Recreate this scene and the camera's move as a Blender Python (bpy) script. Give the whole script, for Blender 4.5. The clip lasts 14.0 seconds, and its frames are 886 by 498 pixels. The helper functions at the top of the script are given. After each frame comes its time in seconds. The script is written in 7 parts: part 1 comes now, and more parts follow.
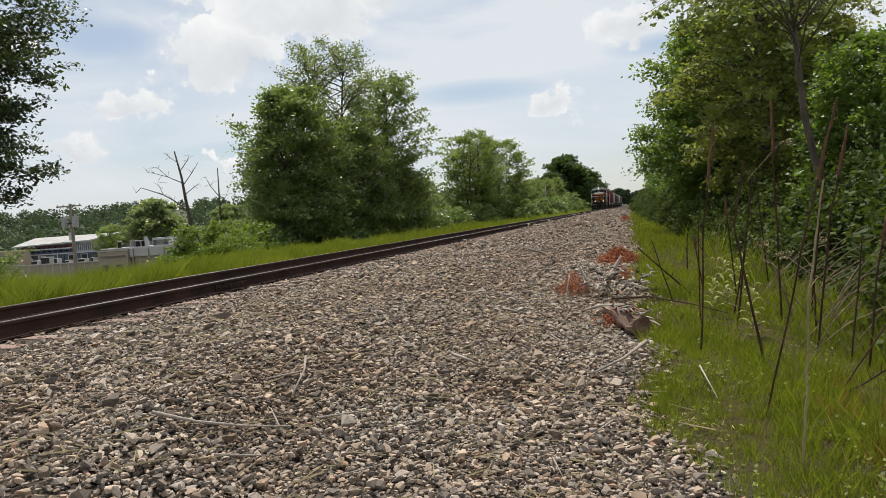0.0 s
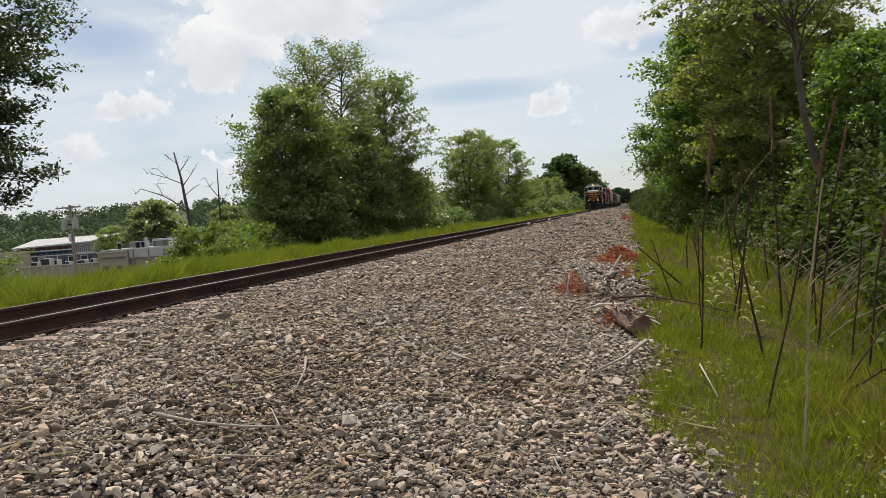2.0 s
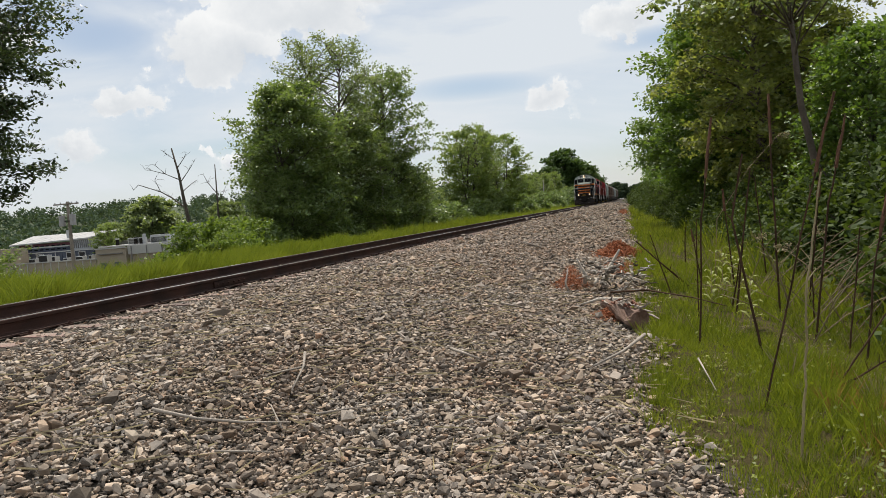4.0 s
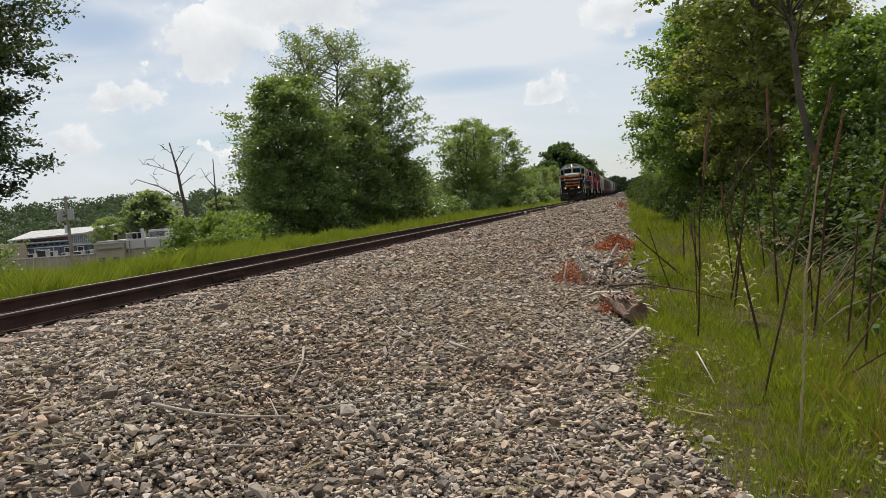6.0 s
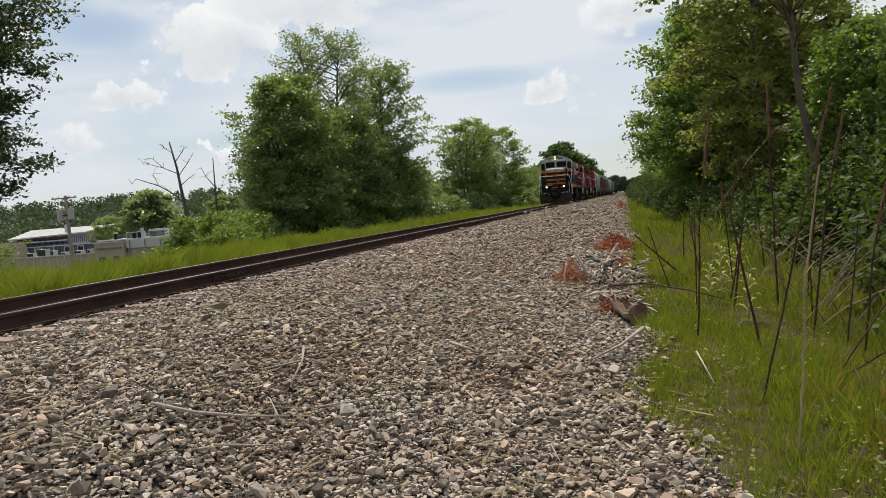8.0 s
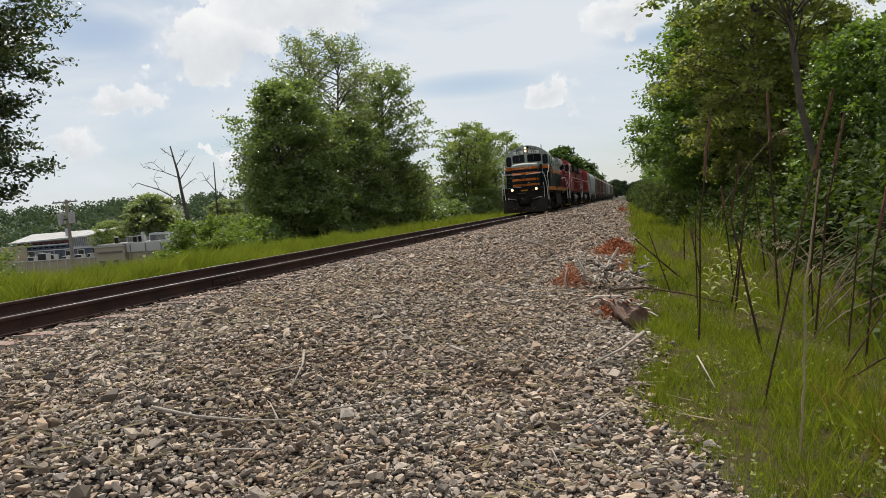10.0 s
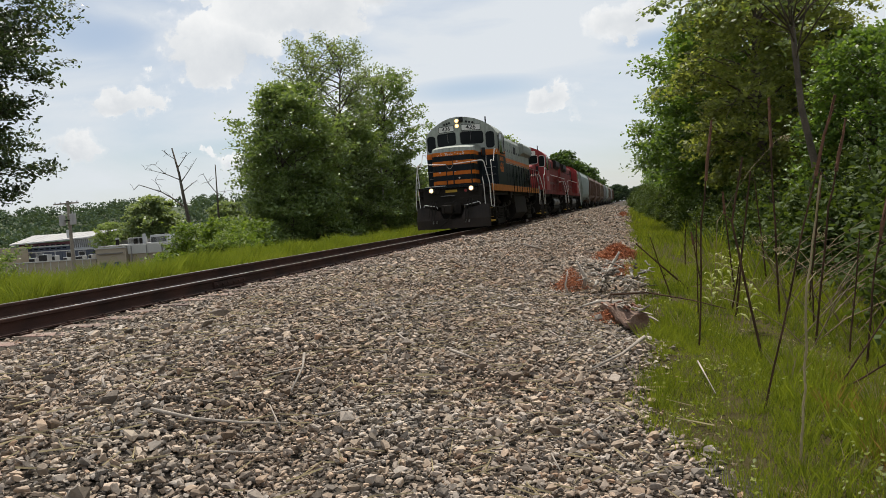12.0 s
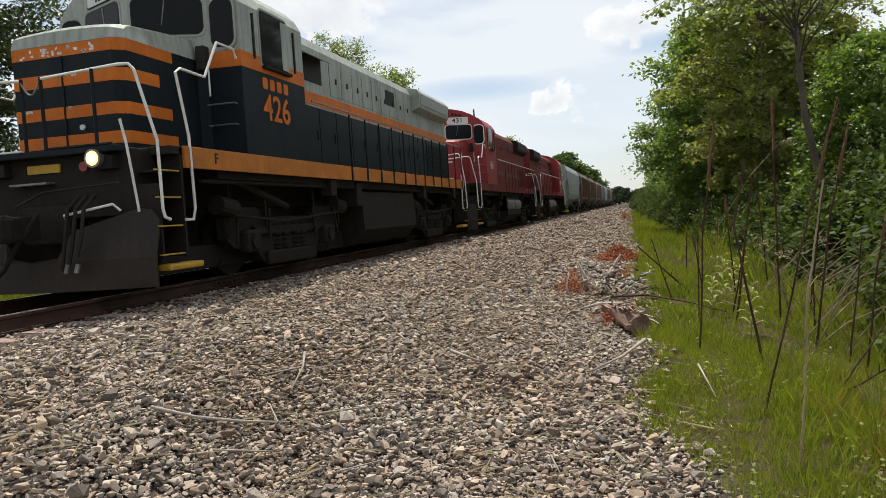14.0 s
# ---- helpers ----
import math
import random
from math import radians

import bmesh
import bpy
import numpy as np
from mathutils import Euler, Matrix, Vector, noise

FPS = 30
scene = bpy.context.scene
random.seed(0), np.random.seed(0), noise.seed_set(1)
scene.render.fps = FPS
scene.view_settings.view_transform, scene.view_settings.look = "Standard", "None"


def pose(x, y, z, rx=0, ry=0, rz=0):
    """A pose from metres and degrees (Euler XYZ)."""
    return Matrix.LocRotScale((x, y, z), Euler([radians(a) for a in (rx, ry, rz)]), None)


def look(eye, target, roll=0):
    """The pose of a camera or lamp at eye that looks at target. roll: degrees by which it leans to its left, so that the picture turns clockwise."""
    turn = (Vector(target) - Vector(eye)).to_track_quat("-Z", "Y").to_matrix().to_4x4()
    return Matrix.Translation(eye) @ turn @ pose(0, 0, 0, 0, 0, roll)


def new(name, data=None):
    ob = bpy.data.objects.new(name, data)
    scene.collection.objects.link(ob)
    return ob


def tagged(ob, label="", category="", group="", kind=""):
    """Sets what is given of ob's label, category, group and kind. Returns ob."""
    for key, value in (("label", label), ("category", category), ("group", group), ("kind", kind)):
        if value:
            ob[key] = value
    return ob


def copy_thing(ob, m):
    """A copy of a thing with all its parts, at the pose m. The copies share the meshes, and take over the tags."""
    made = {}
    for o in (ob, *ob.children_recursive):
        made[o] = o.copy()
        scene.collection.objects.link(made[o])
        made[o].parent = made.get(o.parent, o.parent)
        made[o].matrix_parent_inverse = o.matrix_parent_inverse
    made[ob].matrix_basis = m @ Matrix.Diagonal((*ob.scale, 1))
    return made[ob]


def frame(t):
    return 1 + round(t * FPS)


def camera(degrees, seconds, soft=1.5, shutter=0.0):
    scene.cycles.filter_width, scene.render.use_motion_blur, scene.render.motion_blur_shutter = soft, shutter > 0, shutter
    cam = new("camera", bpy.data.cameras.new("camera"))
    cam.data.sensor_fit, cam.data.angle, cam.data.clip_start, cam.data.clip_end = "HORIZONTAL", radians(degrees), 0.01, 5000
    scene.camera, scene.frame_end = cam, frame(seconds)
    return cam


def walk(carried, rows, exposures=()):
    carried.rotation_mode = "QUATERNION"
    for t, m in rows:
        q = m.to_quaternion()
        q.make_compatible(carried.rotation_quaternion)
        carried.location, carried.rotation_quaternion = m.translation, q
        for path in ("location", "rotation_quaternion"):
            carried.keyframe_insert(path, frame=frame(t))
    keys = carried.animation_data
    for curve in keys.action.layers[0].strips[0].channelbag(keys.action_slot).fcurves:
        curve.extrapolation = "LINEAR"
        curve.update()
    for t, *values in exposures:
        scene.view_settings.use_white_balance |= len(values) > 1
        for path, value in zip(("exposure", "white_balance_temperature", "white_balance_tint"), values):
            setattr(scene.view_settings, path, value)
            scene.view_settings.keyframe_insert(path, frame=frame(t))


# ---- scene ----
# camera: hand held beside the track, 1.36 m over the ballast; rail tops are z = 0
H = 0.738
cam = camera(62.7, 14.0, soft=0.55)


def aim(turn, tilt, lean):
    """Hand-held pose: turn to the left, tilt up, lean, in degrees."""
    a, b = radians(turn), radians(tilt)
    way = Vector((-math.sin(a) * math.cos(b), math.cos(a) * math.cos(b), math.sin(b)))
    return look((0, 0, H), Vector((0, 0, H)) + way, lean)


AIMS = [
    (0, 14.88, -2.55, -3.96),
    (0.5, 14.86, -2.68, -4.08),
    (1, 14.84, -2.71, -4.12),
    (1.5, 14.88, -2.68, -4.13),
    (2, 14.87, -2.56, -4.18),
    (2.5, 14.85, -2.53, -4.20),
    (3, 14.83, -2.66, -4.25),
    (5.5, 14.72, -3.31, -4.53),
    (6, 14.70, -3.42, -4.50),
    (6.5, 14.71, -3.30, -4.39),
    (7, 14.72, -3.11, -4.37),
    (7.5, 14.73, -3.24, -4.36),
    (8, 14.70, -3.46, -4.47),
    (10.5, 14.72, -3.09, -4.43),
    (11, 14.73, -3.23, -4.46),
    (11.5, 14.72, -3.21, -4.45),
    (12, 14.76, -2.84, -4.09),
    (12.5, 14.79, -3.11, -3.94),
    (13, 14.83, -3.22, -3.88),
    (13.5, 14.80, -3.07, -3.97),
    (14, 14.86, -2.79, -3.57)
]
walk(cam, [(t, aim(a, b, c)) for t, a, b, c in AIMS], exposures=[(0, 0.04), (12.5, 0.02), (13.5, 0.06), (14, 0.24)])

# ---- light: high sun ahead and a little to the far side of the track, thin bright cloud ----
SUN = Vector((-0.17, 0.43, 1.0)).normalized()
sun = new("sun", bpy.data.lights.new("sun", "SUN"))
sun.data.energy, sun.data.angle, sun.data.color = 4.7, radians(0.8), (1.0, 0.94, 0.84)
sun.matrix_world = look(SUN * 50, (0, 0, 0))

world = bpy.data.worlds.new("sky")
scene.world = world
world.use_nodes = True
wn, wl = world.node_tree.nodes, world.node_tree.links
wn.clear()


def wnode(kind, **sets):
    n = wn.new(kind)
    for k, v in sets.items():
        n.inputs[k.replace("_", " ")].default_value = v
    return n


def wmath(op, a, b=None, clamp=False):
    n = wn.new("ShaderNodeMath")
    n.operation, n.use_clamp = op, clamp
    for i, v in enumerate((a, b)):
        if v is None:
            continue
        if isinstance(v, (int, float)):
            n.inputs[i].default_value = v
        else:
            wl.new(v, n.inputs[i])
    return n.outputs[0]


sky = wn.new("ShaderNodeTexSky")
sky.sky_type, sky.sun_disc = "NISHITA", False
sky.sun_elevation = math.asin(SUN.z)
sky.sun_rotation = math.atan2(SUN.x, SUN.y)
sky_light = wnode("ShaderNodeBackground", Strength=0.1)
wl.new(sky.outputs[0], sky_light.inputs[0])
way_in = wn.new("ShaderNodeTexCoord").outputs["Generated"]
stretch = wn.new("ShaderNodeMapping")
stretch.inputs["Scale"].default_value = (1.3, 1.3, 4.5)
wl.new(way_in, stretch.inputs[0])
veil = wnode("ShaderNodeTexNoise", Scale=1.7, Detail=6.0, Roughness=0.55, Distortion=0.4)
wl.new(stretch.outputs[0], veil.inputs["Vector"])
puff = wnode("ShaderNodeTexNoise", Scale=17.0, Detail=9.0, Roughness=0.6)
wl.new(way_in, puff.inputs["Vector"])
thin = wmath("MULTIPLY_ADD", veil.outputs[0], 4.2)
thin.node.inputs[2].default_value = -1.35
thin.node.use_clamp = True
# blue gaps between the thin sheets of cloud: direction, angular width, height
gap_sum = None
for turn, rise, wide, high in ((-11.4, 9.4, 6.5, 1.1), (-38.7, 14.0, 4.0, 1.6), (4.0, 11.5, 6.0, 1.0), (-30.0, 6.0, 5.0, 0.8), (75.0, 30.0, 15.0, 5.0), (-110.0, 35.0, 16.0, 6.0)):
    a, b = radians(turn), radians(rise)
    mid = Vector((math.sin(a) * math.cos(b), math.cos(a) * math.cos(b), math.sin(b)))
    side = Vector((math.cos(a), -math.sin(a), 0))
    squares = []
    for axis, size in ((side, wide), (side.cross(mid), high)):
        d = wn.new("ShaderNodeVectorMath")
        d.operation = "DOT_PRODUCT"
        wl.new(way_in, d.inputs[0])
        d.inputs[1].default_value = axis / math.sin(radians(size))
        squares.append(wmath("MULTIPLY", d.outputs["Value"], d.outputs["Value"]))
    d = wn.new("ShaderNodeVectorMath")
    d.operation = "DOT_PRODUCT"
    wl.new(way_in, d.inputs[0])
    d.inputs[1].default_value = mid
    gap = wmath("MULTIPLY", wmath("SUBTRACT", 1.0, wmath("ADD", *squares), True), wmath("GREATER_THAN", d.outputs["Value"], 0.0))
    gap_sum = gap if gap_sum is None else wmath("MAXIMUM", gap_sum, gap)
thin = wmath("MULTIPLY", thin, wmath("SUBTRACT", 1.0, gap_sum, True))
# cumulus heaps: direction, angular width, height
HEAPS = [
    (-30.5, 13.2, 6.2, 3.4), (-24.5, 16.5, 6.5, 3.0), (-33.0, 18.5, 4.0, 2.2), (-38.0, 9.6, 3.4, 1.7), (-41.5, 6.5, 2.6, 1.2),
    (-5.6, 7.9, 2.3, 1.5), (0.6, 13.2, 4.2, 1.9), (-17.0, 17.6, 4.4, 1.6), (-31.0, 5.4, 1.9, 0.9), (-49.0, 14.0, 7.0, 3.0), (24.0, 20.0, 8.0, 3.0),
    (-12.0, 30.0, 10.0, 4.0), (60.0, 24.0, 12.0, 5.0), (130.0, 22.0, 14.0, 6.0), (-130.0, 22.0, 14.0, 6.0), (-80.0, 25.0, 12.0, 6.0)]
# the heaps' outlines billow: their directions are shifted by a fine noise
billow = wnode("ShaderNodeTexNoise", Scale=13.0, Detail=7.0, Roughness=0.6)
wl.new(way_in, billow.inputs["Vector"])
centred = wn.new("ShaderNodeVectorMath")
centred.operation = "SUBTRACT"
centred.inputs[1].default_value = (0.5, 0.5, 0.5)
wl.new(billow.outputs["Color"], centred.inputs[0])
shifted = wn.new("ShaderNodeVectorMath")
shifted.operation = "MULTIPLY_ADD"
shifted.inputs[1].default_value = (0.13, 0.13, 0.13)
wl.new(centred.outputs[0], shifted.inputs[0]), wl.new(way_in, shifted.inputs[2])
way_billow = shifted.outputs[0]
heap_sum = None
shade_sum = None
for turn, rise, wide, high in HEAPS:
    a, b = radians(turn), radians(rise)
    mid = Vector((math.sin(a) * math.cos(b), math.cos(a) * math.cos(b), math.sin(b)))
    side = Vector((math.cos(a), -math.sin(a), 0))
    up = side.cross(mid)
    dots = []
    for axis, size in ((side, wide), (up, high), (mid, None)):
        d = wn.new("ShaderNodeVectorMath")
        d.operation = "DOT_PRODUCT"
        wl.new(way_billow, d.inputs[0])
        d.inputs[1].default_value = axis if size is None else axis / math.sin(radians(size))
        dots.append(d.outputs["Value"])
    r2 = wmath("ADD", wmath("MULTIPLY", dots[0], dots[0]), wmath("MULTIPLY", dots[1], dots[1]))
    front = wmath("GREATER_THAN", dots[2], 0.0)
    body = wmath("MULTIPLY", wmath("SUBTRACT", 1.0, r2, True), front)
    low = wmath("MULTIPLY", body, wmath("MULTIPLY_ADD", dots[1], -0.5, True))
    low.node.inputs[1].links[0].from_node.inputs[2].default_value = 0.35
    heap_sum = body if heap_sum is None else wmath("MAXIMUM", heap_sum, body)
    shade_sum = low if shade_sum is None else wmath("MAXIMUM", shade_sum, low)
ragged = wmath("MULTIPLY_ADD", puff.outputs[0], 3.0)
ragged.node.inputs[2].default_value = -1.55
heap = wmath("MULTIPLY", wmath("ADD", heap_sum, ragged), 2.1, True)
heap = wmath("MULTIPLY", heap, wmath("MULTIPLY", heap_sum, 5.0, True), True)
cover = wmath("MAXIMUM", wmath("MULTIPLY_ADD", thin, 0.7), heap)
cover.node.inputs[0].links[0].from_node.inputs[2].default_value = 0.27
tone = wn.new("ShaderNodeMix")
tone.data_type = "RGBA"
tone.inputs[6].default_value, tone.inputs[7].default_value = (0.74, 0.79, 0.84, 1), (1.0, 1.0, 0.99, 1)
wl.new(wmath("MULTIPLY_ADD", heap, 0.75, True), tone.inputs[0])
tone.inputs[0].links[0].from_node.inputs[2].default_value = 0.12
dim = wn.new("ShaderNodeMix")
dim.data_type = "RGBA"
dim.inputs[7].default_value = (0.55, 0.60, 0.66, 1)
grain = wmath("MULTIPLY_ADD", puff.outputs[0], -2.6)
grain.node.inputs[2].default_value = 1.75
wl.new(wmath("MULTIPLY", wmath("MULTIPLY", wmath("ADD", shade_sum, wmath("MULTIPLY", grain, 0.22)), heap), 1.0, True), dim.inputs[0])
wl.new(tone.outputs[2], dim.inputs[6])
cloud_light = wnode("ShaderNodeBackground", Strength=0.95)
wl.new(dim.outputs[2], cloud_light.inputs[0])
both = wn.new("ShaderNodeMixShader")
wl.new(cover, both.inputs[0])
wl.new(sky_light.outputs[0], both.inputs[1])
wl.new(cloud_light.outputs[0], both.inputs[2])
wl.new(both.outputs[0], wn.new("ShaderNodeOutputWorld").inputs[0])

# ---- materials ----
def mat(name, col, rough=0.7, metal=0.0, col2=None, scale=3.0, fine=40.0, var=0.3, bump=0.2, depth=0.01, piece="", piece_var=0.25, spec=0.5, tones=(), streak=0.0):
    """Two scales of stain and grain on a base colour; piece: 'object' or 'island' varies the tone piece by piece."""
    m = bpy.data.materials.new(name)
    m.use_nodes = True
    n, l = m.node_tree.nodes, m.node_tree.links
    b = n["Principled BSDF"]
    b.inputs["Roughness"].default_value, b.inputs["Metallic"].default_value = rough, metal
    b.inputs["Specular IOR Level"].default_value = spec
    tc = n.new("ShaderNodeTexCoord").outputs["Object"]
    big, small = n.new("ShaderNodeTexNoise"), n.new("ShaderNodeTexNoise")
    for t, s, d in ((big, scale, 5), (small, fine, 3)):
        t.inputs["Scale"].default_value, t.inputs["Detail"].default_value = s, d
        l.new(tc, t.inputs["Vector"])
    ramp = n.new("ShaderNodeMapRange")
    ramp.inputs[1].default_value, ramp.inputs[2].default_value = 0.35, 0.68
    l.new(big.outputs[0], ramp.inputs[0])
    mix = n.new("ShaderNodeMix")
    mix.data_type = "RGBA"
    c2 = col2 or tuple(c * (1 - var) for c in col)
    mix.inputs[6].default_value, mix.inputs[7].default_value = (*col, 1), (*c2, 1)
    l.new(ramp.outputs[0], mix.inputs[0])
    value = n.new("ShaderNodeMapRange")
    value.inputs[3].default_value, value.inputs[4].default_value = 1 - var, 1 + var
    l.new(small.outputs[0], value.inputs[0])
    out = value.outputs[0]
    if piece:
        if piece == "object":
            rnd = n.new("ShaderNodeObjectInfo").outputs["Random"]
        else:
            rnd = n.new("ShaderNodeNewGeometry").outputs["Random Per Island"]
        pr = n.new("ShaderNodeMapRange")
        pr.inputs[3].default_value, pr.inputs[4].default_value = 1 - piece_var, 1 + piece_var
        l.new(rnd, pr.inputs[0])
        mul = n.new("ShaderNodeMath")
        mul.operation = "MULTIPLY"
        l.new(out, mul.inputs[0]), l.new(pr.outputs[0], mul.inputs[1])
        out = mul.outputs[0]
        if tones:
            pal = n.new("ShaderNodeValToRGB")
            pal.color_ramp.interpolation = "CONSTANT"
            fold = n.new("ShaderNodeMath")
            fold.operation = "FRACT"
            many = n.new("ShaderNodeMath")
            many.operation, many.inputs[1].default_value = "MULTIPLY", 7.31
            l.new(rnd, many.inputs[0]), l.new(many.outputs[0], fold.inputs[0]), l.new(fold.outputs[0], pal.inputs[0])
            while len(pal.color_ramp.elements) < len(tones):
                pal.color_ramp.elements.new(0.5)
            for e, (at, c) in zip(pal.color_ramp.elements, tones):
                e.position, e.color = at, (*c, 1)
            over = n.new("ShaderNodeMix")
            over.data_type, over.blend_type = "RGBA", "MULTIPLY"
            over.inputs[0].default_value = 1.0
            l.new(mix.outputs[2], over.inputs[6]), l.new(pal.outputs[0], over.inputs[7])
            mix = over
    if streak:
        # rain-washed grime: runs down the sides
        run, long = n.new("ShaderNodeTexNoise"), n.new("ShaderNodeMapping")
        long.inputs["Scale"].default_value = (7.0, 7.0, 0.55)
        run.inputs["Scale"].default_value, run.inputs["Detail"].default_value = 1.6, 6
        l.new(tc, long.inputs[0]), l.new(long.outputs[0], run.inputs["Vector"])
        low = n.new("ShaderNodeMapRange")
        low.inputs[1].default_value, low.inputs[2].default_value = 0.45, 0.72
        low.inputs[3].default_value, low.inputs[4].default_value = 1.0, 1.0 - streak
        l.new(run.outputs[0], low.inputs[0])
        mul = n.new("ShaderNodeMath")
        mul.operation = "MULTIPLY"
        l.new(out, mul.inputs[0]), l.new(low.outputs[0], mul.inputs[1])
        out = mul.outputs[0]
    tint = n.new("ShaderNodeVectorMath")
    tint.operation = "SCALE"
    l.new(mix.outputs[2], tint.inputs[0]), l.new(out, tint.inputs["Scale"])
    l.new(tint.outputs[0], b.inputs["Base Color"])
    if bump:
        bp = n.new("ShaderNodeBump")
        bp.inputs["Strength"].default_value, bp.inputs["Distance"].default_value = bump, depth
        l.new(small.outputs[0], bp.inputs["Height"]), l.new(bp.outputs[0], b.inputs["Normal"])
    return m


def leaf_mat(name, col, col2, clear=0.35, rough=0.5, spec=0.35):
    """Foliage: tone leaf by leaf, light shining through."""
    m = bpy.data.materials.new(name)
    m.use_nodes = True
    n, l = m.node_tree.nodes, m.node_tree.links
    b = n["Principled BSDF"]
    b.inputs["Roughness"].default_value = rough
    b.inputs["Specular IOR Level"].default_value = spec
    rnd = n.new("ShaderNodeNewGeometry").outputs["Random Per Island"]
    tc = n.new("ShaderNodeTexCoord").outputs["Object"]
    noi = n.new("ShaderNodeTexNoise")
    noi.inputs["Scale"].default_value = 0.5
    l.new(tc, noi.inputs["Vector"])
    add = n.new("ShaderNodeMath")
    add.operation = "MULTIPLY_ADD"
    add.inputs[1].default_value, add.use_clamp = 0.6, True
    l.new(rnd, add.inputs[0])
    half = n.new("ShaderNodeMapRange")
    half.inputs[1].default_value, half.inputs[2].default_value = 0.3, 0.7
    half.inputs[3].default_value, half.inputs[4].default_value = 0.0, 0.4
    l.new(noi.outputs[0], half.inputs[0]), l.new(half.outputs[0], add.inputs[2])
    mix = n.new("ShaderNodeMix")
    mix.data_type = "RGBA"
    mix.inputs[6].default_value, mix.inputs[7].default_value = (*col, 1), (*col2, 1)
    l.new(add.outputs[0], mix.inputs[0])
    l.new(mix.outputs[2], b.inputs["Base Color"])
    tr = n.new("ShaderNodeBsdfTranslucent")
    warm = n.new("ShaderNodeVectorMath")
    warm.operation = "MULTIPLY"
    warm.inputs[1].default_value = (1.5, 1.5, 0.6)
    l.new(mix.outputs[2], warm.inputs[0]), l.new(warm.outputs[0], tr.inputs[0])
    ms = n.new("ShaderNodeMixShader")
    ms.inputs[0].default_value = clear
    l.new(b.outputs[0], ms.inputs[1]), l.new(tr.outputs[0], ms.inputs[2])
    l.new(ms.outputs[0], n["Material Output"].inputs[0])
    return m


def glow_mat(name, col, power):
    m = bpy.data.materials.new(name)
    m.use_nodes = True
    b = m.node_tree.nodes["Principled BSDF"]
    b.inputs["Base Color"].default_value = (*col, 1)
    b.inputs["Emission Color"].default_value, b.inputs["Emission Strength"].default_value = (*col, 1), power
    return m


STONE_TONES = ((0.0, (0.95, 0.97, 1.0)), (0.3, (1.12, 1.08, 1.02)), (0.5, (0.82, 0.81, 0.81)), (0.68, (1.08, 1.0, 0.93)), (0.86, (1.0, 0.9, 0.8)), (0.98, (0.9, 0.72, 0.6)))
STONE = mat("ballast_stone", (0.305, 0.262, 0.218), 0.92, scale=0.7, fine=60, var=0.25, bump=0.6, depth=0.006, piece="island", piece_var=0.6, col2=(0.265, 0.205, 0.158), spec=0.25, tones=STONE_TONES)
STONE_ONE = mat("loose_stone", (0.275, 0.242, 0.202), 0.92, scale=0.7, fine=60, var=0.22, bump=0.5, depth=0.006, piece="object", piece_var=0.6, spec=0.25, tones=STONE_TONES)
RAIL = mat("rusty_rail_steel", (0.062, 0.03, 0.022), 0.75, 0.0, scale=2, fine=60, var=0.35, bump=0.15, depth=0.003, col2=(0.028, 0.017, 0.014), spec=0.2)
SHINE = mat("polished_rail_top", (0.55, 0.53, 0.5), 0.28, 1.0, scale=2, fine=30, var=0.15, bump=0.05, depth=0.002)
TIE = mat("weathered_tie_wood", (0.2, 0.165, 0.135), 0.9, scale=3, fine=50, var=0.4, bump=0.5, depth=0.006, piece="object", piece_var=0.35, col2=(0.2, 0.12, 0.1))
BARK = mat("bark", (0.11, 0.09, 0.07), 0.9, scale=3, fine=25, var=0.4, bump=0.7, depth=0.02)
BARK_BROWN = mat("grey_brown_bark", (0.115, 0.09, 0.066), 0.9, scale=3, fine=25, var=0.4, bump=0.7, depth=0.02)
BARK_PALE = mat("pale_bark", (0.36, 0.33, 0.29), 0.85, scale=2.5, fine=20, var=0.45, bump=0.5, depth=0.01)
DEADWOOD = mat("grey_dead_wood", (0.36, 0.31, 0.26), 0.85, scale=6, fine=60, var=0.4, bump=0.5, depth=0.006)
STALK = mat("dry_brown_stalk", (0.08, 0.047, 0.03), 0.9, scale=6, fine=60, var=0.45, bump=0.4, depth=0.004, spec=0.1)
STRAW = mat("pale_straw", (0.36, 0.29, 0.155), 0.75, scale=6, fine=60, var=0.3, bump=0.2, depth=0.003, piece="island", piece_var=0.3)
LEAF = leaf_mat("leaf_green", (0.072, 0.118, 0.04), (0.245, 0.315, 0.125), 0.42, 0.35, 0.5)
LEAF_DARK = leaf_mat("leaf_dark_green", (0.035, 0.066, 0.018), (0.085, 0.14, 0.036), 0.3, 0.5, 0.35)
LEAF_OAK = leaf_mat("leaf_oak_green", (0.04, 0.062, 0.028), (0.08, 0.115, 0.05), 0.25, 0.4, 0.5)
LEAF_WOODS = leaf_mat("leaf_woodland_green", (0.05, 0.10, 0.022), (0.175, 0.255, 0.06), 0.42, 0.45, 0.4)
LEAF_OLIVE = leaf_mat("leaf_olive_green", (0.11, 0.14, 0.04), (0.27, 0.29, 0.11), 0.55, 0.5, 0.4)
LEAF_BRAMBLE = leaf_mat("leaf_bramble_green", (0.03, 0.052, 0.014), (0.095, 0.13, 0.033), 0.34, 0.6, 0.15)
LEAF_PALE = leaf_mat("leaf_grey_green", (0.12, 0.165, 0.075), (0.25, 0.30, 0.15), 0.4, 0.45, 0.4)
LEAF_YELLOW = leaf_mat("leaf_yellow_green", (0.07, 0.12, 0.02), (0.2, 0.265, 0.06), 0.4)
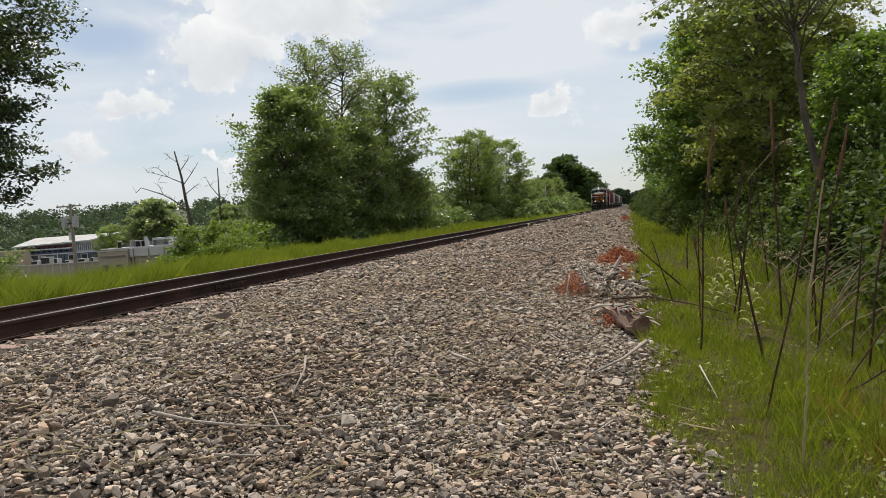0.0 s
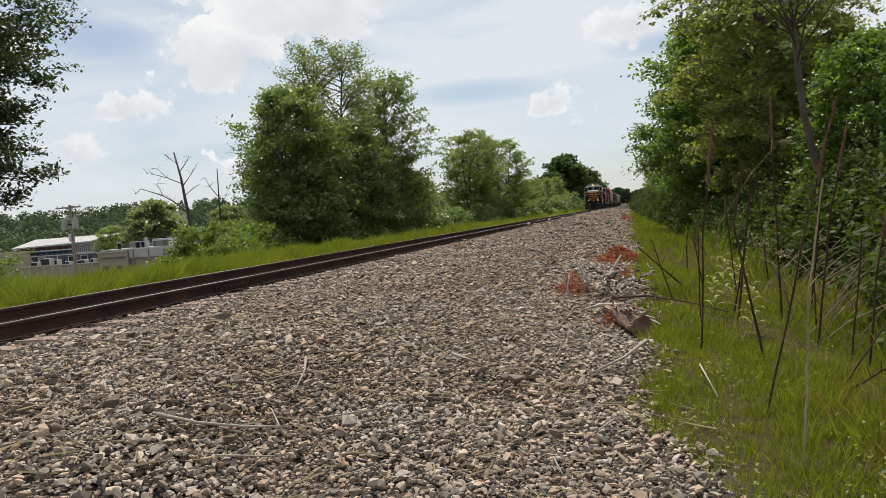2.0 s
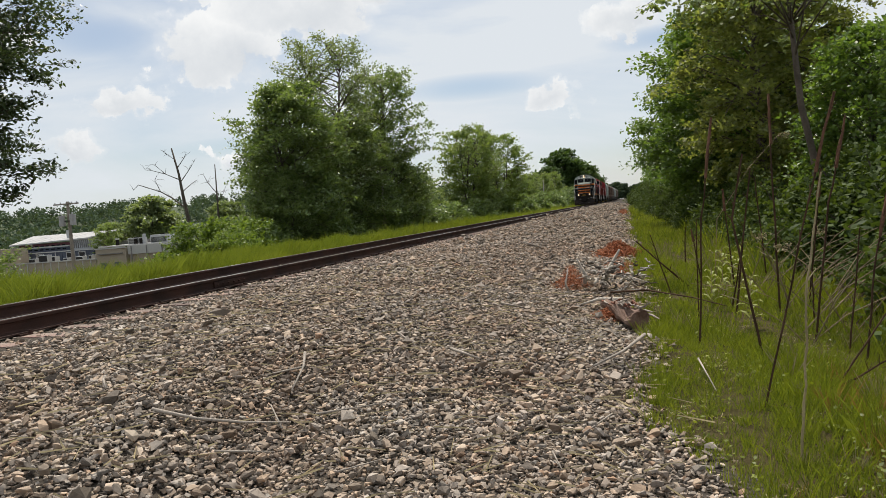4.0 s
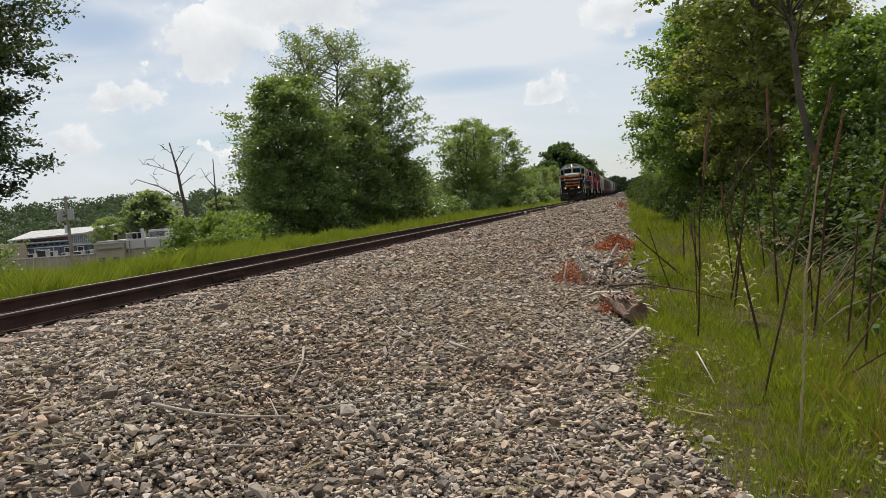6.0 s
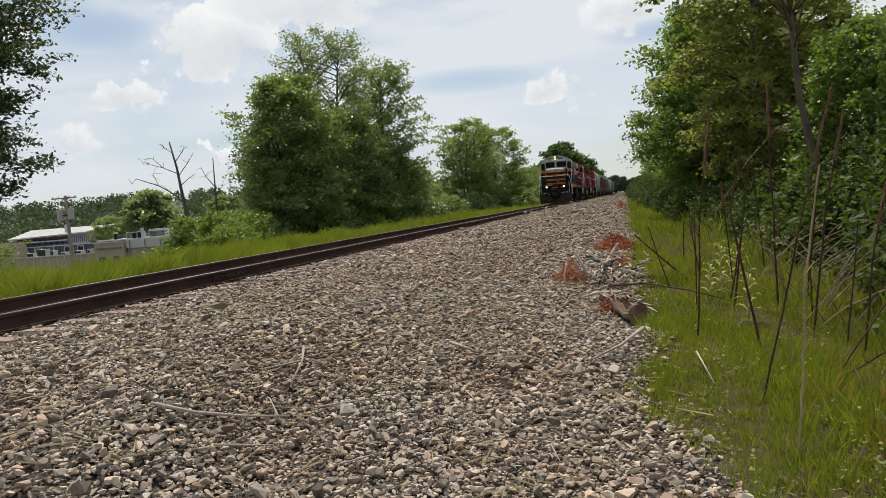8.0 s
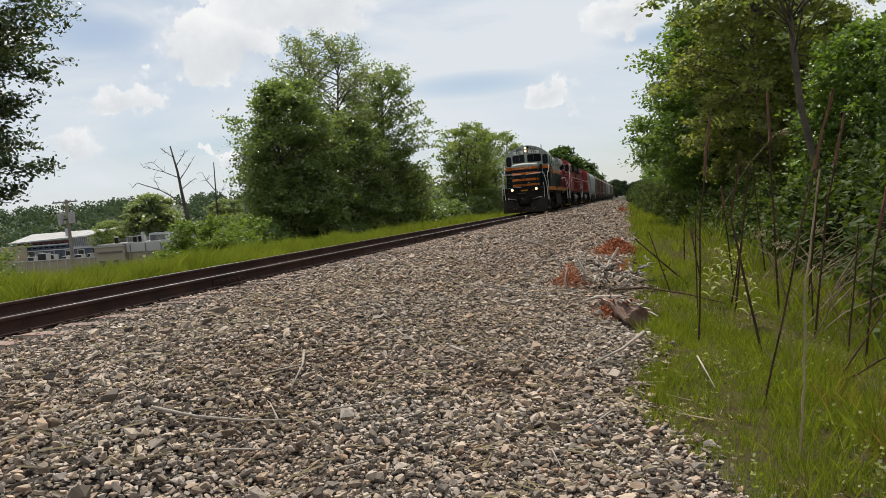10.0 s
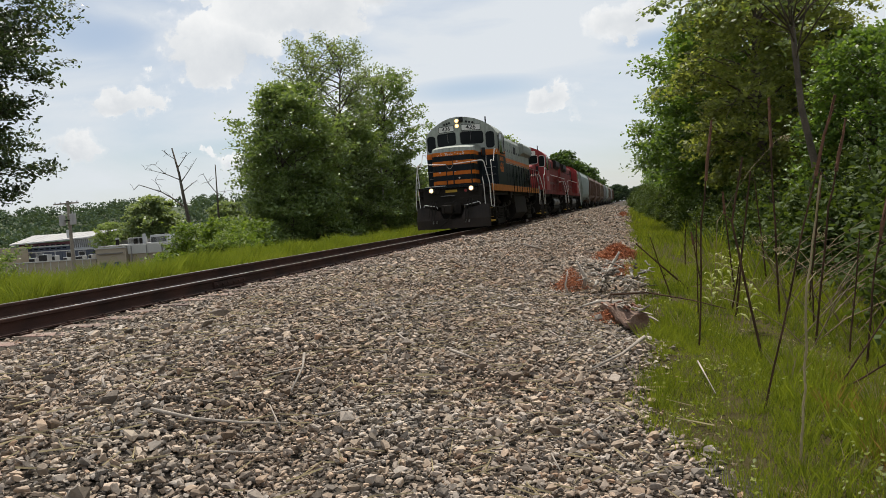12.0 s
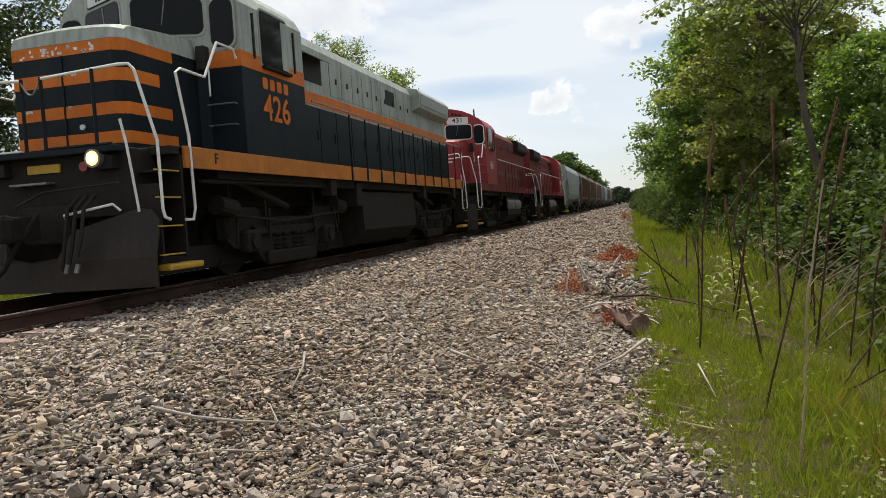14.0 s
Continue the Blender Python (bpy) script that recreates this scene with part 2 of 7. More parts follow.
LEAF_ASH = leaf_mat("leaf_ash_green", (0.11, 0.165, 0.05), (0.25, 0.31, 0.115), 0.45)
# far foliage: distance haze is painted into the leaf colour, paler and bluer
LEAF_HAZED = leaf_mat("leaf_haze_tinted", (0.055, 0.084, 0.056), (0.09, 0.122, 0.08), 0.2, 0.9, 0.05)
GRASS = leaf_mat("grass_blade", (0.05, 0.082, 0.008), (0.27, 0.30, 0.04), 0.42)
GRASS_FAR = leaf_mat("tall_grass_blade", (0.11, 0.15, 0.018), (0.25, 0.285, 0.048), 0.42)
RUSSET = leaf_mat("russet_dead_grass", (0.13, 0.075, 0.025), (0.3, 0.2, 0.075), 0.35)
STRAW_DULL = mat("dull_tan_straw", (0.23, 0.17, 0.1), 0.8, scale=6, fine=60, var=0.4, bump=0.2, depth=0.003, piece="object", piece_var=0.45)
NEEDLE = mat("rust_red_dead_needles", (0.36, 0.12, 0.045), 0.85, scale=5, fine=50, var=0.35, bump=0.2, piece="island", piece_var=0.4)

# ---- geometry helpers ----
def mesh_of(name, verts, faces, material=None, smooth=False):
    me = bpy.data.meshes.new(name)
    me.from_pydata(verts, [], faces)
    if material:
        me.materials.append(material)
    if smooth:
        me.shade_smooth()
    return me


def bulk(name, verts, loops, per, material):
    """A mesh of many equal-sided faces from arrays."""
    me = bpy.data.meshes.new(name)
    nf = len(loops) // per
    me.vertices.add(len(verts)), me.loops.add(len(loops)), me.polygons.add(nf)
    me.vertices.foreach_set("co", np.asarray(verts, np.float32).ravel())
    me.loops.foreach_set("vertex_index", np.asarray(loops, np.int32).ravel())
    me.polygons.foreach_set("loop_start", np.arange(0, nf * per, per, dtype=np.int32))
    me.update(calc_edges=True)
    me.shade_flat()
    me.materials.append(material)
    return me


def part(name, bm, material, parent, label="", smooth=False):
    """Links a bmesh as one mesh object under a thing or a part."""
    me = bpy.data.meshes.new(name)
    bmesh.ops.recalc_face_normals(bm, faces=bm.faces[:])
    bm.to_mesh(me)
    bm.free()
    me.materials.append(material)
    if smooth:
        me.shade_smooth()
    ob = new(name, me)
    ob.parent = parent
    return tagged(ob, label)


def part_mesh(name, me, parent, label="", m=None):
    ob = new(name, me)
    ob.parent = parent
    if m is not None:
        ob.matrix_basis = m
    return tagged(ob, label)


def thing(name, label, category, group="", kind="", at=(0, 0, 0)):
    ob = new(name)
    ob.empty_display_size = 0.3
    ob.location = at
    return tagged(ob, label, category, group, kind)


def box(bm, x0, x1, y0, y1, z0, z1, bevel=0.0, m=None):
    mm = Matrix.Translation(((x0 + x1) / 2, (y0 + y1) / 2, (z0 + z1) / 2)) @ Matrix.Diagonal((x1 - x0, y1 - y0, z1 - z0, 1))
    got = bmesh.ops.create_cube(bm, size=1, matrix=(m @ mm) if m else mm)["verts"]
    if bevel:
        edges = list({e for v in got for e in v.link_edges})
        bmesh.ops.bevel(bm, geom=edges, offset=bevel, segments=2, profile=0.6, affect="EDGES")
    return bm


def boxed(*a, bevel=0.0):
    return box(bmesh.new(), *a, bevel=bevel)


def tube(bm, pts, r0, r1=None, sides=6):
    """A tapered tube along points."""
    r1 = r0 if r1 is None else r1
    pts = [Vector(p) for p in pts]
    rings = []
    for i, p in enumerate(pts):
        d = (pts[min(i + 1, len(pts) - 1)] - pts[max(i - 1, 0)]).normalized()
        u = d.cross(Vector((0.31, 0.2, 0.93)) if abs(d.z) < 0.9 else Vector((1, 0.1, 0))).normalized()
        w = d.cross(u)
        r = r0 + (r1 - r0) * i / max(1, len(pts) - 1)
        rings.append([bm.verts.new(p + (u * math.cos(a) + w * math.sin(a)) * r) for a in (2 * math.pi * k / sides for k in range(sides))])
    for a, b in zip(rings, rings[1:]):
        for k in range(sides):
            bm.faces.new((a[k], a[(k + 1) % sides], b[(k + 1) % sides], b[k]))
    bm.faces.new(rings[0][::-1]), bm.faces.new(rings[-1])
    return bm


def cyl(bm, p, q, r, sides=16):
    return tube(bm, [p, q], r, r, sides)


def prism(bm, outline, y0, y1):
    """An outline in x, z drawn along y."""
    a = [bm.verts.new((x, y0, z)) for x, z in outline]
    b = [bm.verts.new((x, y1, z)) for x, z in outline]
    n = len(a)
    for k in range(n):
        bm.faces.new((a[k], a[(k + 1) % n], b[(k + 1) % n], b[k]))
    bm.faces.new(a[::-1]), bm.faces.new(b)
    return bm


def prism_x(bm, outline, x0, x1):
    """An outline in y, z drawn along x."""
    a = [bm.verts.new((x0, y, z)) for y, z in outline]
    b = [bm.verts.new((x1, y, z)) for y, z in outline]
    n = len(a)
    for k in range(n):
        bm.faces.new((a[k], a[(k + 1) % n], b[(k + 1) % n], b[k]))
    bm.faces.new(a[::-1]), bm.faces.new(b)
    return bm


def text_part(name, words, material, parent, m, size, label="", wide=1.0, deep=0.004):
    cu = bpy.data.curves.new(name, "FONT")
    cu.body, cu.size, cu.extrude, cu.align_x, cu.align_y = words, size, deep, "CENTER", "CENTER"
    cu.offset = size * 0.012
    tmp = bpy.data.objects.new(name, cu)
    me = bpy.data.meshes.new_from_object(tmp)
    bpy.data.objects.remove(tmp)
    me.transform(m @ Matrix.Diagonal((wide, 1, 1, 1)))
    me.materials.clear()
    me.materials.append(material)
    return part_mesh(name, me, parent, label)


# ---- the lie of the land: one profile across the track ----
PROFILE_X = [-5000, -400, -60, -27, -20, -15.5, -12.5, -10.5, -9.0, -8.2, -5.5, -4.2, -3.3, -2.7, -2.0, -1.2, -0.3, 0.4, 1.5, 3.0, 6.0, 30, 5000]
PROFILE_Z = [-8, -8, -5.2, -4.8, -3.2, -1.2, -0.45, -0.28, -0.25, -0.2, -0.2, -0.21, -0.22, -0.29, -0.47, -0.585, -0.63, -0.66, -0.74, -0.8, -0.8, -0.6, 0]


def land(x, y):
    z = np.interp(x, PROFILE_X, PROFILE_Z)
    lump = 0.03 * math.sin(1.7 * x + 0.6 * y) * math.sin(0.9 * y - 0.5 * x)
    if -5.3 < x < 0.6:
        return z + lump * 0.7 + 0.05 * noise.noise((x * 1.3, y * 0.8, 0)) + 0.022 * noise.noise((x * 4.1, y * 3.0, 9))
    return z + (lump if abs(x + 6.8) > 1.6 else 0)


CX = -6.8465
# ---- ground ----
def ground_mat():
    m = mat("earth_and_turf", (0.05, 0.043, 0.017), 0.95, scale=0.9, fine=14, var=0.4, bump=0.6, depth=0.03, col2=(0.065, 0.05, 0.028), spec=0.03)
    return m


def ground_sheet():
    xs = [-4000, -1500, -600, -300, -150, -90, -60, -40, -30, -26, -23, -20, -17.5, -15.5, -14, -12.5, -11.5, -10.5, -9.6, -9, -8.2, -7.5, -6.5, -5.6]
    xs += [-5.2 + 0.2 * k for k in range(30)] + [1.2, 1.8, 2.4, 3, 4, 5, 7, 10, 15, 22, 30, 60, 120, 300, 900, 4000]
    ys = [-3000, -600, -120, -40, -15, -6, -2] + [-1 + 0.4 * k for k in range(60)] + [24 + 2 * k for k in range(40)]
    ys += [110, 130, 160, 200, 260, 340, 450, 700, 1200, 2500, 4500]
    verts = [(x, y, land(x, y) - (0.03 if -5.3 < x < 0.6 else 0)) for y in ys for x in xs]
    w = len(xs)
    faces = [(j * w + i, j * w + i + 1, (j + 1) * w + i + 1, (j + 1) * w + i) for j in range(len(ys) - 1) for i in range(w - 1)]
    me = mesh_of("ground", verts, faces, ground_mat(), True)
    # bed far darker than the stones: shade in their gaps painted as colour
    me.materials.append(mat("gap_shade_ballast_bed", (0.06, 0.05, 0.04), 0.95, scale=1.2, fine=22, var=0.5, bump=1.0, depth=0.05, col2=(0.08, 0.068, 0.055), spec=0.1))
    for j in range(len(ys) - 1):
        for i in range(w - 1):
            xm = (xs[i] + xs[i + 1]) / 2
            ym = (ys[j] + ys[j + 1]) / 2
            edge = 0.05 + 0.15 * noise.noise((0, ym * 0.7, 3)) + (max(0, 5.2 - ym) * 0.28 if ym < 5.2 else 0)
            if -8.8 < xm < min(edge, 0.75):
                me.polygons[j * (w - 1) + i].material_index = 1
    g = new("ground", me)
    return tagged(g, "railway embankment ground of grey ballast, turf and bare earth", "ground", kind="structure")


ground_sheet()


def edge_x(y):
    """Where the ballast ends and the grass begins."""
    base = 0.05 + 0.16 * math.sin(y * 0.9 + 1.0) * math.sin(y * 0.37) + 0.12 * noise.noise((y * 2.3, 0, 4)) - 0.006 * max(0, y - 8)
    return min(base + (max(0, 5.2 - y) * 0.3 if y < 5.2 else 0), 0.75)


# stone shapes
rng = np.random.default_rng(7)


def stone_shapes(n=16):
    """Crushed rock: the hull of a few corners, sharp-edged and flattish."""
    out = []
    for _ in range(n):
        p = rng.uniform(-1, 1, (12, 3))
        p /= (np.linalg.norm(p, axis=1) ** 0.55 * np.abs(p).max(1) ** 0.4)[:, None]
        p *= np.array([1.35, rng.uniform(0.6, 1.0), rng.uniform(0.45, 0.72)])
        bm = bmesh.new()
        for q in p:
            bm.verts.new(q)
        bmesh.ops.convex_hull(bm, input=bm.verts[:])
        bmesh.ops.delete(bm, geom=[v for v in bm.verts if not v.link_faces], context="VERTS")
        bmesh.ops.triangulate(bm, faces=bm.faces[:])
        bmesh.ops.recalc_face_normals(bm, faces=bm.faces[:])
        bm.verts.index_update()
        out.append((np.array([v.co[:] for v in bm.verts]), np.array([[v.index for v in f.verts] for f in bm.faces])))
        bm.free()
    return out


SHAPES = stone_shapes()
OCTA_F = np.array([(0, 2, 4), (2, 1, 4), (1, 3, 4), (3, 0, 4), (2, 0, 5), (1, 2, 5), (3, 1, 5), (0, 3, 5)])


def chip_shapes(count=10):
    """Sharp eight-sided stones for the ballast farther along."""
    g = np.random.default_rng(78)
    corners = np.array([(1, 0, 0), (-1, 0, 0), (0, 1, 0), (0, -1, 0), (0, 0, 1), (0, 0, -1)], float)
    return [((corners + g.normal(0, 0.2, (6, 3))) * (g.uniform(0.95, 1.2), g.uniform(0.7, 0.95), g.uniform(0.48, 0.65)), OCTA_F) for k in range(count)]


CHIPS = chip_shapes()


def turns(n, flat=0.38):
    """Random rotation matrices, mostly lying flat."""
    a = rng.uniform(0, 2 * np.pi, n)
    tilt = rng.normal(0, flat, n)
    b = rng.uniform(0, 2 * np.pi, n)
    ca, sa, ct, st, cb, sb = np.cos(a), np.sin(a), np.cos(tilt), np.sin(tilt), np.cos(b), np.sin(b)
    one, zero = np.ones(n), np.zeros(n)
    ra = np.stack([ca, -sa, zero, sa, ca, zero, zero, zero, one], 1).reshape(n, 3, 3)
    rt = np.stack([one, zero, zero, zero, ct, -st, zero, st, ct], 1).reshape(n, 3, 3)
    rb = np.stack([cb, -sb, zero, sb, cb, zero, zero, zero, one], 1).reshape(n, 3, 3)
    return rb @ rt @ ra


def scatter_stones(name, places, sizes):
    vs, fs, base = [], [], 0
    n = len(places)
    near = (places[:, 1] > 1.8) & (places[:, 1] < 6.0) & (places[:, 0] > -5.4)
    kind = np.where(near, rng.integers(0, len(SHAPES), n), len(SHAPES) + rng.integers(0, len(CHIPS), n))
    rot = turns(n)
    for k, (shape, sides) in enumerate(SHAPES + CHIPS):
        pick = kind == k
        if not pick.any():
            continue
        v = np.einsum("nij,vj->nvi", rot[pick], shape) * sizes[pick][:, None, None] + places[pick][:, None, :]
        cnt = pick.sum()
        f = sides[None] + (np.arange(cnt) * len(shape))[:, None, None] + base
        vs.append(v.reshape(-1, 3)), fs.append(f.reshape(-1, 3))
        base += cnt * len(shape)
    me = bulk(name, np.concatenate(vs), np.concatenate(fs).ravel(), 3, STONE)
    ob = new(name, me)
    return tagged(ob, "crushed grey-brown ballast stones heaped beside the rails", "ballast", kind="stuff")


def ballast():
    bands = [(-7, 1.8, 210, 0.03), (1.8, 5.5, 1750, 0.0142), (5.5, 11, 1150, 0.0175), (11, 20, 860, 0.0212), (20, 36, 370, 0.028), (36, 70, 120, 0.042), (70, 140, 18, 0.065)]
    pl, sz = [], []
    for y0, y1, dens, size in bands:
        n = int((y1 - y0) * 7.0 * dens)
        x, y = rng.uniform(-5.47, 0.9, n), rng.uniform(y0, y1, n)
        jag = rng.normal(0, 0.09, n)
        keep = np.array([xx < edge_x(yy) + j for xx, yy, j in zip(x, y, jag)])
        x, y = x[keep], y[keep]
        s = size * np.exp(rng.normal(0, 0.36, len(x)))
        z = np.array([land(a, b) for a, b in zip(x, y)]) - 0.035 + s * rng.uniform(0.0, 2.0, len(x))
        pl.append(np.stack([x, y, z], 1)), sz.append(s)
    n = 1500
    x, y = rng.uniform(-5.98, -5.45, n), rng.uniform(3, 22, n)
    s = 0.02 * np.exp(rng.normal(0, 0.3, n))
    pl.append(np.stack([x, y, np.full(n, -0.2) + s * rng.uniform(0, 0.9, n)], 1)), sz.append(s)
    # stones between and beyond the rails
    for x0, x1, top in ((CX - 0.66, CX + 0.66, -0.22), (CX - 2.2, CX - 0.95, -0.22)):
        n = 5200
        x, y = rng.uniform(x0, x1, n), rng.uniform(3, 60, n) ** 1.0
        s = 0.035 * np.exp(rng.normal(0, 0.3, n))
        pl.append(np.stack([x, y, np.full(n, top) + s * 0.4], 1)), sz.append(s)
    return scatter_stones("ballast", np.concatenate(pl), np.concatenate(sz))


ballast()


def loose_stones():
    """Single larger stones lying on the ballast nearest the footpath, each one a piece of its own."""
    bed = thing("loose_ballast", "larger loose ballast stones lying on the near slope", "ballast", kind="structure")
    meshes = []
    for v, sides in SHAPES:
        meshes.append(mesh_of("stone", [tuple(q) for q in v], [tuple(int(i) for i in f) for f in sides], STONE_ONE))
    r = random.Random(77)
    for k in range(300):
        x, y = r.uniform(-3.6, 0.3), r.uniform(2.4, 6.0)
        if x > edge_x(y):
            x = r.uniform(-3.4, -0.4)
        s = r.uniform(0.014, 0.019)
        m = pose(x, y, land(x, y) - 0.03 + s * 1.3, r.uniform(-25, 25), r.uniform(-25, 25), r.uniform(0, 360)) @ Matrix.Scale(s, 4)
        part_mesh("stone", meshes[k % len(meshes)], bed, "", m)


loose_stones()


# ---- track ----
def rail_profile():
    half = [(0.0, 0.0), (0.026, 0.0), (0.034, -0.006), (0.035, -0.034), (0.013, -0.048), (0.009, -0.075), (0.009, -0.125), (0.016, -0.145), (0.069, -0.158), (0.070, -0.172)]
    return half[1:] + [(-x, z) for x, z in half[:0:-1]]


TIE_TOP = -0.188


def tie_mesh(k):
    r = random.Random(k)
    bm = bmesh.new()
    box(bm, -1.3 - r.uniform(0, 0.05), 1.3 + r.uniform(0, 0.07), -0.11, 0.11, -0.18, 0, bevel=0.012)
    for v in bm.verts:
        v.co.x += 0.02 * noise.noise((v.co.y * 9, v.co.z * 9, k)) * (1 if abs(v.co.x) > 1 else 0)
        v.co.z += 0.008 * noise.noise((v.co.x * 3, v.co.y * 8, k + 5))
    me = bpy.data.meshes.new("tie")
    bm.to_mesh(me)
    bm.free()
    me.materials.append(TIE)
    return me


def build_track():
    track = thing("railway_track", "single railway track of rusty rails on weathered wooden ties", "railway track", kind="structure")
    out = rail_profile()
    for side in (-0.7525, 0.7525):
        bm = prism(bmesh.new(), [(CX + side + x, z) for x, z in out], -30, 520)
        rail = part("rail", bm, RAIL, track, "rusty brown steel rail with a worn bright top")
        bm = boxed(CX + side - 0.022, CX + side + 0.024, -30, 520, -0.004, 0.0025)
        part("running_surface", bm, SHINE, rail, "bright polished rail top")
        s = 1 if side > 0 else -1
        for yj in ((10.0, 20.6, 36.5, 58, 80) if s > 0 else (13.4, 25.9, 41, 62)):
            bm = bmesh.new()
            box(bm, CX + side + s * 0.010, CX + side + s * 0.034, yj - 0.45, yj + 0.45, -0.142, -0.05, bevel=0.006)
            part("joint_bar", bm, RAIL, rail, "rusty bolted joint bar")
            for k in range(6):
                yb = yj - 0.38 + 0.152 * k
                part("joint_bolt", cyl(bmesh.new(), (CX + side + s * 0.03, yb, -0.095), (CX + side + s * 0.062, yb, -0.095), 0.017, 6), RAIL, rail)
    shapes = [tie_mesh(k) for k in range(6)]
    plate = boxed(-0.1, 0.1, -0.095, 0.095, 0, 0.016)
    pm = bpy.data.meshes.new("tie_plate")
    plate.to_mesh(pm)
    plate.free()
    pm.materials.append(RAIL)
    r = random.Random(4)
    for k in range(150):
        y = -3 + 0.53 * k
        tie = part_mesh("tie", shapes[k % 6], track, "", pose(CX + r.uniform(-0.03, 0.05), y + r.uniform(-0.03, 0.03), TIE_TOP, 0, 0, r.uniform(-1.2, 1.2)))
        if y < 26 and y > 2:
            part_mesh("tie_plate", pm, track, "", pose(CX + 0.7525, y, TIE_TOP + 0.001))
            for sx in (-0.085, 0.085):
                spike = bmesh.new()
                cyl(spike, (CX + 0.7525 + sx, y + 0.05, TIE_TOP), (CX + 0.7525 + sx, y + 0.05, TIE_TOP + 0.045), 0.014, 6)
                part("spike", spike, RAIL, track)
    vs, fs = [], []
    for k in range(640):
        y = 76.5 + 0.53 * k
        b = len(vs)
        vs += [(CX + sx * 1.3, y + sy * 0.11, TIE_TOP + dz) for dz in (-0.1, 0) for sy in (-1, 1) for sx in (-1, 1)]
        fs += [(b + 4, b + 5, b + 7, b + 6), (b, b + 1, b + 5, b + 4), (b + 1, b + 3, b + 7, b + 5), (b + 2, b, b + 4, b + 6), (b + 3, b + 2, b + 6, b + 7)]
    far = part_mesh("far_ties", mesh_of("far_ties", vs, fs, TIE), track)
    tagged(far, kind="stuff")


build_track()
# ---- trees ----
def leaf_cards(centres, sizes, seed, flat=0.5, long=1.7):
    """Folded pointed leaves, four corners each."""
    g = np.random.default_rng(seed)
    n = len(centres)
    nrm = g.normal(size=(n, 3))
    nrm[:, 2] = np.abs(nrm[:, 2]) + flat
    nrm /= np.linalg.norm(nrm, axis=1)[:, None]
    t = g.normal(size=(n, 3))
    t -= (t * nrm).sum(1)[:, None] * nrm
    t /= np.linalg.norm(t, axis=1)[:, None]
    b = np.cross(nrm, t)
    s = sizes[:, None]
    v = np.stack([centres - t * s * long / 2, centres + b * s * 0.5 - nrm * s * 0.12, centres + t * s * long / 2 - nrm * s * 0.2, centres - b * s * 0.5 - nrm * s * 0.12], 1)
    return v.reshape(-1, 3)


def crown_mesh(name, clumps, per, leaf, material, seed):
    """clumps: centre and radius; leaves gathered in uneven sprays."""
    g = np.random.default_rng(seed)
    cs = []
    for c, r in clumps:
        k = max(4, int(per * g.uniform(0.6, 1.4)))
        twigs = g.normal(size=(6, 3)) * r * 0.55
        w = twigs[g.integers(0, 6, k)] * g.uniform(0.1, 1.1, (k, 1)) + g.normal(size=(k, 3)) * r * 0.22
        w[:, 2] *= 0.75
        cs.append(np.asarray(c) + w)
    cs = np.concatenate(cs)
    v = leaf_cards(cs, leaf * g.uniform(0.65, 1.35, len(cs)), seed + 1)
    return bulk(name, v, np.arange(len(v)), 4, material)


def spray_mesh(name, sprays, leaf, material, seed, flat=0.5):
    """Leaves set along twigs; a spray is its twig's two ends, its breadth and its leaf count."""
    g = np.random.default_rng(seed)
    cs = []
    for p, q, wide, k in sprays:
        f = g.random((k, 1)) ** 0.75
        cs.append(np.asarray(p) * (1 - f) + np.asarray(q) * f + g.normal(size=(k, 3)) * np.array([wide, wide, wide * 0.6]))
    cs = np.concatenate(cs)
    v = leaf_cards(cs, leaf * g.uniform(0.6, 1.4, len(cs)), seed + 1, flat)
    return bulk(name, v, np.arange(len(v)), 4, material)


CROWN_F = [0, 0.12, 0.35, 0.65, 0.86, 1.0]
CROWN_R = [0.55, 0.85, 1.0, 0.9, 0.62, 0.16]


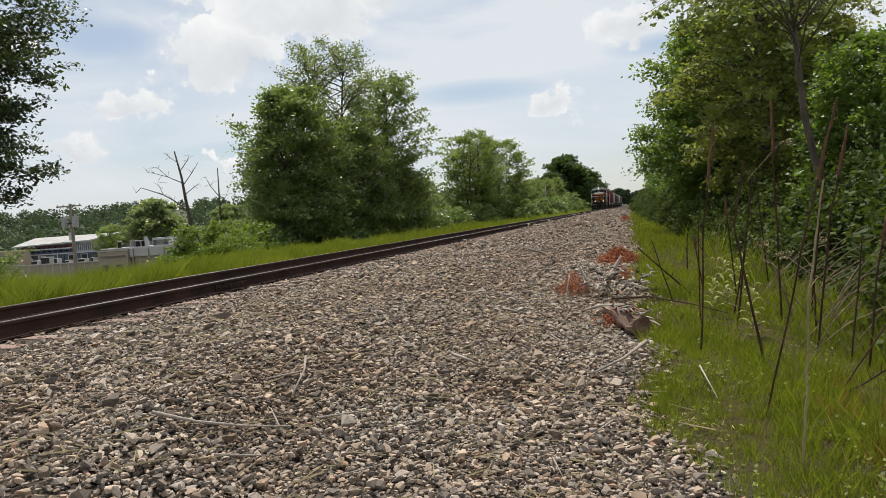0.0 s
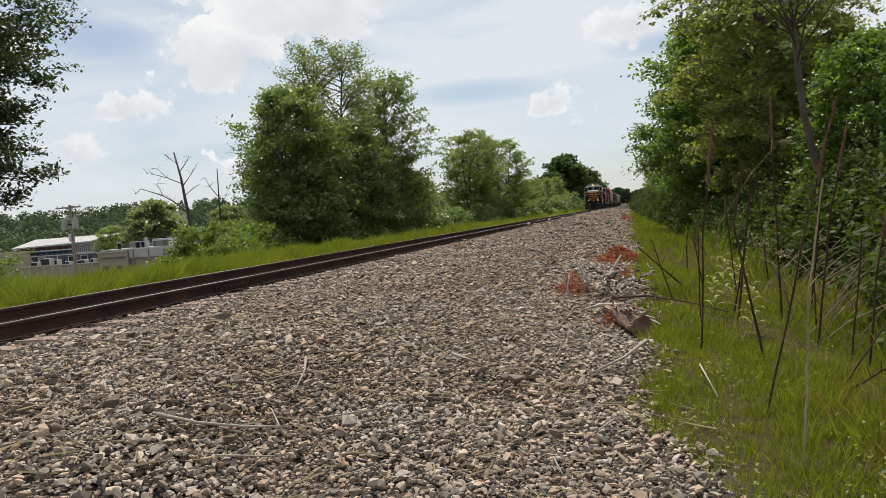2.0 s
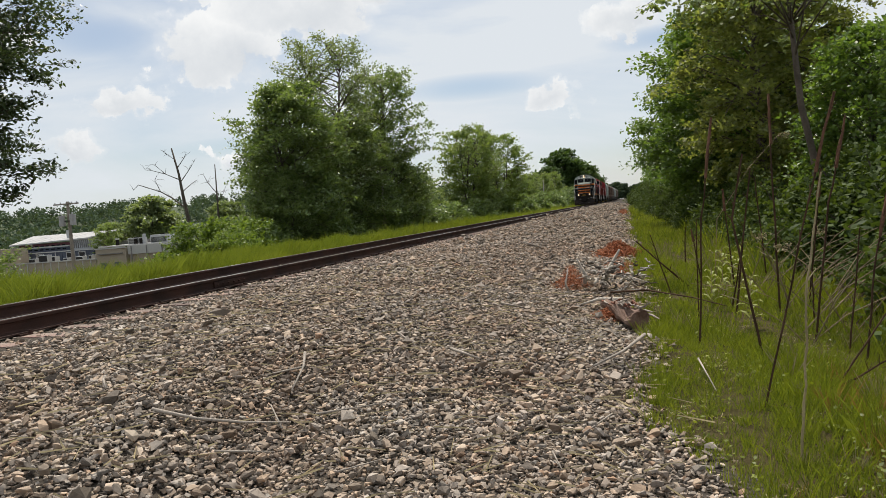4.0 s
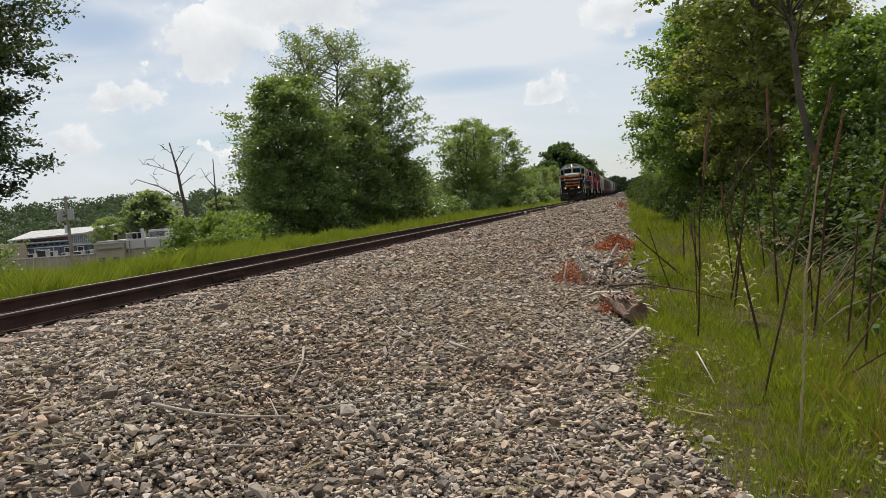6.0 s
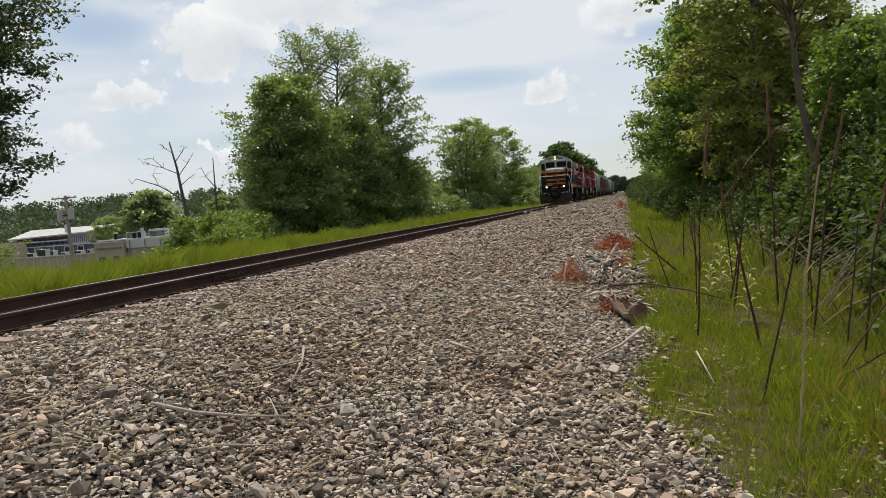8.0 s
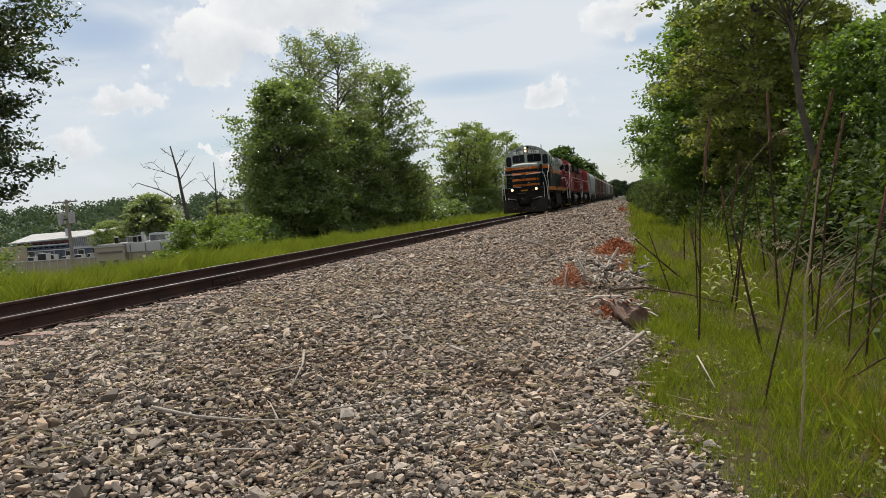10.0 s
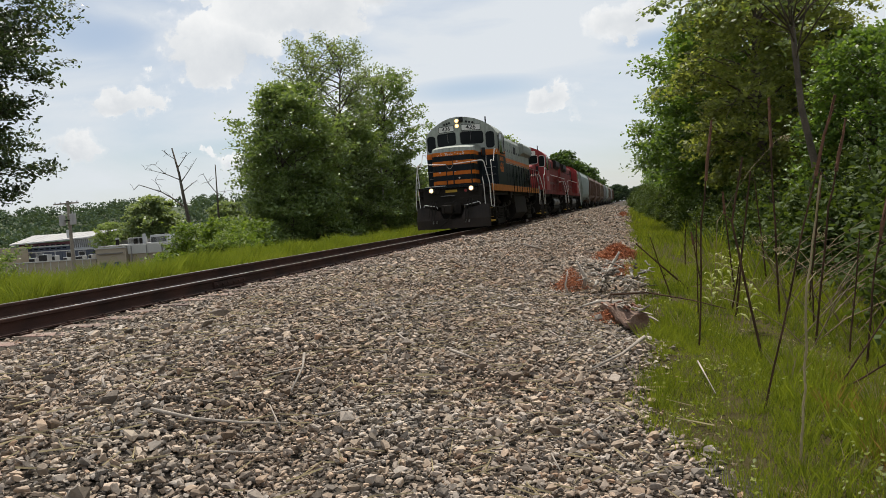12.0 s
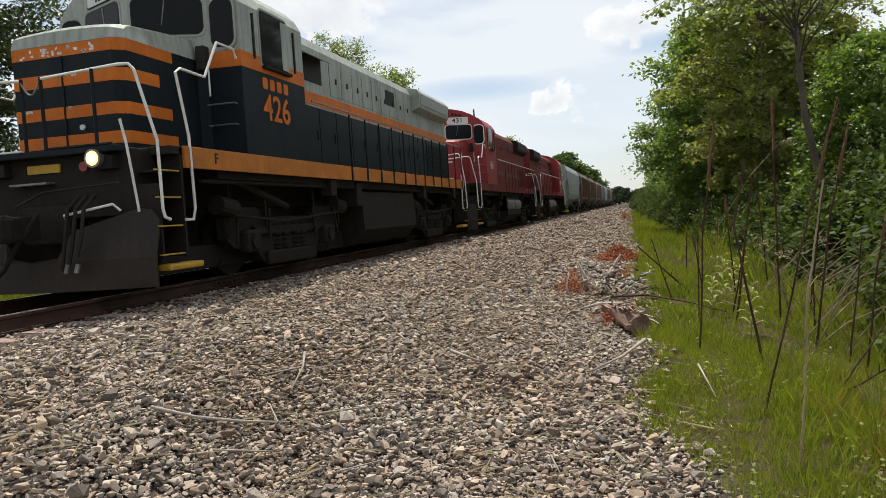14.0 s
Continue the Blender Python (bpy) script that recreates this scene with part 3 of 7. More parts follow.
def tree(name, label, seed, height, spread, base, limbs, per, leaf, crown_material, bark=BARK, trunk_r=None, lean=0.0, stems=1, sparse_top=0.0, wide=0.13, droop=0.0, forks=7, shape=CROWN_R):
    """Trunk, limbs, side branches, and leaves in sprays along them. base: height of the lowest leaves; per: leaves to a spray."""
    r = random.Random(seed)
    t = thing(name, label, "tree")
    trunk_r = trunk_r or height * 0.016
    tops = []
    bm = bmesh.new()
    for s in range(stems):
        a = r.uniform(0, 6.28)
        off = 0 if stems == 1 else spread * 0.4
        pts = []
        for k in range(8):
            f = k / 7
            pts.append(Vector((lean * f * f * height + off * f * math.cos(a) + r.uniform(-1, 1) * 0.018 * height * f, off * f * math.sin(a) + r.uniform(-1, 1) * 0.018 * height * f, height * 0.95 * f - 0.25)))
        tube(bm, pts, trunk_r * (1 if s == 0 else 0.75), trunk_r * 0.12, 8)
        tops.append(pts)
    waves = [(r.uniform(0, 6.28), r.uniform(0.1, 0.2), n) for n in (2, 3, 5)]
    sprays = []
    for i in range(limbs):
        f = min(1.0, max(0.0, (i + r.random()) / limbs)) ** 0.9
        a = i * 2.4 + r.uniform(-0.5, 0.5)
        lobes = 1 + sum(amp * math.sin(n * a + p0 + f * 6) for p0, amp, n in waves)
        lobes = min(lobes, 1.12)
        reach = spread * float(np.interp(f, CROWN_F, shape)) * lobes * r.uniform(0.62, 1.0)
        tip_z = base + (height - base) * f
        stem = tops[i % stems]
        z0 = max(0.15 * height, tip_z - reach * r.uniform(0.35, 0.95) + droop * reach)
        z0 = min(z0, 0.9 * height)
        u = (z0 + 0.25) / (height * 0.95) * 7
        k = min(6, max(0, int(u)))
        p = stem[k].lerp(stem[k + 1], min(1, u - k))
        q = Vector((lean * height * f * f + math.cos(a) * reach, math.sin(a) * reach, tip_z))
        sag = Vector((0, 0, reach * (0.12 + 0.3 * droop)))
        way = [p, p.lerp(q, 0.35) + sag * 0.8, p.lerp(q, 0.7) + sag, q]
        tube(bm, way, trunk_r * 0.2, trunk_r * 0.05, 5)
        thin = 1 - sparse_top * f
        for j in range(forks):
            h = 0.3 + 0.7 * (j + r.random()) / forks
            m = min(2, int(h * 3))
            b0 = way[m].lerp(way[m + 1], h * 3 - m)
            c = a + r.choice((-1, 1)) * r.uniform(0.2, 1.3)
            ln = reach * r.uniform(0.16, 0.36) + 0.25
            b1 = b0 + Vector((math.cos(c) * ln, math.sin(c) * ln, ln * (r.uniform(-0.1, 0.75) - 1.1 * droop)))
            if b1.z < base * 0.5:
                b1.z = base * 0.5
            if leaf < 0.15:
                tube(bm, [b0, b1], trunk_r * 0.07, trunk_r * 0.03, 3)
            sprays.append((b0.lerp(b1, 0.15), b1, wide * r.uniform(0.7, 1.4), max(3, int(per * thin * r.uniform(0.5, 1.5)))))
    part("trunk", bm, bark, t, smooth=True)
    part_mesh("crown", spray_mesh("crown", sprays, leaf, crown_material, seed), t)
    return t


def shrub(name, label, seed, wide, high, clumps, per, leaf, material, category="shrub"):
    r = random.Random(seed)
    t = thing(name, label, category)
    bm = bmesh.new()
    out = []
    for k in range(clumps):
        a, f = r.uniform(0, 6.28), math.sqrt(r.random())
        z = high * (1 - f * f * 0.75) * r.uniform(0.15, 1.05)
        q = Vector((math.cos(a) * wide * f, math.sin(a) * wide * f, max(0.15, z)))
        out.append((q, high * 0.16 * r.uniform(0.7, 1.4)))
        if k % 4 == 0:
            tube(bm, [(q.x * 0.15, q.y * 0.15, -0.1), (q.x * 0.5, q.y * 0.5, q.z * 0.6), q], 0.02 * high, 0.005 * high, 5)
    tagged(part("stem", bm, BARK, t), kind="stuff")
    part_mesh("foliage", crown_mesh("foliage", out, per, leaf, material, seed), t)
    return t


def put(ob, x, y, turn=0, size=1.0, dz=0.0, tall=1.0):
    ob.matrix_basis = pose(x, y, land(x, y) + dz, 0, 0, turn) @ Matrix.Diagonal((size, size, size * tall, 1))
    return ob


def again(ob, x, y, turn=0, size=1.0, dz=0.0, tall=1.0, label=""):
    c = copy_thing(ob, Matrix.Identity(4))
    put(c, x, y, turn, size, dz, tall)
    if label:
        tagged(c, label)
    return c


# far side of the track: a tall clump of willow and poplar, then lower ones down the line
def left_trees():
    tall = [0.45, 0.7, 0.85, 1.0, 0.9, 0.45]
    a = put(tree("tree", "tall grey-green poplar with a thin airy top", 11, 11.0, 2.9, 2.0, 100, 50, 0.078, LEAF_PALE, stems=2, sparse_top=0.45, wide=0.16, shape=tall), -15.0, 35.2)
    b = put(tree("tree", "broad green willow with dense leaves down to the ground", 12, 8.1, 3.0, 0.2, 105, 50, 0.092, LEAF, stems=3, wide=0.2), -14.9, 31.0)
    c = put(tree("tree", "slender green poplar with a leafy crown", 13, 9.9, 2.8, 0.4, 100, 46, 0.094, LEAF, stems=2, sparse_top=0.3, wide=0.16, shape=tall), -13.9, 40.6)
    again(b, -14.4, 36.6, 40, 0.85, label="dark green willow with dense hanging leaves")
    again(b, -14.8, 29.4, 200, 0.5, label="low green willow growing at the edge of the clump")
    again(c, -16.4, 32.6, 70, 0.7, label="thin green poplar beside the willow")
    again(c, -15.2, 42.0, 160, 0.8)
    again(b, -13.4, 43.2, 290, 0.55, label="low green willow growing at the edge of the clump")
    d = put(tree("tree", "light green ash with a broken crown outline", 14, 8.6, 2.9, 0.2, 85, 40, 0.125, LEAF_ASH, stems=4, sparse_top=0.45, wide=0.15, shape=tall), -13.9, 63)
    again(d, -13.1, 75, 130, 1.02)
    again(d, -16.6, 57, 220, 0.66)
    again(c, -13.8, 68, 20, 0.86)
    again(d, -13.4, 88, 240, 0.66)
    e = put(tree("tree", "dark green maple with a rounded crown far down the line", 15, 15.6, 7.0, 0.8, 80, 40, 0.42, LEAF_DARK, wide=0.45), -16.5, 190)
    again(e, -16, 225, 80, 0.92)
    again(e, -16, 265, 170, 0.95)
    again(e, -18, 165, 250, 0.7)
    again(e, -16, 320, 20, 0.9)
    again(d, -14.4, 104, 60, 0.7)
    again(d, -14.8, 124, 300, 0.8)
    again(d, -15.2, 144, 10, 0.9)
    again(e, -15, 430, 0, 0.7)
    # these trees look hazy only through their tinted leaf colour
    z = put(tree("tree", "far tree with haze painted into its blue-green leaves, closing the view along the line", 20, 10.5, 6.0, 0.2, 40, 34, 0.5, LEAF_HAZED, stems=3, wide=0.5), -5, 535)
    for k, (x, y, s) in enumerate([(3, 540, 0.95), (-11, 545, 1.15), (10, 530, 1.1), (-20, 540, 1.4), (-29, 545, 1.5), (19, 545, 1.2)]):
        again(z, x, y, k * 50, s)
    f = put(shrub("shrub", "low scrub bush beside the far grass verge", 16, 1.6, 1.8, 150, 40, 0.1, LEAF), -13.0, 46)
    for k, (x, y, s) in enumerate([(-12.8, 52, 1), (-12.5, 60, 1.1), (-12.3, 72, 1.2), (-12.2, 84, 1.3), (-12.2, 97, 1.4), (-12.1, 112, 1.6), (-14.8, 27.2, 0.9), (-12.3, 130, 1.8), (-12.3, 150, 2.2), (-13.2, 40, 0.9), (-13.8, 33.5, 0.9)]):
        again(f, x, y, k * 67, s)
    g = put(shrub("shrub", "yellow-green sumac thicket on the bank", 17, 2.2, 2.5, 320, 55, 0.09, LEAF_YELLOW), -14.4, 22.6, 0, 0.8, 0.1)
    again(g, -15.0, 25.4, 120, 0.92)
    again(g, -12.9, 21.6, 210, 0.5)
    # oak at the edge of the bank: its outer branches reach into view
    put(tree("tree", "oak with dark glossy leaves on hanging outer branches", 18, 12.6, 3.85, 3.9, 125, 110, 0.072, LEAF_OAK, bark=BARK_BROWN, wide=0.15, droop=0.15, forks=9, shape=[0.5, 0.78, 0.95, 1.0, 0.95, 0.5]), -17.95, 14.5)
    again(b, -21.5, 19.0, 30, 0.62, label="yellow-green bush at the foot of the bank")
    h = put(tree("tree", "light green weeping willow beside the buildings", 19, 10.6, 4.4, 0.5, 70, 46, 0.26, LEAF_PALE, wide=0.3, droop=0.6), -88, 120, 0, 1.24)
    again(d, -85.2, 103.4, 90, 0.8, 0, 1.2, label="light green bush between the two buildings")
    again(h, -99, 122, 90, 0.85)
    again(h, -76, 126, 40, 1.05)


left_trees()


def thin_tree():
    """A tall thin tree: one leaning trunk, bare forked branches, sparse leaves at their ends."""
    r = random.Random(43)
    t = thing("tree", "thin tall tree with a bare grey-brown trunk and few leaves", "tree")
    y = 16.2
    trunk = [(3.68, y, -0.9), (3.66, y, 0.3), (3.61, y, 1.25), (3.42, y, 2.3), (3.35, y, 3.4), (3.31, y, 4.1), (3.27, y, 5.3), (3.4, y, 6.6)]
    bm = tube(bmesh.new(), trunk, 0.085, 0.035, 9)
    tips = []
    for k in range(30):
        i = r.choice((4, 5, 5, 6, 6, 7))
        p = Vector(trunk[i]) + Vector((0, 0, r.uniform(-0.3, 0.3)))
        a = r.uniform(0, 6.28)
        d = Vector((math.cos(a), math.sin(a), r.uniform(0.2, 1.3))) * r.uniform(0.7, 2.0)
        q = p + d
        mid = p.lerp(q, 0.5) + Vector((r.uniform(-0.1, 0.1), r.uniform(-0.1, 0.1), 0.15))
        tube(bm, [p, mid, q], 0.02, 0.006, 5)
        tips.append(q)
        for j in range(3):
            e = mid.lerp(q, r.random()) + Vector((r.uniform(-0.5, 0.5), r.uniform(-0.5, 0.5), r.uniform(-0.2, 0.4)))
            tube(bm, [mid.lerp(q, r.random()), e], 0.012, 0.005, 4)
            tips.append(e)
    # long outer branches hanging over the verge
    for q in ((0.45, 16.0, 4.65), (0.8, 16.3, 4.8), (1.15, 15.8, 4.5), (1.7, 16.2, 4.5), (2.2, 16.0, 4.4)):
        p, q = Vector(trunk[6]), Vector(q)
        mid = p.lerp(q, 0.55) + Vector((0, 0, 0.35))
        tube(bm, [p, mid, q], 0.02, 0.005, 5)
        tips += [mid.lerp(q, f) + Vector((0, 0, -0.1)) for f in (0.4, 0.7, 0.85, 1.0)]
    part("trunk", bm, BARK_BROWN, t, smooth=True)
    part_mesh("crown", crown_mesh("crown", [(q, 0.3) for q in tips if r.random() < 0.75], 26, 0.07, LEAF_PALE, 43), t)
    return t


def right_woods():
    a = put(tree("tree", "green maple reaching out over the verge", 41, 9.4, 4.35, 0.9, 125, 70, 0.112, LEAF_WOODS, wide=0.2, droop=0.08, forks=8, shape=[0.4, 0.72, 0.98, 0.98, 0.74, 0.2]), 4.5, 34)
    b = put(tree("tree", "dense dark green maple at the edge of the woods", 42, 11.0, 4.2, 0.9, 90, 60, 0.13, LEAF_DARK, wide=0.2, forks=8, sparse_top=0.6), 7.2, 21, 0, 0.52)
    thin_tree()
    o = put(tree("tree", "tall olive-green tree with hanging leafy branches", 46, 10.6, 2.7, 1.6, 95, 50, 0.092, LEAF_OLIVE, bark=BARK_BROWN, wide=0.14, droop=0.45, forks=7, sparse_top=0.35, shape=[0.5, 0.8, 0.9, 1.0, 0.85, 0.4]), 4.1, 25.5)
    again(o, 6.2, 28.5, 140, 0.85)
    d = put(tree("tree", "leafy young locust with light green foliage", 44, 9.0, 3.0, 0.6, 95, 54, 0.118, LEAF_WOODS, wide=0.18, forks=8, sparse_top=0.55), 5.4, 13.6, 0, 0.5)
    again(d, 5.2, 18.0, 120, 0.54)
    again(d, 5.4, 10.6, 200, 0.45)
    again(d, 4.9, 8.4, 310, 0.42)
    far_maple = put(tree("tree", "green maple farther along the edge of the woods", 47, 10.0, 4.2, 0.8, 80, 34, 0.2, LEAF_WOODS, wide=0.24, shape=[0.4, 0.7, 0.95, 0.95, 0.7, 0.2]), 5.4, 47, 0, 0.9)
    for k, (x, y, s) in enumerate([(5.2, 43, 0.85), (5.6, 52, 0.9), (6.0, 62, 0.95), (6.2, 74, 1.0), (6.4, 90, 1.0), (6.8, 110, 1.05), (7.4, 135, 1.1), (8.0, 165, 1.15), (8.6, 200, 1.2), (9.6, 240, 1.25), (11, 300, 1.3)]):
        again(a if y < 45 else far_maple, x, y, k * 83, s)
    for k, (x, y, s) in enumerate([(9, 13, 0.36), (9.5, 19, 0.42), (10, 26, 0.52), (11, 35, 0.7), (12, 46, 0.9), (8, 8.5, 0.36), (7.5, 5, 0.36), (7.4, 16, 0.32), (7.5, 30, 0.66), (8.5, 40, 0.8)]):
        again(b, x, y, k * 71 + 20, s, label="dark green tree deep in the woods")
    f = put(shrub("shrub", "tangled green bramble thicket at the edge of the woods", 45, 1.5, 2.0, 270, 54, 0.062, LEAF_BRAMBLE), 3.9, 12.5)
    for k, (x, y, s) in enumerate([(4.3, 10.2, 1.1), (3.9, 8.4, 1.0), (4.1, 15.0, 1.1), (3.6, 18.5, 0.9), (3.4, 22.0, 0.9), (3.2, 26, 0.9), (3.0, 31, 0.9), (2.9, 37, 0.9), (2.8, 45, 1.0), (2.6, 55, 1.1), (2.4, 68, 1.2), (2.3, 85, 1.4), (3.6, 6.6, 0.9), (2.2, 110, 1.6), (2.2, 140, 2.0)]):
        again(f, x, y, k * 61, s)


right_woods()


# ---- grass ----
def blades(name, label, areas, seed, material=GRASS, tuft=16):
    g = np.random.default_rng(seed)
    vs = []
    for x0, x1, y0, y1, dens, high, wide, inside in areas:
        n = int((x1 - x0) * (y1 - y0) * dens)
        tufts = max(1, n // tuft)
        tx, ty, tq = g.uniform(x0, x1, tufts), g.uniform(y0, y1, tufts), g.random(tufts)
        if inside:
            keep = np.array([inside(a, b, q) for a, b, q in zip(tx, ty, tq)], bool)
            tx, ty = tx[keep], ty[keep]
            n = int(n * keep.mean())
            tufts = len(tx)
        own = g.integers(0, tufts, n)
        ox, oy = g.normal(0, 1, n), g.normal(0, 1, n)
        x, y = tx[own] + ox * wide * 4.5, ty[own] + oy * wide * 4.5
        vigour = g.uniform(0.6, 1.3, tufts)[own]
        z = np.array([land(a, b) for a, b in zip(x, y)])
        patch = np.array([0.7 + 0.75 * noise.noise((a * 1.3, b * 0.9, 1)) + 0.25 * noise.noise((a * 5, b * 5, 2)) for a, b in zip(x, y)])
        h = high * patch * vigour * g.uniform(0.45, 1.2, n)
        t = g.uniform(0, 2 * np.pi, n)
        w = np.stack([np.cos(t), np.sin(t), np.zeros(n)], 1) * (wide * g.uniform(0.6, 1.3, n))[:, None]
        bend = np.stack([g.normal(0, 0.22, n) + 0.05 + ox * 0.2, g.normal(0, 0.22, n) + oy * 0.2, np.zeros(n)], 1) * h[:, None]
        p = np.stack([x, y, z - 0.02], 1)
        up = np.stack([np.zeros(n), np.zeros(n), h], 1)
        v = np.stack([p - w / 2, p + w / 2, p + up * 0.62 + bend * 0.55 + w * 0.3, p + up + bend], 1)
        vs.append(v.reshape(-1, 3))
    v = np.concatenate(vs)
    return tagged(new(name, bulk(name, v, np.arange(len(v)), 4, material)), label, "grass", kind="stuff")


def verge(x, y, q):
    thin = noise.noise((x * 1.6, y * 1.1, 7))
    return x > edge_x(y) + 0.2 * (q - 0.5) and (thin > -0.3 or q > 0.4)


blades("grass", "lush green uncut grass on the verge and under the trees", [
    (-0.2, 4.0, -7, 2.2, 420, 0.2, 0.007, verge), (-0.2, 3.0, 2.2, 8, 4400, 0.145, 0.0052, verge), (-0.3, 4, 8, 16, 1400, 0.22, 0.0105, verge), (-0.6, 4, 16, 40, 260, 0.26, 0.018, verge), (-0.9, 4, 40, 110, 50, 0.3, 0.05, verge)], 51)
blades("grass", "bright green tall grass along the far side of the track", [
    (-12.3, -8.7, -7, 6, 300, 0.5, 0.012, None), (-12.3, -8.7, 6, 26, 3000, 0.4, 0.005, None), (-13, -8.8, 26, 60, 380, 0.46, 0.018, None), (-13, -8.9, 60, 160, 34, 0.55, 0.07, None)], 52, GRASS_FAR, 4)
# ---- train ----
BLACK = mat("blue_black_paint", (0.0065, 0.0105, 0.0145), 0.5, scale=1.5, fine=30, var=0.3, bump=0.05, depth=0.004, col2=(0.013, 0.018, 0.021), spec=0.12, streak=0.2)
ORANGE = mat("orange_paint", (0.60, 0.155, 0.010), 0.55, scale=2.0, fine=25, var=0.16, bump=0.05, depth=0.003, col2=(0.46, 0.115, 0.010), spec=0.25, streak=0.12)
SILL_ORANGE = mat("dusty_orange_paint", (0.5, 0.175, 0.025), 0.65, scale=2.2, fine=25, var=0.22, bump=0.05, depth=0.003, col2=(0.36, 0.13, 0.025), spec=0.25, streak=0.12)
GREY = mat("grey_paint", (0.36, 0.39, 0.345), 0.6, scale=1.2, fine=22, var=0.16, bump=0.05, depth=0.003, col2=(0.27, 0.285, 0.245), spec=0.3, streak=0.35)
RED = mat("red_paint", (0.29, 0.017, 0.018), 0.6, scale=1.4, fine=25, var=0.22, bump=0.05, depth=0.003, col2=(0.30, 0.03, 0.03), streak=0.35)
RED_DUSTY = mat("faded_red_paint", (0.21, 0.028, 0.022), 0.75, scale=1.1, fine=25, var=0.28, bump=0.06, depth=0.003, col2=(0.13, 0.028, 0.024), spec=0.25, streak=0.5)
RAIL_WHITE = mat("white_handrail_paint", (0.72, 0.71, 0.67), 0.5, scale=4, fine=40, var=0.15, bump=0.05, depth=0.002)
YELLOW = mat("yellow_step_paint", (0.5, 0.3, 0.025), 0.6, scale=4, fine=40, var=0.3, bump=0.1, depth=0.002)
UNDER = mat("grimy_running_gear", (0.02, 0.018, 0.016), 0.7, scale=2, fine=25, var=0.4, bump=0.3, depth=0.006, col2=(0.024, 0.02, 0.016), spec=0.1, streak=0.2)
PLOW = mat("dull_black_plow", (0.02, 0.016, 0.0135), 0.5, scale=1.8, fine=30, var=0.35, bump=0.1, depth=0.004, col2=(0.034, 0.024, 0.018), spec=0.2, streak=0.15)
STEEL = mat("worn_steel", (0.22, 0.21, 0.2), 0.5, 0.6, scale=3, fine=30, var=0.3, bump=0.1, depth=0.003)
TANK = mat("dusty_grey_tank", (0.2, 0.19, 0.175), 0.7, scale=2, fine=25, var=0.3, bump=0.1, depth=0.004)
BOARD = mat("white_number_board", (0.72, 0.72, 0.68), 0.5, scale=4, fine=40, var=0.08, bump=0.0)
SEAM = mat("dark_panel_seam", (0.012, 0.012, 0.012), 0.8, var=0.1, bump=0.0)
GREY_SEAM = mat("grey_panel_edge", (0.30, 0.32, 0.285), 0.6, var=0.1, bump=0.0)
RED_LENS = mat("red_lens", (0.25, 0.01, 0.012), 0.3, var=0.1, bump=0.0)
LAMP = glow_mat("lit_headlight", (1.0, 0.55, 0.22), 1.7)
LAMP_HOT = glow_mat("lit_headlight_core", (1.0, 0.82, 0.55), 6.0)
HOPPER_GREY = mat("grey_green_hopper_paint", (0.22, 0.265, 0.235), 0.65, scale=0.8, fine=20, var=0.2, bump=0.05, col2=(0.26, 0.29, 0.26), streak=0.35)
HOPPER_BROWN = mat("oxide_brown_hopper_paint", (0.125, 0.066, 0.04), 0.7, scale=0.8, fine=20, var=0.25, bump=0.05, col2=(0.12, 0.075, 0.05), streak=0.4)
HOPPER_TAN = mat("tan_hopper_paint", (0.16, 0.11, 0.07), 0.7, scale=0.8, fine=20, var=0.22, bump=0.05, col2=(0.2, 0.145, 0.1), streak=0.4)
HOPPER_DARK = mat("dark_grey_hopper_paint", (0.11, 0.105, 0.10), 0.65, scale=0.8, fine=20, var=0.25, bump=0.05)


def glass_mat():
    m = bpy.data.materials.new("dark_cab_glass")
    m.use_nodes = True
    b = m.node_tree.nodes["Principled BSDF"]
    b.inputs["Base Color"].default_value = (0.012, 0.014, 0.015, 1)
    b.inputs["Roughness"].default_value, b.inputs["IOR"].default_value = 0.06, 1.17
    return m


GLASS = glass_mat()


def rounded(w, h, r, n=5):
    """Corners of a rounded rectangle about the origin."""
    out = []
    for cx, cy, a0 in ((w / 2 - r, h / 2 - r, 0), (-w / 2 + r, h / 2 - r, 90), (-w / 2 + r, -h / 2 + r, 180), (w / 2 - r, -h / 2 + r, 270)):
        out += [(cx + r * math.cos(radians(a0 + 90 * k / n)), cy + r * math.sin(radians(a0 + 90 * k / n))) for k in range(n + 1)]
    return out


def plate_on(bm, outline, m, thick):
    """A plate with that outline in its own x, y, raised along its z, set by m."""
    lo = [bm.verts.new(m @ Vector((x, y, -0.004))) for x, y in outline]
    hi = [bm.verts.new(m @ Vector((x, y, thick))) for x, y in outline]
    n = len(lo)
    for k in range(n):
        bm.faces.new((lo[k], lo[(k + 1) % n], hi[(k + 1) % n], hi[k]))
    bm.faces.new(hi), bm.faces.new(lo[::-1])
    return bm


def facing(x, y, z, out, up=(0, 0, 1)):
    """A pose whose z points along out and y along up."""
    zz = Vector(out).normalized()
    xx = Vector(up).cross(zz).normalized()
    yy = zz.cross(xx)
    m = Matrix((xx, yy, zz)).transposed().to_4x4()
    m.translation = (x, y, z)
    return m


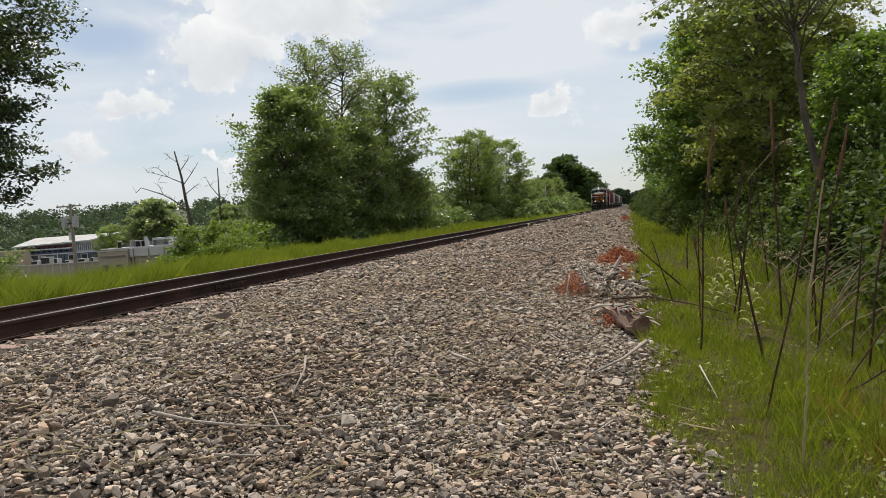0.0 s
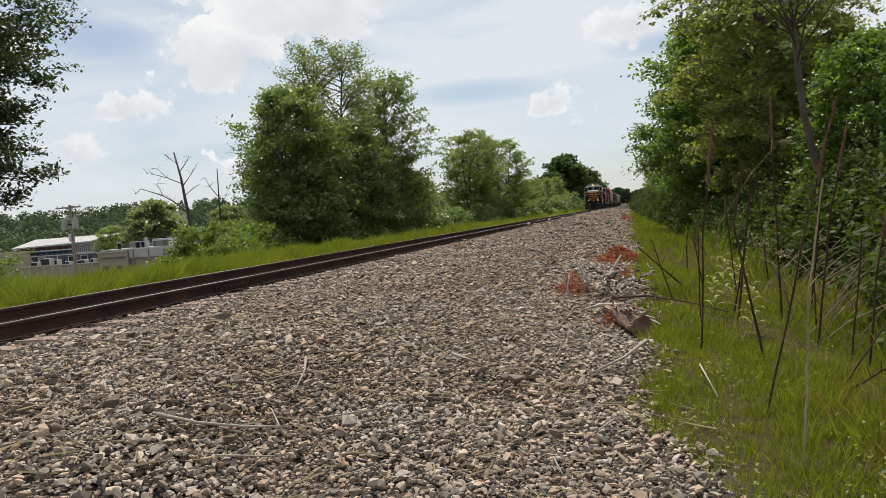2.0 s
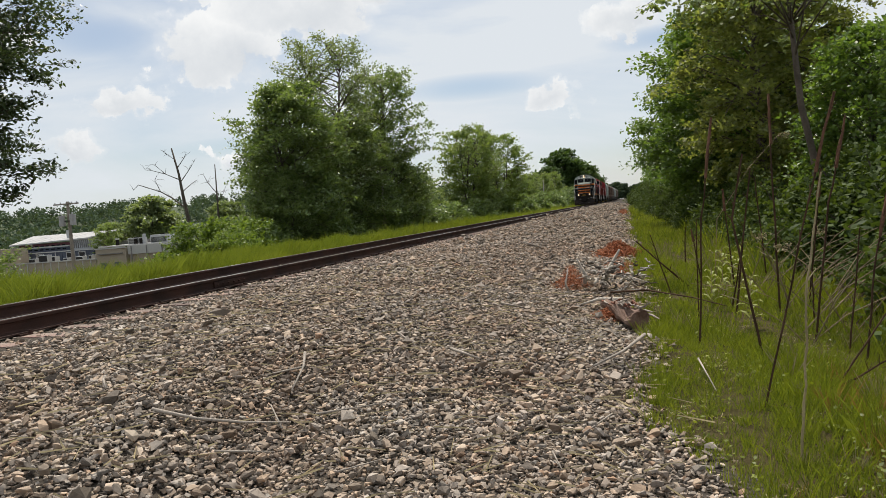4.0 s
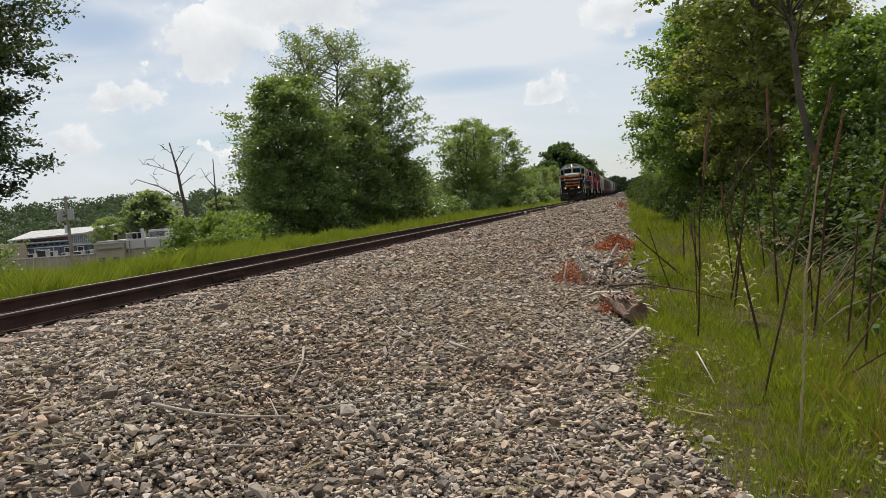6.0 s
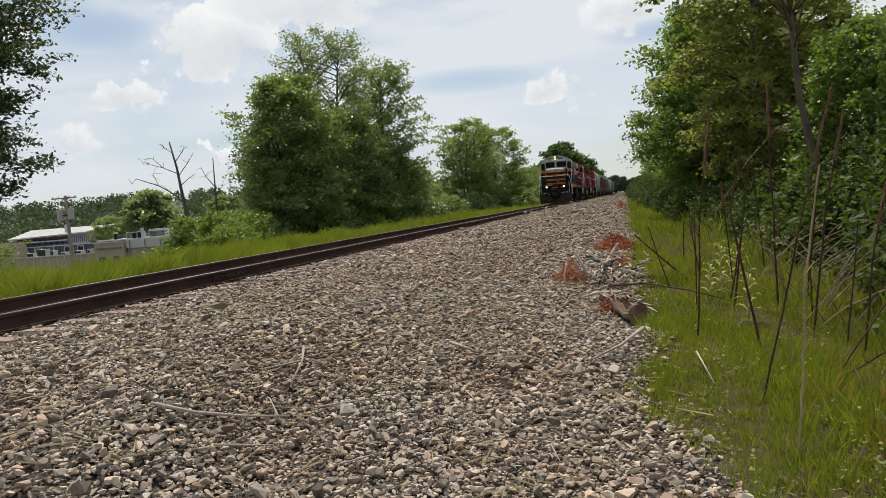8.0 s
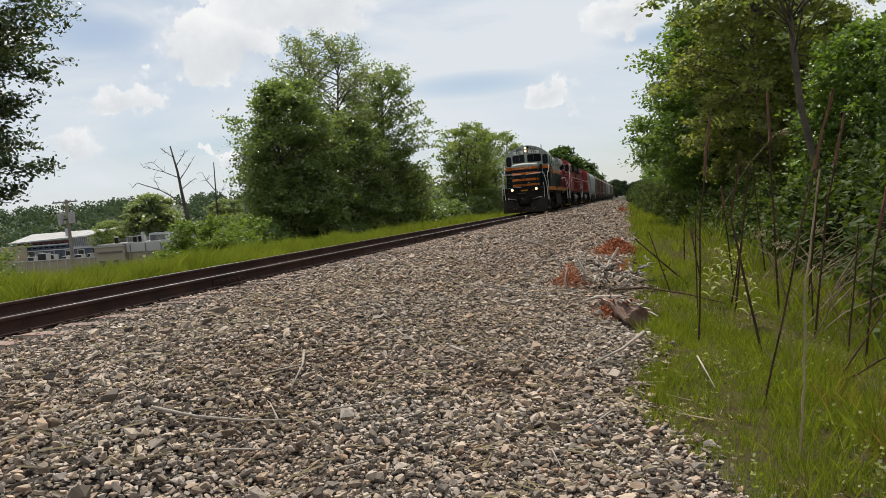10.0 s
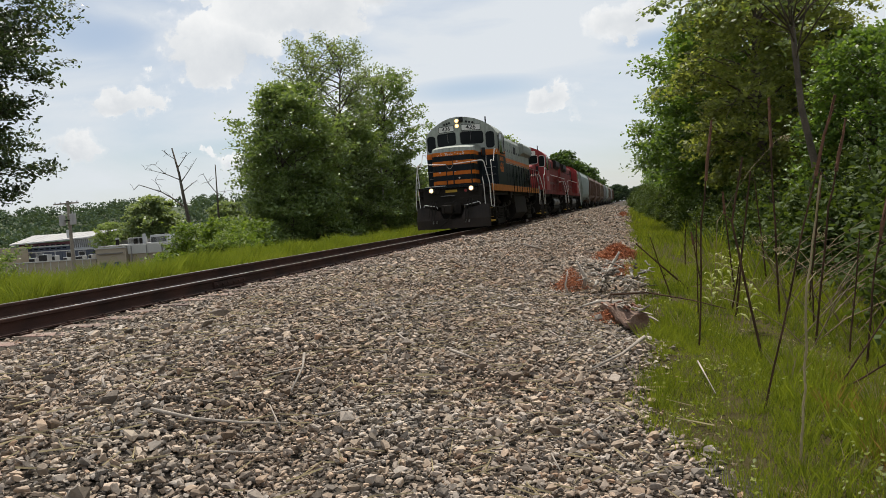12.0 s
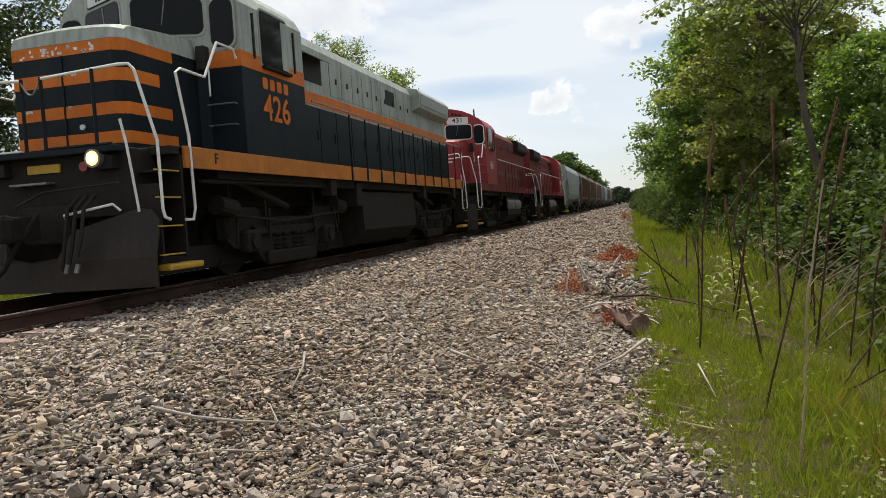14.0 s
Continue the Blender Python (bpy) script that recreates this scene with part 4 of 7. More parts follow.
def window(parent, m, w, h, r, rim, label="dark cab window glass", name="window"):
    f = part(name, plate_on(bmesh.new(), rounded(w + 0.1, h + 0.1, r + 0.04), m, 0.012), rim, parent, "window with a rounded rubber rim")
    part("gasket", plate_on(bmesh.new(), rounded(w + 0.03, h + 0.03, r + 0.012), m, 0.015), SEAM, f)
    part("pane", plate_on(bmesh.new(), rounded(w, h, r), m, 0.018), GLASS, f, label)
    bm = bmesh.new()
    edge = rounded(w + 0.07, h + 0.07, r + 0.03, 2)
    for k in range(len(edge)):
        (ax, ay), (bx, by) = edge[k], edge[(k + 1) % len(edge)]
        for j in range(max(1, int(math.hypot(bx - ax, by - ay) / 0.11))):
            g = j / max(1, int(math.hypot(bx - ax, by - ay) / 0.11))
            c = m @ Vector((ax + (bx - ax) * g, ay + (by - ay) * g, 0.012))
            bmesh.ops.create_icosphere(bm, subdivisions=1, radius=0.008, matrix=Matrix.Translation(c))
    tagged(part("rivets", bm, rim, f), kind="stuff")
    return f


def prow(bm, plan, z0, z1):
    """A band of the cab: its plan drawn up from z0 to z1."""
    a = [bm.verts.new((x, y, z0)) for x, y in plan]
    b = [bm.verts.new((x, y, z1)) for x, y in plan]
    n = len(a)
    for k in range(n):
        bm.faces.new((a[k], a[(k + 1) % n], b[(k + 1) % n], b[k]))
    bm.faces.new(a[::-1]), bm.faces.new(b)
    return bm


CAB_FRONT = [(-1.52, 2.24), (-1.0, 2.20), (-0.5, 1.98), (0, 1.76), (0.5, 1.98), (1.0, 2.20), (1.52, 2.24)]
CAB_BACK = 4.30
NOSE = [(-0.86, 2.3), (-0.86, 0.62), (-0.74, 0.5), (0.74, 0.5), (0.86, 0.62), (0.86, 2.3)]


def cab_roof(x):
    return float(np.interp(abs(x), [0, 0.35, 0.7, 1.0, 1.25, 1.42, 1.52], [4.68, 4.66, 4.58, 4.45, 4.29, 4.13, 3.95]))


def cab_front_y(x):
    return float(np.interp(abs(x), [0, 1.0, 1.52], [1.76, 2.20, 2.24]))


def upper_cab(bm, z0):
    xs = [-1.52, -1.42, -1.25, -1.0, -0.7, -0.35, 0, 0.35, 0.7, 1.0, 1.25, 1.42, 1.52]
    rows = []
    for y_of in (cab_front_y, lambda x: CAB_BACK):
        rows.append(([bm.verts.new((x, y_of(x), z0)) for x in xs], [bm.verts.new((x, y_of(x), cab_roof(x))) for x in xs]))
    (fl, fh), (bl, bh) = rows
    for k in range(len(xs) - 1):
        bm.faces.new((fl[k], fl[k + 1], fh[k + 1], fh[k])), bm.faces.new((bl[k + 1], bl[k], bh[k], bh[k + 1]))
        bm.faces.new((fh[k], fh[k + 1], bh[k + 1], bh[k])), bm.faces.new((fl[k + 1], fl[k], bl[k], bl[k + 1]))
    for k in (0, -1):
        bm.faces.new((fl[k], fh[k], bh[k], bl[k]))
    return bm


WHEEL_R = 0.5


def wheelset(parent):
    bm = bmesh.new()
    for s in (-1, 1):
        tube(bm, [(s * 0.68, 0, 0), (s * 0.70, 0, 0)], WHEEL_R + 0.025, WHEEL_R + 0.02, 28)
        tube(bm, [(s * 0.70, 0, 0), (s * 0.82, 0, 0)], WHEEL_R, WHEEL_R - 0.006, 28)
        tube(bm, [(s * 0.82, 0, 0), (s * 0.84, 0, 0)], 0.16, 0.14, 12)
        for k in range(5):
            a = k * 1.2566
            tube(bm, [(s * 0.815, 0.3 * math.cos(a), 0.3 * math.sin(a)), (s * 0.832, 0.3 * math.cos(a), 0.3 * math.sin(a))], 0.06, 0.05, 8)
    cyl(bm, (-0.8, 0, 0), (0.8, 0, 0), 0.09, 10)
    return part("wheelset", bm, UNDER, parent, "steel wheels on an axle")


WHEELS = []


def loco_truck(parent, yc, roll):
    for dy in (-1.42, 1.42):
        w = wheelset(parent)
        w.location = (0, yc + dy, WHEEL_R)
        if roll:
            WHEELS.append((w, yc + dy))
    part("traction_motor", boxed(-0.6, 0.6, yc - 1.9, yc + 1.9, 0.14, 1.1, bevel=0.05), UNDER, parent)
    for s in (-1, 1):
        out = [(-2.02, 0.86), (-1.85, 1.02), (-1.1, 1.02), (-0.85, 0.86), (0.85, 0.86), (1.1, 1.02), (1.85, 1.02), (2.02, 0.86), (2.0, 0.55), (1.75, 0.40), (1.2, 0.42),
               (0.95, 0.16), (-0.95, 0.16), (-1.2, 0.42), (-1.75, 0.40), (-2.0, 0.55)]
        bm = prism_x(bmesh.new(), [(yc + a, b) for a, b in out], s * 0.98, s * 1.12)
        side = part("truck_frame", bm, UNDER, parent, "grimy cast truck side frame")
        bm = bmesh.new()
        box(bm, s * 1.12, s * 1.2, yc - 0.9, yc + 0.9, 0.09, 0.32, bevel=0.04) if s > 0 else box(bm, -1.2, -1.12, yc - 0.9, yc + 0.9, 0.09, 0.32, bevel=0.04)
        part("spring_plank", bm, UNDER, side)
        for dy in (-1.42, 1.42):
            bm = bmesh.new()
            x0, x1 = sorted((s * 1.08, s * 1.26))
            box(bm, x0, x1, yc + dy - 0.2, yc + dy + 0.2, 0.33, 0.68, bevel=0.05)
            part("journal_box", bm, UNDER, side)
            part("axle_cap", cyl(bmesh.new(), (s * 1.22, yc + dy, 0.5), (s * 1.3, yc + dy, 0.5), 0.12, 14), UNDER, side, "grimy axle cap")
        for dy in (-0.48, -0.2, 0.2, 0.48):
            bm = bmesh.new()
            for k in range(6):
                cyl(bm, (s * 1.1, yc + dy, 0.34 + 0.075 * k), (s * 1.1, yc + dy, 0.375 + 0.075 * k), 0.11, 10)
            part("coil_spring", bm, UNDER, side)
        for dy in (-1.95, -0.9, 0.9, 1.95):
            part("sand_pipe", tube(bmesh.new(), [(s * 1.18, yc + dy, 1.4), (s * 1.2, yc + dy * 1.02, 0.7), (s * 0.9, yc + dy * 0.98, 0.14)], 0.02, 0.02, 6), UNDER, side)
            part("brake_lever", tube(bmesh.new(), [(s * 1.2, yc + dy * 0.9, 1.0), (s * 1.22, yc + dy * 0.96, 0.5)], 0.028, 0.02, 6), UNDER, side)
        part("brake_pipe", tube(bmesh.new(), [(s * 1.24, yc - 1.95, 0.9), (s * 1.24, yc - 0.4, 0.78), (s * 1.24, yc + 1.95, 0.9)], 0.022, 0.022, 6), UNDER, side, "grimy brake rod")
        part("equaliser", prism_x(bmesh.new(), [(yc + a, b) for a, b in ((-1.3, 0.72), (1.3, 0.72), (1.1, 0.6), (-1.1, 0.6))], *sorted((s * 1.12, s * 1.19))), UNDER, side)
        for dy in (-2.05, 2.05):
            part("brake_cylinder", cyl(bmesh.new(), (s * 1.16, yc + dy - 0.22, 1.06), (s * 1.16, yc + dy + 0.22, 1.0), 0.14, 14), UNDER, side)
        part("brake_rod", tube(bmesh.new(), [(s * 1.2, yc - 1.8, 1.42), (s * 1.2, yc - 0.2, 1.02)], 0.06, 0.06, 8), UNDER, side)


def front_end(t, rails, sign=1, yb=0.0, detail=True):
    """Plow, end plate, steps, coupler, hoses and handrails of one end; sign -1 turns it about for the rear."""
    def at(x, y, z):
        return (x, yb + sign * y, z)

    def bx(x0, x1, y0, y1, z0, z1, bevel=0.0):
        a, b = sorted((yb + sign * y0, yb + sign * y1))
        return boxed(x0, x1, a, b, z0, z1, bevel=bevel)

    end = part("end_plate", bx(-1.2, 1.2, 0.12, 0.55, 0.95, 1.74, 0.02), UNDER, t, "black end plate of the platform")
    part("lower_plate", bx(-1.2, 1.2, 0.34, 0.5, 0.2, 0.98), UNDER, end)
    part("anticlimber", bx(-1.1, 1.1, -0.04, 0.14, 1.70, 1.775, 0.015), BLACK, end)
    # plow with wings bent back
    bm = bmesh.new()
    cols = [(-1.5, 0.13), (-1.44, 0.1), (-1.3, 0.05), (-0.5, -0.12), (-0.36, -0.14), (0, -0.17), (0.36, -0.14), (0.5, -0.12), (1.3, 0.05), (1.44, 0.1), (1.5, 0.13)]
    tops = [0.86, 0.99, 1.02, 0.8, 0.5, 0.46, 0.5, 0.8, 1.02, 0.99, 0.86]
    fr = [[bm.verts.new(at(x, y - (0.12 if z < 0.5 else 0), z)) for z in (0.10, 0.45, top)] for (x, y), top in zip(cols, tops)]
    bk = [[bm.verts.new(at(x, y + 0.03 - (0.12 if z < 0.5 else 0), z)) for z in (0.10, 0.45, top)] for (x, y), top in zip(cols, tops)]
    for k in range(len(cols) - 1):
        for j in range(2):
            bm.faces.new((fr[k][j], fr[k + 1][j], fr[k + 1][j + 1], fr[k][j + 1]))
            bm.faces.new((bk[k + 1][j], bk[k][j], bk[k][j + 1], bk[k + 1][j + 1]))
        bm.faces.new((fr[k][2], fr[k + 1][2], bk[k + 1][2], bk[k][2]))
        bm.faces.new((fr[k + 1][0], fr[k][0], bk[k][0], bk[k + 1][0]))
    for k in (0, -1):
        for j in range(2):
            bm.faces.new((fr[k][j], fr[k][j + 1], bk[k][j + 1], bk[k][j]))
    plow = part("plow", bm, PLOW, t, "dull black snow plow pilot")
    bm = bmesh.new()
    a, b = sorted((yb - sign * 0.2, yb - sign * 0.62))
    box(bm, -0.14, 0.14, a, b, 0.72, 1.0, bevel=0.03)
    a, b = sorted((yb - sign * 0.58, yb - sign * 0.82))
    box(bm, -0.24, 0.16, a, b, 0.7, 1.02, bevel=0.06)
    box(bm, -0.24, -0.12, yb - sign * 0.78 - 0.1, yb - sign * 0.78 + 0.1, 0.7, 1.02, bevel=0.04)
    part("coupler", bm, UNDER, t, "steel knuckle coupler")
    if detail:
        for s in (-1, 1):
            part("plow_grab", tube(bmesh.new(), [at(s * 0.55, -0.25, 0.9), at(s * 0.56, -0.3, 0.98), at(s * 1.1, -0.14, 1.08), at(s * 1.15, -0.08, 1.0)], 0.016, 0.016, 6), RAIL_WHITE, plow, "white bent grab bar")
            for k in range(3):
                x = s * (0.62 + 0.11 * k)
                part("air_hose", tube(bmesh.new(), [at(x, -0.1, 1.2), at(x, -0.3, 1.05), at(x - 0.02, -0.36, 0.7), at(x - 0.06, -0.4, 0.35 + 0.08 * k)], 0.022, 0.022, 6), UNDER, plow)
        for x in (-0.6, 0.55):
            part("class_light", cyl(bmesh.new(), at(x, 0.08, 1.56), at(x, 0.14, 1.56), 0.06, 12), RED_LENS, end, "unlit red marker lens")
        for s in (-1, 1):
            for k in range(2):
                x = s * (0.58 + 0.14 * k)
                part("hose_fitting", cyl(bmesh.new(), at(x, -0.32, 0.42), at(x - 0.02, -0.34, 0.32), 0.028, 8), STEEL, plow, "steel hose fitting")
        part("coupler_pocket", bx(-0.34, 0.34, 0.02, 0.16, 0.66, 1.12, 0.03), UNDER, end)
        part("brake_hose", tube(bmesh.new(), [at(0.2, -0.3, 1.02), at(0.1, -0.5, 0.7), at(-0.12, -0.52, 0.4), at(-0.4, -0.5, 0.22)], 0.03, 0.03, 7), UNDER, plow)
        part("uncoupling_lever", tube(bmesh.new(), [at(1.2, -0.12, 1.32), at(0.3, -0.3, 1.26), at(0.1, -0.5, 1.1)], 0.014, 0.014, 6), UNDER, end)
        part("footboard", bx(-0.45, 0.1, -0.02, 0.12, 1.38, 1.405), STEEL, end)
        for s in (-1, 1):
            part("platform_edge", bx(*sorted((s * 0.2, s * 1.05)), -0.05, 0.0, 1.78, 1.80), RAIL_WHITE if s < 0 else BLACK, end, "painted platform edge")
        part("badge_plate", bx(-0.27, 0.2, 0.095, 0.122, 1.52, 1.62), YELLOW, end, "small yellow plate")
    for s in (-1, 1):
        lo, hi = sorted((s * 1.18, s * 1.5))
        well = part("step_well", bx(lo, hi, 0.62, 0.66, 0.42, 1.74), UNDER, t)
        part("step_side", bx(lo, hi, 0.16, 0.19, 0.42, 1.3), UNDER, well)
        for z in (0.46, 0.80, 1.14, 1.46):
            st = part("step", bx(lo, hi, 0.19, 0.62, z - 0.02, z), UNDER, well)
            part("step_edge", bx(*sorted((s * 1.49, s * 1.515)), 0.1, 0.56, z - 0.012, z + 0.004), YELLOW, st, "worn yellow step edge")
        part("footstep", bx(*sorted((s * 1.3, s * 1.52)), 0.25, 0.95, 0.26, 0.34, 0.03), YELLOW, well, "chunky yellow lower step")
        # corner handrails: front one bent across the end, rear one cranked up to the cab
        p = [at(s * 0.14, -0.02, 2.62), at(s * 1.18, 0.04, 2.69), at(s * 1.3, 0.06, 2.685), at(s * 1.355, 0.08, 2.62), at(s * 1.505, 0.2, 1.8), at(s * 1.53, 0.17, 1.0), at(s * 1.53, 0.2, 0.9), at(s * 1.53, 0.3, 0.87)]
        part("handrail", tube(bmesh.new(), p, 0.019, 0.019, 7), rails or RED, t, "white bent steel handrail" if rails else "")
        p = [at(s * 1.52, 0.62, 0.86), at(s * 1.52, 0.78, 0.86), at(s * 1.53, 0.82, 1.0), at(s * 1.53, 0.80, 1.9), at(s * 1.53, 0.62, 2.66), at(s * 1.53, 0.72, 2.72), at(s * 1.53, 1.25, 2.70), at(s * 1.53, 1.6, 3.22), at(s * 1.52, 2.05, 3.22), at(s * 1.52, 2.1, 3.1)]
        if sign > 0:
            part("handrail", tube(bmesh.new(), p, 0.019, 0.019, 7), rails or RED, t, "white bent steel handrail" if rails else "")
        else:
            part("handrail", tube(bmesh.new(), p[:6], 0.019, 0.019, 7), RAIL_WHITE, t, "white bent steel handrail")
        if detail:
            part("stanchion", cyl(bmesh.new(), at(s * 0.14, -0.02, 1.74), at(s * 0.14, -0.02, 2.64), 0.022, 7), BLACK, t)
            part("stanchion", cyl(bmesh.new(), at(s * 0.86, -0.02, 1.74), at(s * 0.86, -0.02, 2.66), 0.022, 7), BLACK, t)
            p = [at(s * 1.3, -0.16, 2.03), at(s * 1.335, -0.13, 1.76), at(s * 1.33, -0.06, 1.4), at(s * 1.32, 0.02, 0.98)]
            part("grab_bar", tube(bmesh.new(), p, 0.016, 0.016, 7), RAIL_WHITE, t, "white grab bar")
    if detail:
        pts = [at(-0.14 + 0.035 * k, -0.03, 2.6 - 0.16 * math.sin(math.pi * k / 8)) for k in range(9)]
        part("safety_chain", tube(bmesh.new(), pts, 0.012, 0.012, 5), STEEL, t)


def headlight(t, x, y, z, r, hot, ring=UNDER):
    can = part("headlight", cyl(bmesh.new(), (x, y - 0.02, z), (x, y + 0.2, z), r * 1.25, 18), ring, t, "round lamp housing")
    bm = bmesh.new()
    tube(bm, [(x, y - 0.028, z), (x, y - 0.019, z)], r * 0.8, r, 18)
    part("lens", bm, LAMP, can, "lit amber lens")
    bm = tube(bmesh.new(), [(x, y - 0.04, z), (x, y - 0.027, z)], r * 0.35, r * hot, 16)
    part("bulb", bm, LAMP_HOT, can, "bright warm white lamp core")


def locomotive(label, scheme, number, roll):
    lead = scheme == "lead"
    low, band, high = (BLACK, ORANGE, GREY) if lead else (RED_DUSTY, RED_DUSTY, RED_DUSTY)
    face = GREY if lead else RED
    t = thing("locomotive", label, "locomotive", "units of the train")
    # underframe
    deck = part("deck", boxed(-1.5, 1.5, 0.45, 16.2, 1.66, 1.765, bevel=0.01), UNDER, t)
    part("centre_sill", boxed(-0.7, 0.7, 0.2, 16.4, 1.05, 1.66), UNDER, deck)
    for s in (-1, 1):
        lo, hi = sorted((s * 1.49, s * 1.535))
        sill = part("side_sill", boxed(lo, hi, 0.68, 15.95, 1.5, 1.77, bevel=0.008), SILL_ORANGE if lead else RED_DUSTY, t, "dusty orange side sill" if lead else "")
        for k in range(12):
            y = 6.2 + 0.86 * k
            x = s * 1.545
            post = part("stanchion", cyl(bmesh.new(), (x, y, 1.55), (x, y, 2.78), 0.018, 6), BLACK if lead else RED_DUSTY, t)
            part("stanchion_foot", boxed(*sorted((s * 1.536, s * 1.552)), y - 0.035, y + 0.035, 1.49, 1.76), BLACK if lead else RED_DUSTY, post)
        part("side_handrail", tube(bmesh.new(), [(s * 1.545, 4.5, 2.82), (s * 1.545, 10, 2.82), (s * 1.545, 15.66, 2.82)], 0.017, 0.017, 6), STEEL if lead else RAIL_WHITE, t, "thin steel walkway handrail")
    # short nose with wrapped bands
    nose = part("nose", prow(bmesh.new(), NOSE, 1.766, 3.16), BLACK if lead else RED, t, "short nose")
    bm = bmesh.new()
    xs = [-0.868, -0.75, -0.5, -0.25, 0, 0.25, 0.5, 0.75, 0.868]
    lip = [0.612, 0.49, 0.488, 0.488, 0.488, 0.488, 0.488, 0.49, 0.612]
    rows = []
    for dy, f in ((0, 0), (0.03, 0.12), (0.1, 0.17), (0.24, 0.2), (1.0, 0.26), (1.9, 0.3)):
        crown = [f + (0.0 if f == 0 else 0.05 * (1 - (x / 0.87) ** 2)) for x in xs]
        rows.append([bm.verts.new((x * (1 - 0.25 * min(f, 0.2)), min(y + dy, 2.3), 3.15 + c)) for x, y, c in zip(xs, lip, crown)])
    rows.append([bm.verts.new((x, 2.3, 3.15)) for x in xs])
    for u, v in zip(rows, rows[1:]):
        for k in range(len(xs) - 1):
            bm.faces.new((u[k], u[k + 1], v[k + 1], v[k]))
    for k in (0, -1):
        bm.faces.new([u[k] for u in rows])
    part("nose_top", bm, face, nose, "grey rounded nose top" if lead else "")
    if lead:
        for z0, z1, back in ((3.0, 3.15, 1.55), (2.63, 2.79, 1.24), (2.22, 2.37, 1.47), (1.86, 2.01, 1.56)):
            bm = bmesh.new()
            plan = [(-0.866, back), (-0.866, 0.617), (-0.743, 0.494), (0.743, 0.494), (0.866, 0.617), (0.866, back)]
            part("stripe", prow(bm, plan, z0, z1), ORANGE, nose, "orange wrapped stripe with chipped paint")
        part("nose_door_edge", boxed(-0.012, 0.012, 0.486, 0.5, 1.8, 3.0), BLACK, nose)
        r = random.Random(5)
        for k in range(34):
            x, z = r.uniform(-0.6, 0.5), r.choice((3.02, 3.04, 3.07, 3.1, 2.76, 2.35))
            bm = bmesh.new()
            plate_on(bm, [(math.cos(a) * r.uniform(0.008, 0.042), math.sin(a) * r.uniform(0.006, 0.03)) for a in (0.3, 1.2, 2.2, 3.3, 4.2, 5.4)], facing(x, 0.4935, z, (0, -1, 0)), 0.002)
            part("paint_chip", bm, RAIL_WHITE, nose, "bare chipped paint patch")
        part("nose_lamp", cyl(bmesh.new(), (0.25, 0.47, 2.09), (0.25, 0.5, 2.09), 0.035, 12), RAIL_WHITE, nose, "small white marker lamp")
    else:
        for z in (1.95, 2.55):
            part("nose_stripe", boxed(-0.6, 0.6, 0.488, 0.5, z, z + 0.05), RAIL_WHITE, nose, "thin white stripe")
    # cab
    plan = CAB_FRONT + [(1.52, CAB_BACK), (-1.52, CAB_BACK)]
    cab = part("cab", prow(bmesh.new(), plan, 1.766, 3.03), low if lead else RED, t, "cab lower walls")
    if lead:
        wide = [(x * 1.003, y - 0.004) for x, y in CAB_FRONT] + [(1.525, CAB_BACK + 0.004), (-1.525, CAB_BACK + 0.004)]
        part("cab_stripe", prow(bmesh.new(), wide, 3.03, 3.26), ORANGE, cab, "orange stripe round the cab")
    part("cab_top", upper_cab(bmesh.new(), 3.26 if lead else 3.03), face, cab, "arched cab top")
    slope = Vector((0.44, -1.0, 0)).normalized()
    rim = GREY_SEAM if lead else RAIL_WHITE
    for s in (-1, 1):
        out = Vector((s * slope.x, slope.y, 0))
        x = s * 0.52
        y = cab_front_y(x)
        window(cab, facing(s * 0.54, cab_front_y(0.54), 3.79, out), 0.96, 0.50, 0.1, rim, "dark windscreen glass")
        part("wiper", tube(bmesh.new(), [(x + 0.02, y - 0.035, 4.03), (x - 0.05 * s, y - 0.04, 3.66)], 0.009, 0.009, 5), STEEL, cab, "wiper arm")
        board = part("number_board", plate_on(bmesh.new(), rounded(0.82, 0.25, 0.03), facing(x, y, 4.25 - 0.03, out), 0.02), SEAM if lead else BOARD, cab, "road number board")
        part("board_face", plate_on(bmesh.new(), rounded(0.78, 0.21, 0.02), facing(x, y, 4.25 - 0.03, out), 0.024), BOARD, board)
        text_part("board_number", number, SEAM, board, facing(x, y, 4.22, out) @ pose(0, 0, 0.026), 0.23, "black road number", 1.25)
        window(cab, facing(s * 1.27, cab_front_y(1.27), 3.66, (0, -1, 0)), 0.34, 0.66, 0.12, rim, "dark glass in the cab front")
        for k in range(3):
            xx = s * (0.36 + 0.125 * k)
            part("marker_light", cyl(bmesh.new(), (xx, cab_front_y(xx) - 0.03, 4.46 - 0.02 * k), (xx, cab_front_y(xx) + 0.02, 4.46 - 0.02 * k), 0.045, 12), SEAM, cab, "small round classification light")
        # side window with its sliding pane, rain lip and arm rest
        sx = s * 1.52
        window(cab, facing(sx, 3.28, 3.56, (s, 0, 0)), 0.84, 0.80, 0.05, rim, "dark open cab side window")
        part("window_pane", plate_on(bmesh.new(), rounded(0.22, 0.76, 0.03), facing(sx, 3.62, 3.56, (s, 0, 0)), 0.024), face, cab, "sliding window panel")
        part("arm_rest", boxed(*sorted((s * 1.52, s * 1.6)), 2.85, 3.72, 3.10, 3.14), UNDER, cab)
        for y in (2.62, 3.95):
            part("wind_wing", boxed(*sorted((s * 1.522, s * 1.55)), y - 0.012, y + 0.02, 3.2, 3.86), SEAM, cab)
        number_m = facing(s * 1.524, 3.25, 2.5, (s, 0, 0))
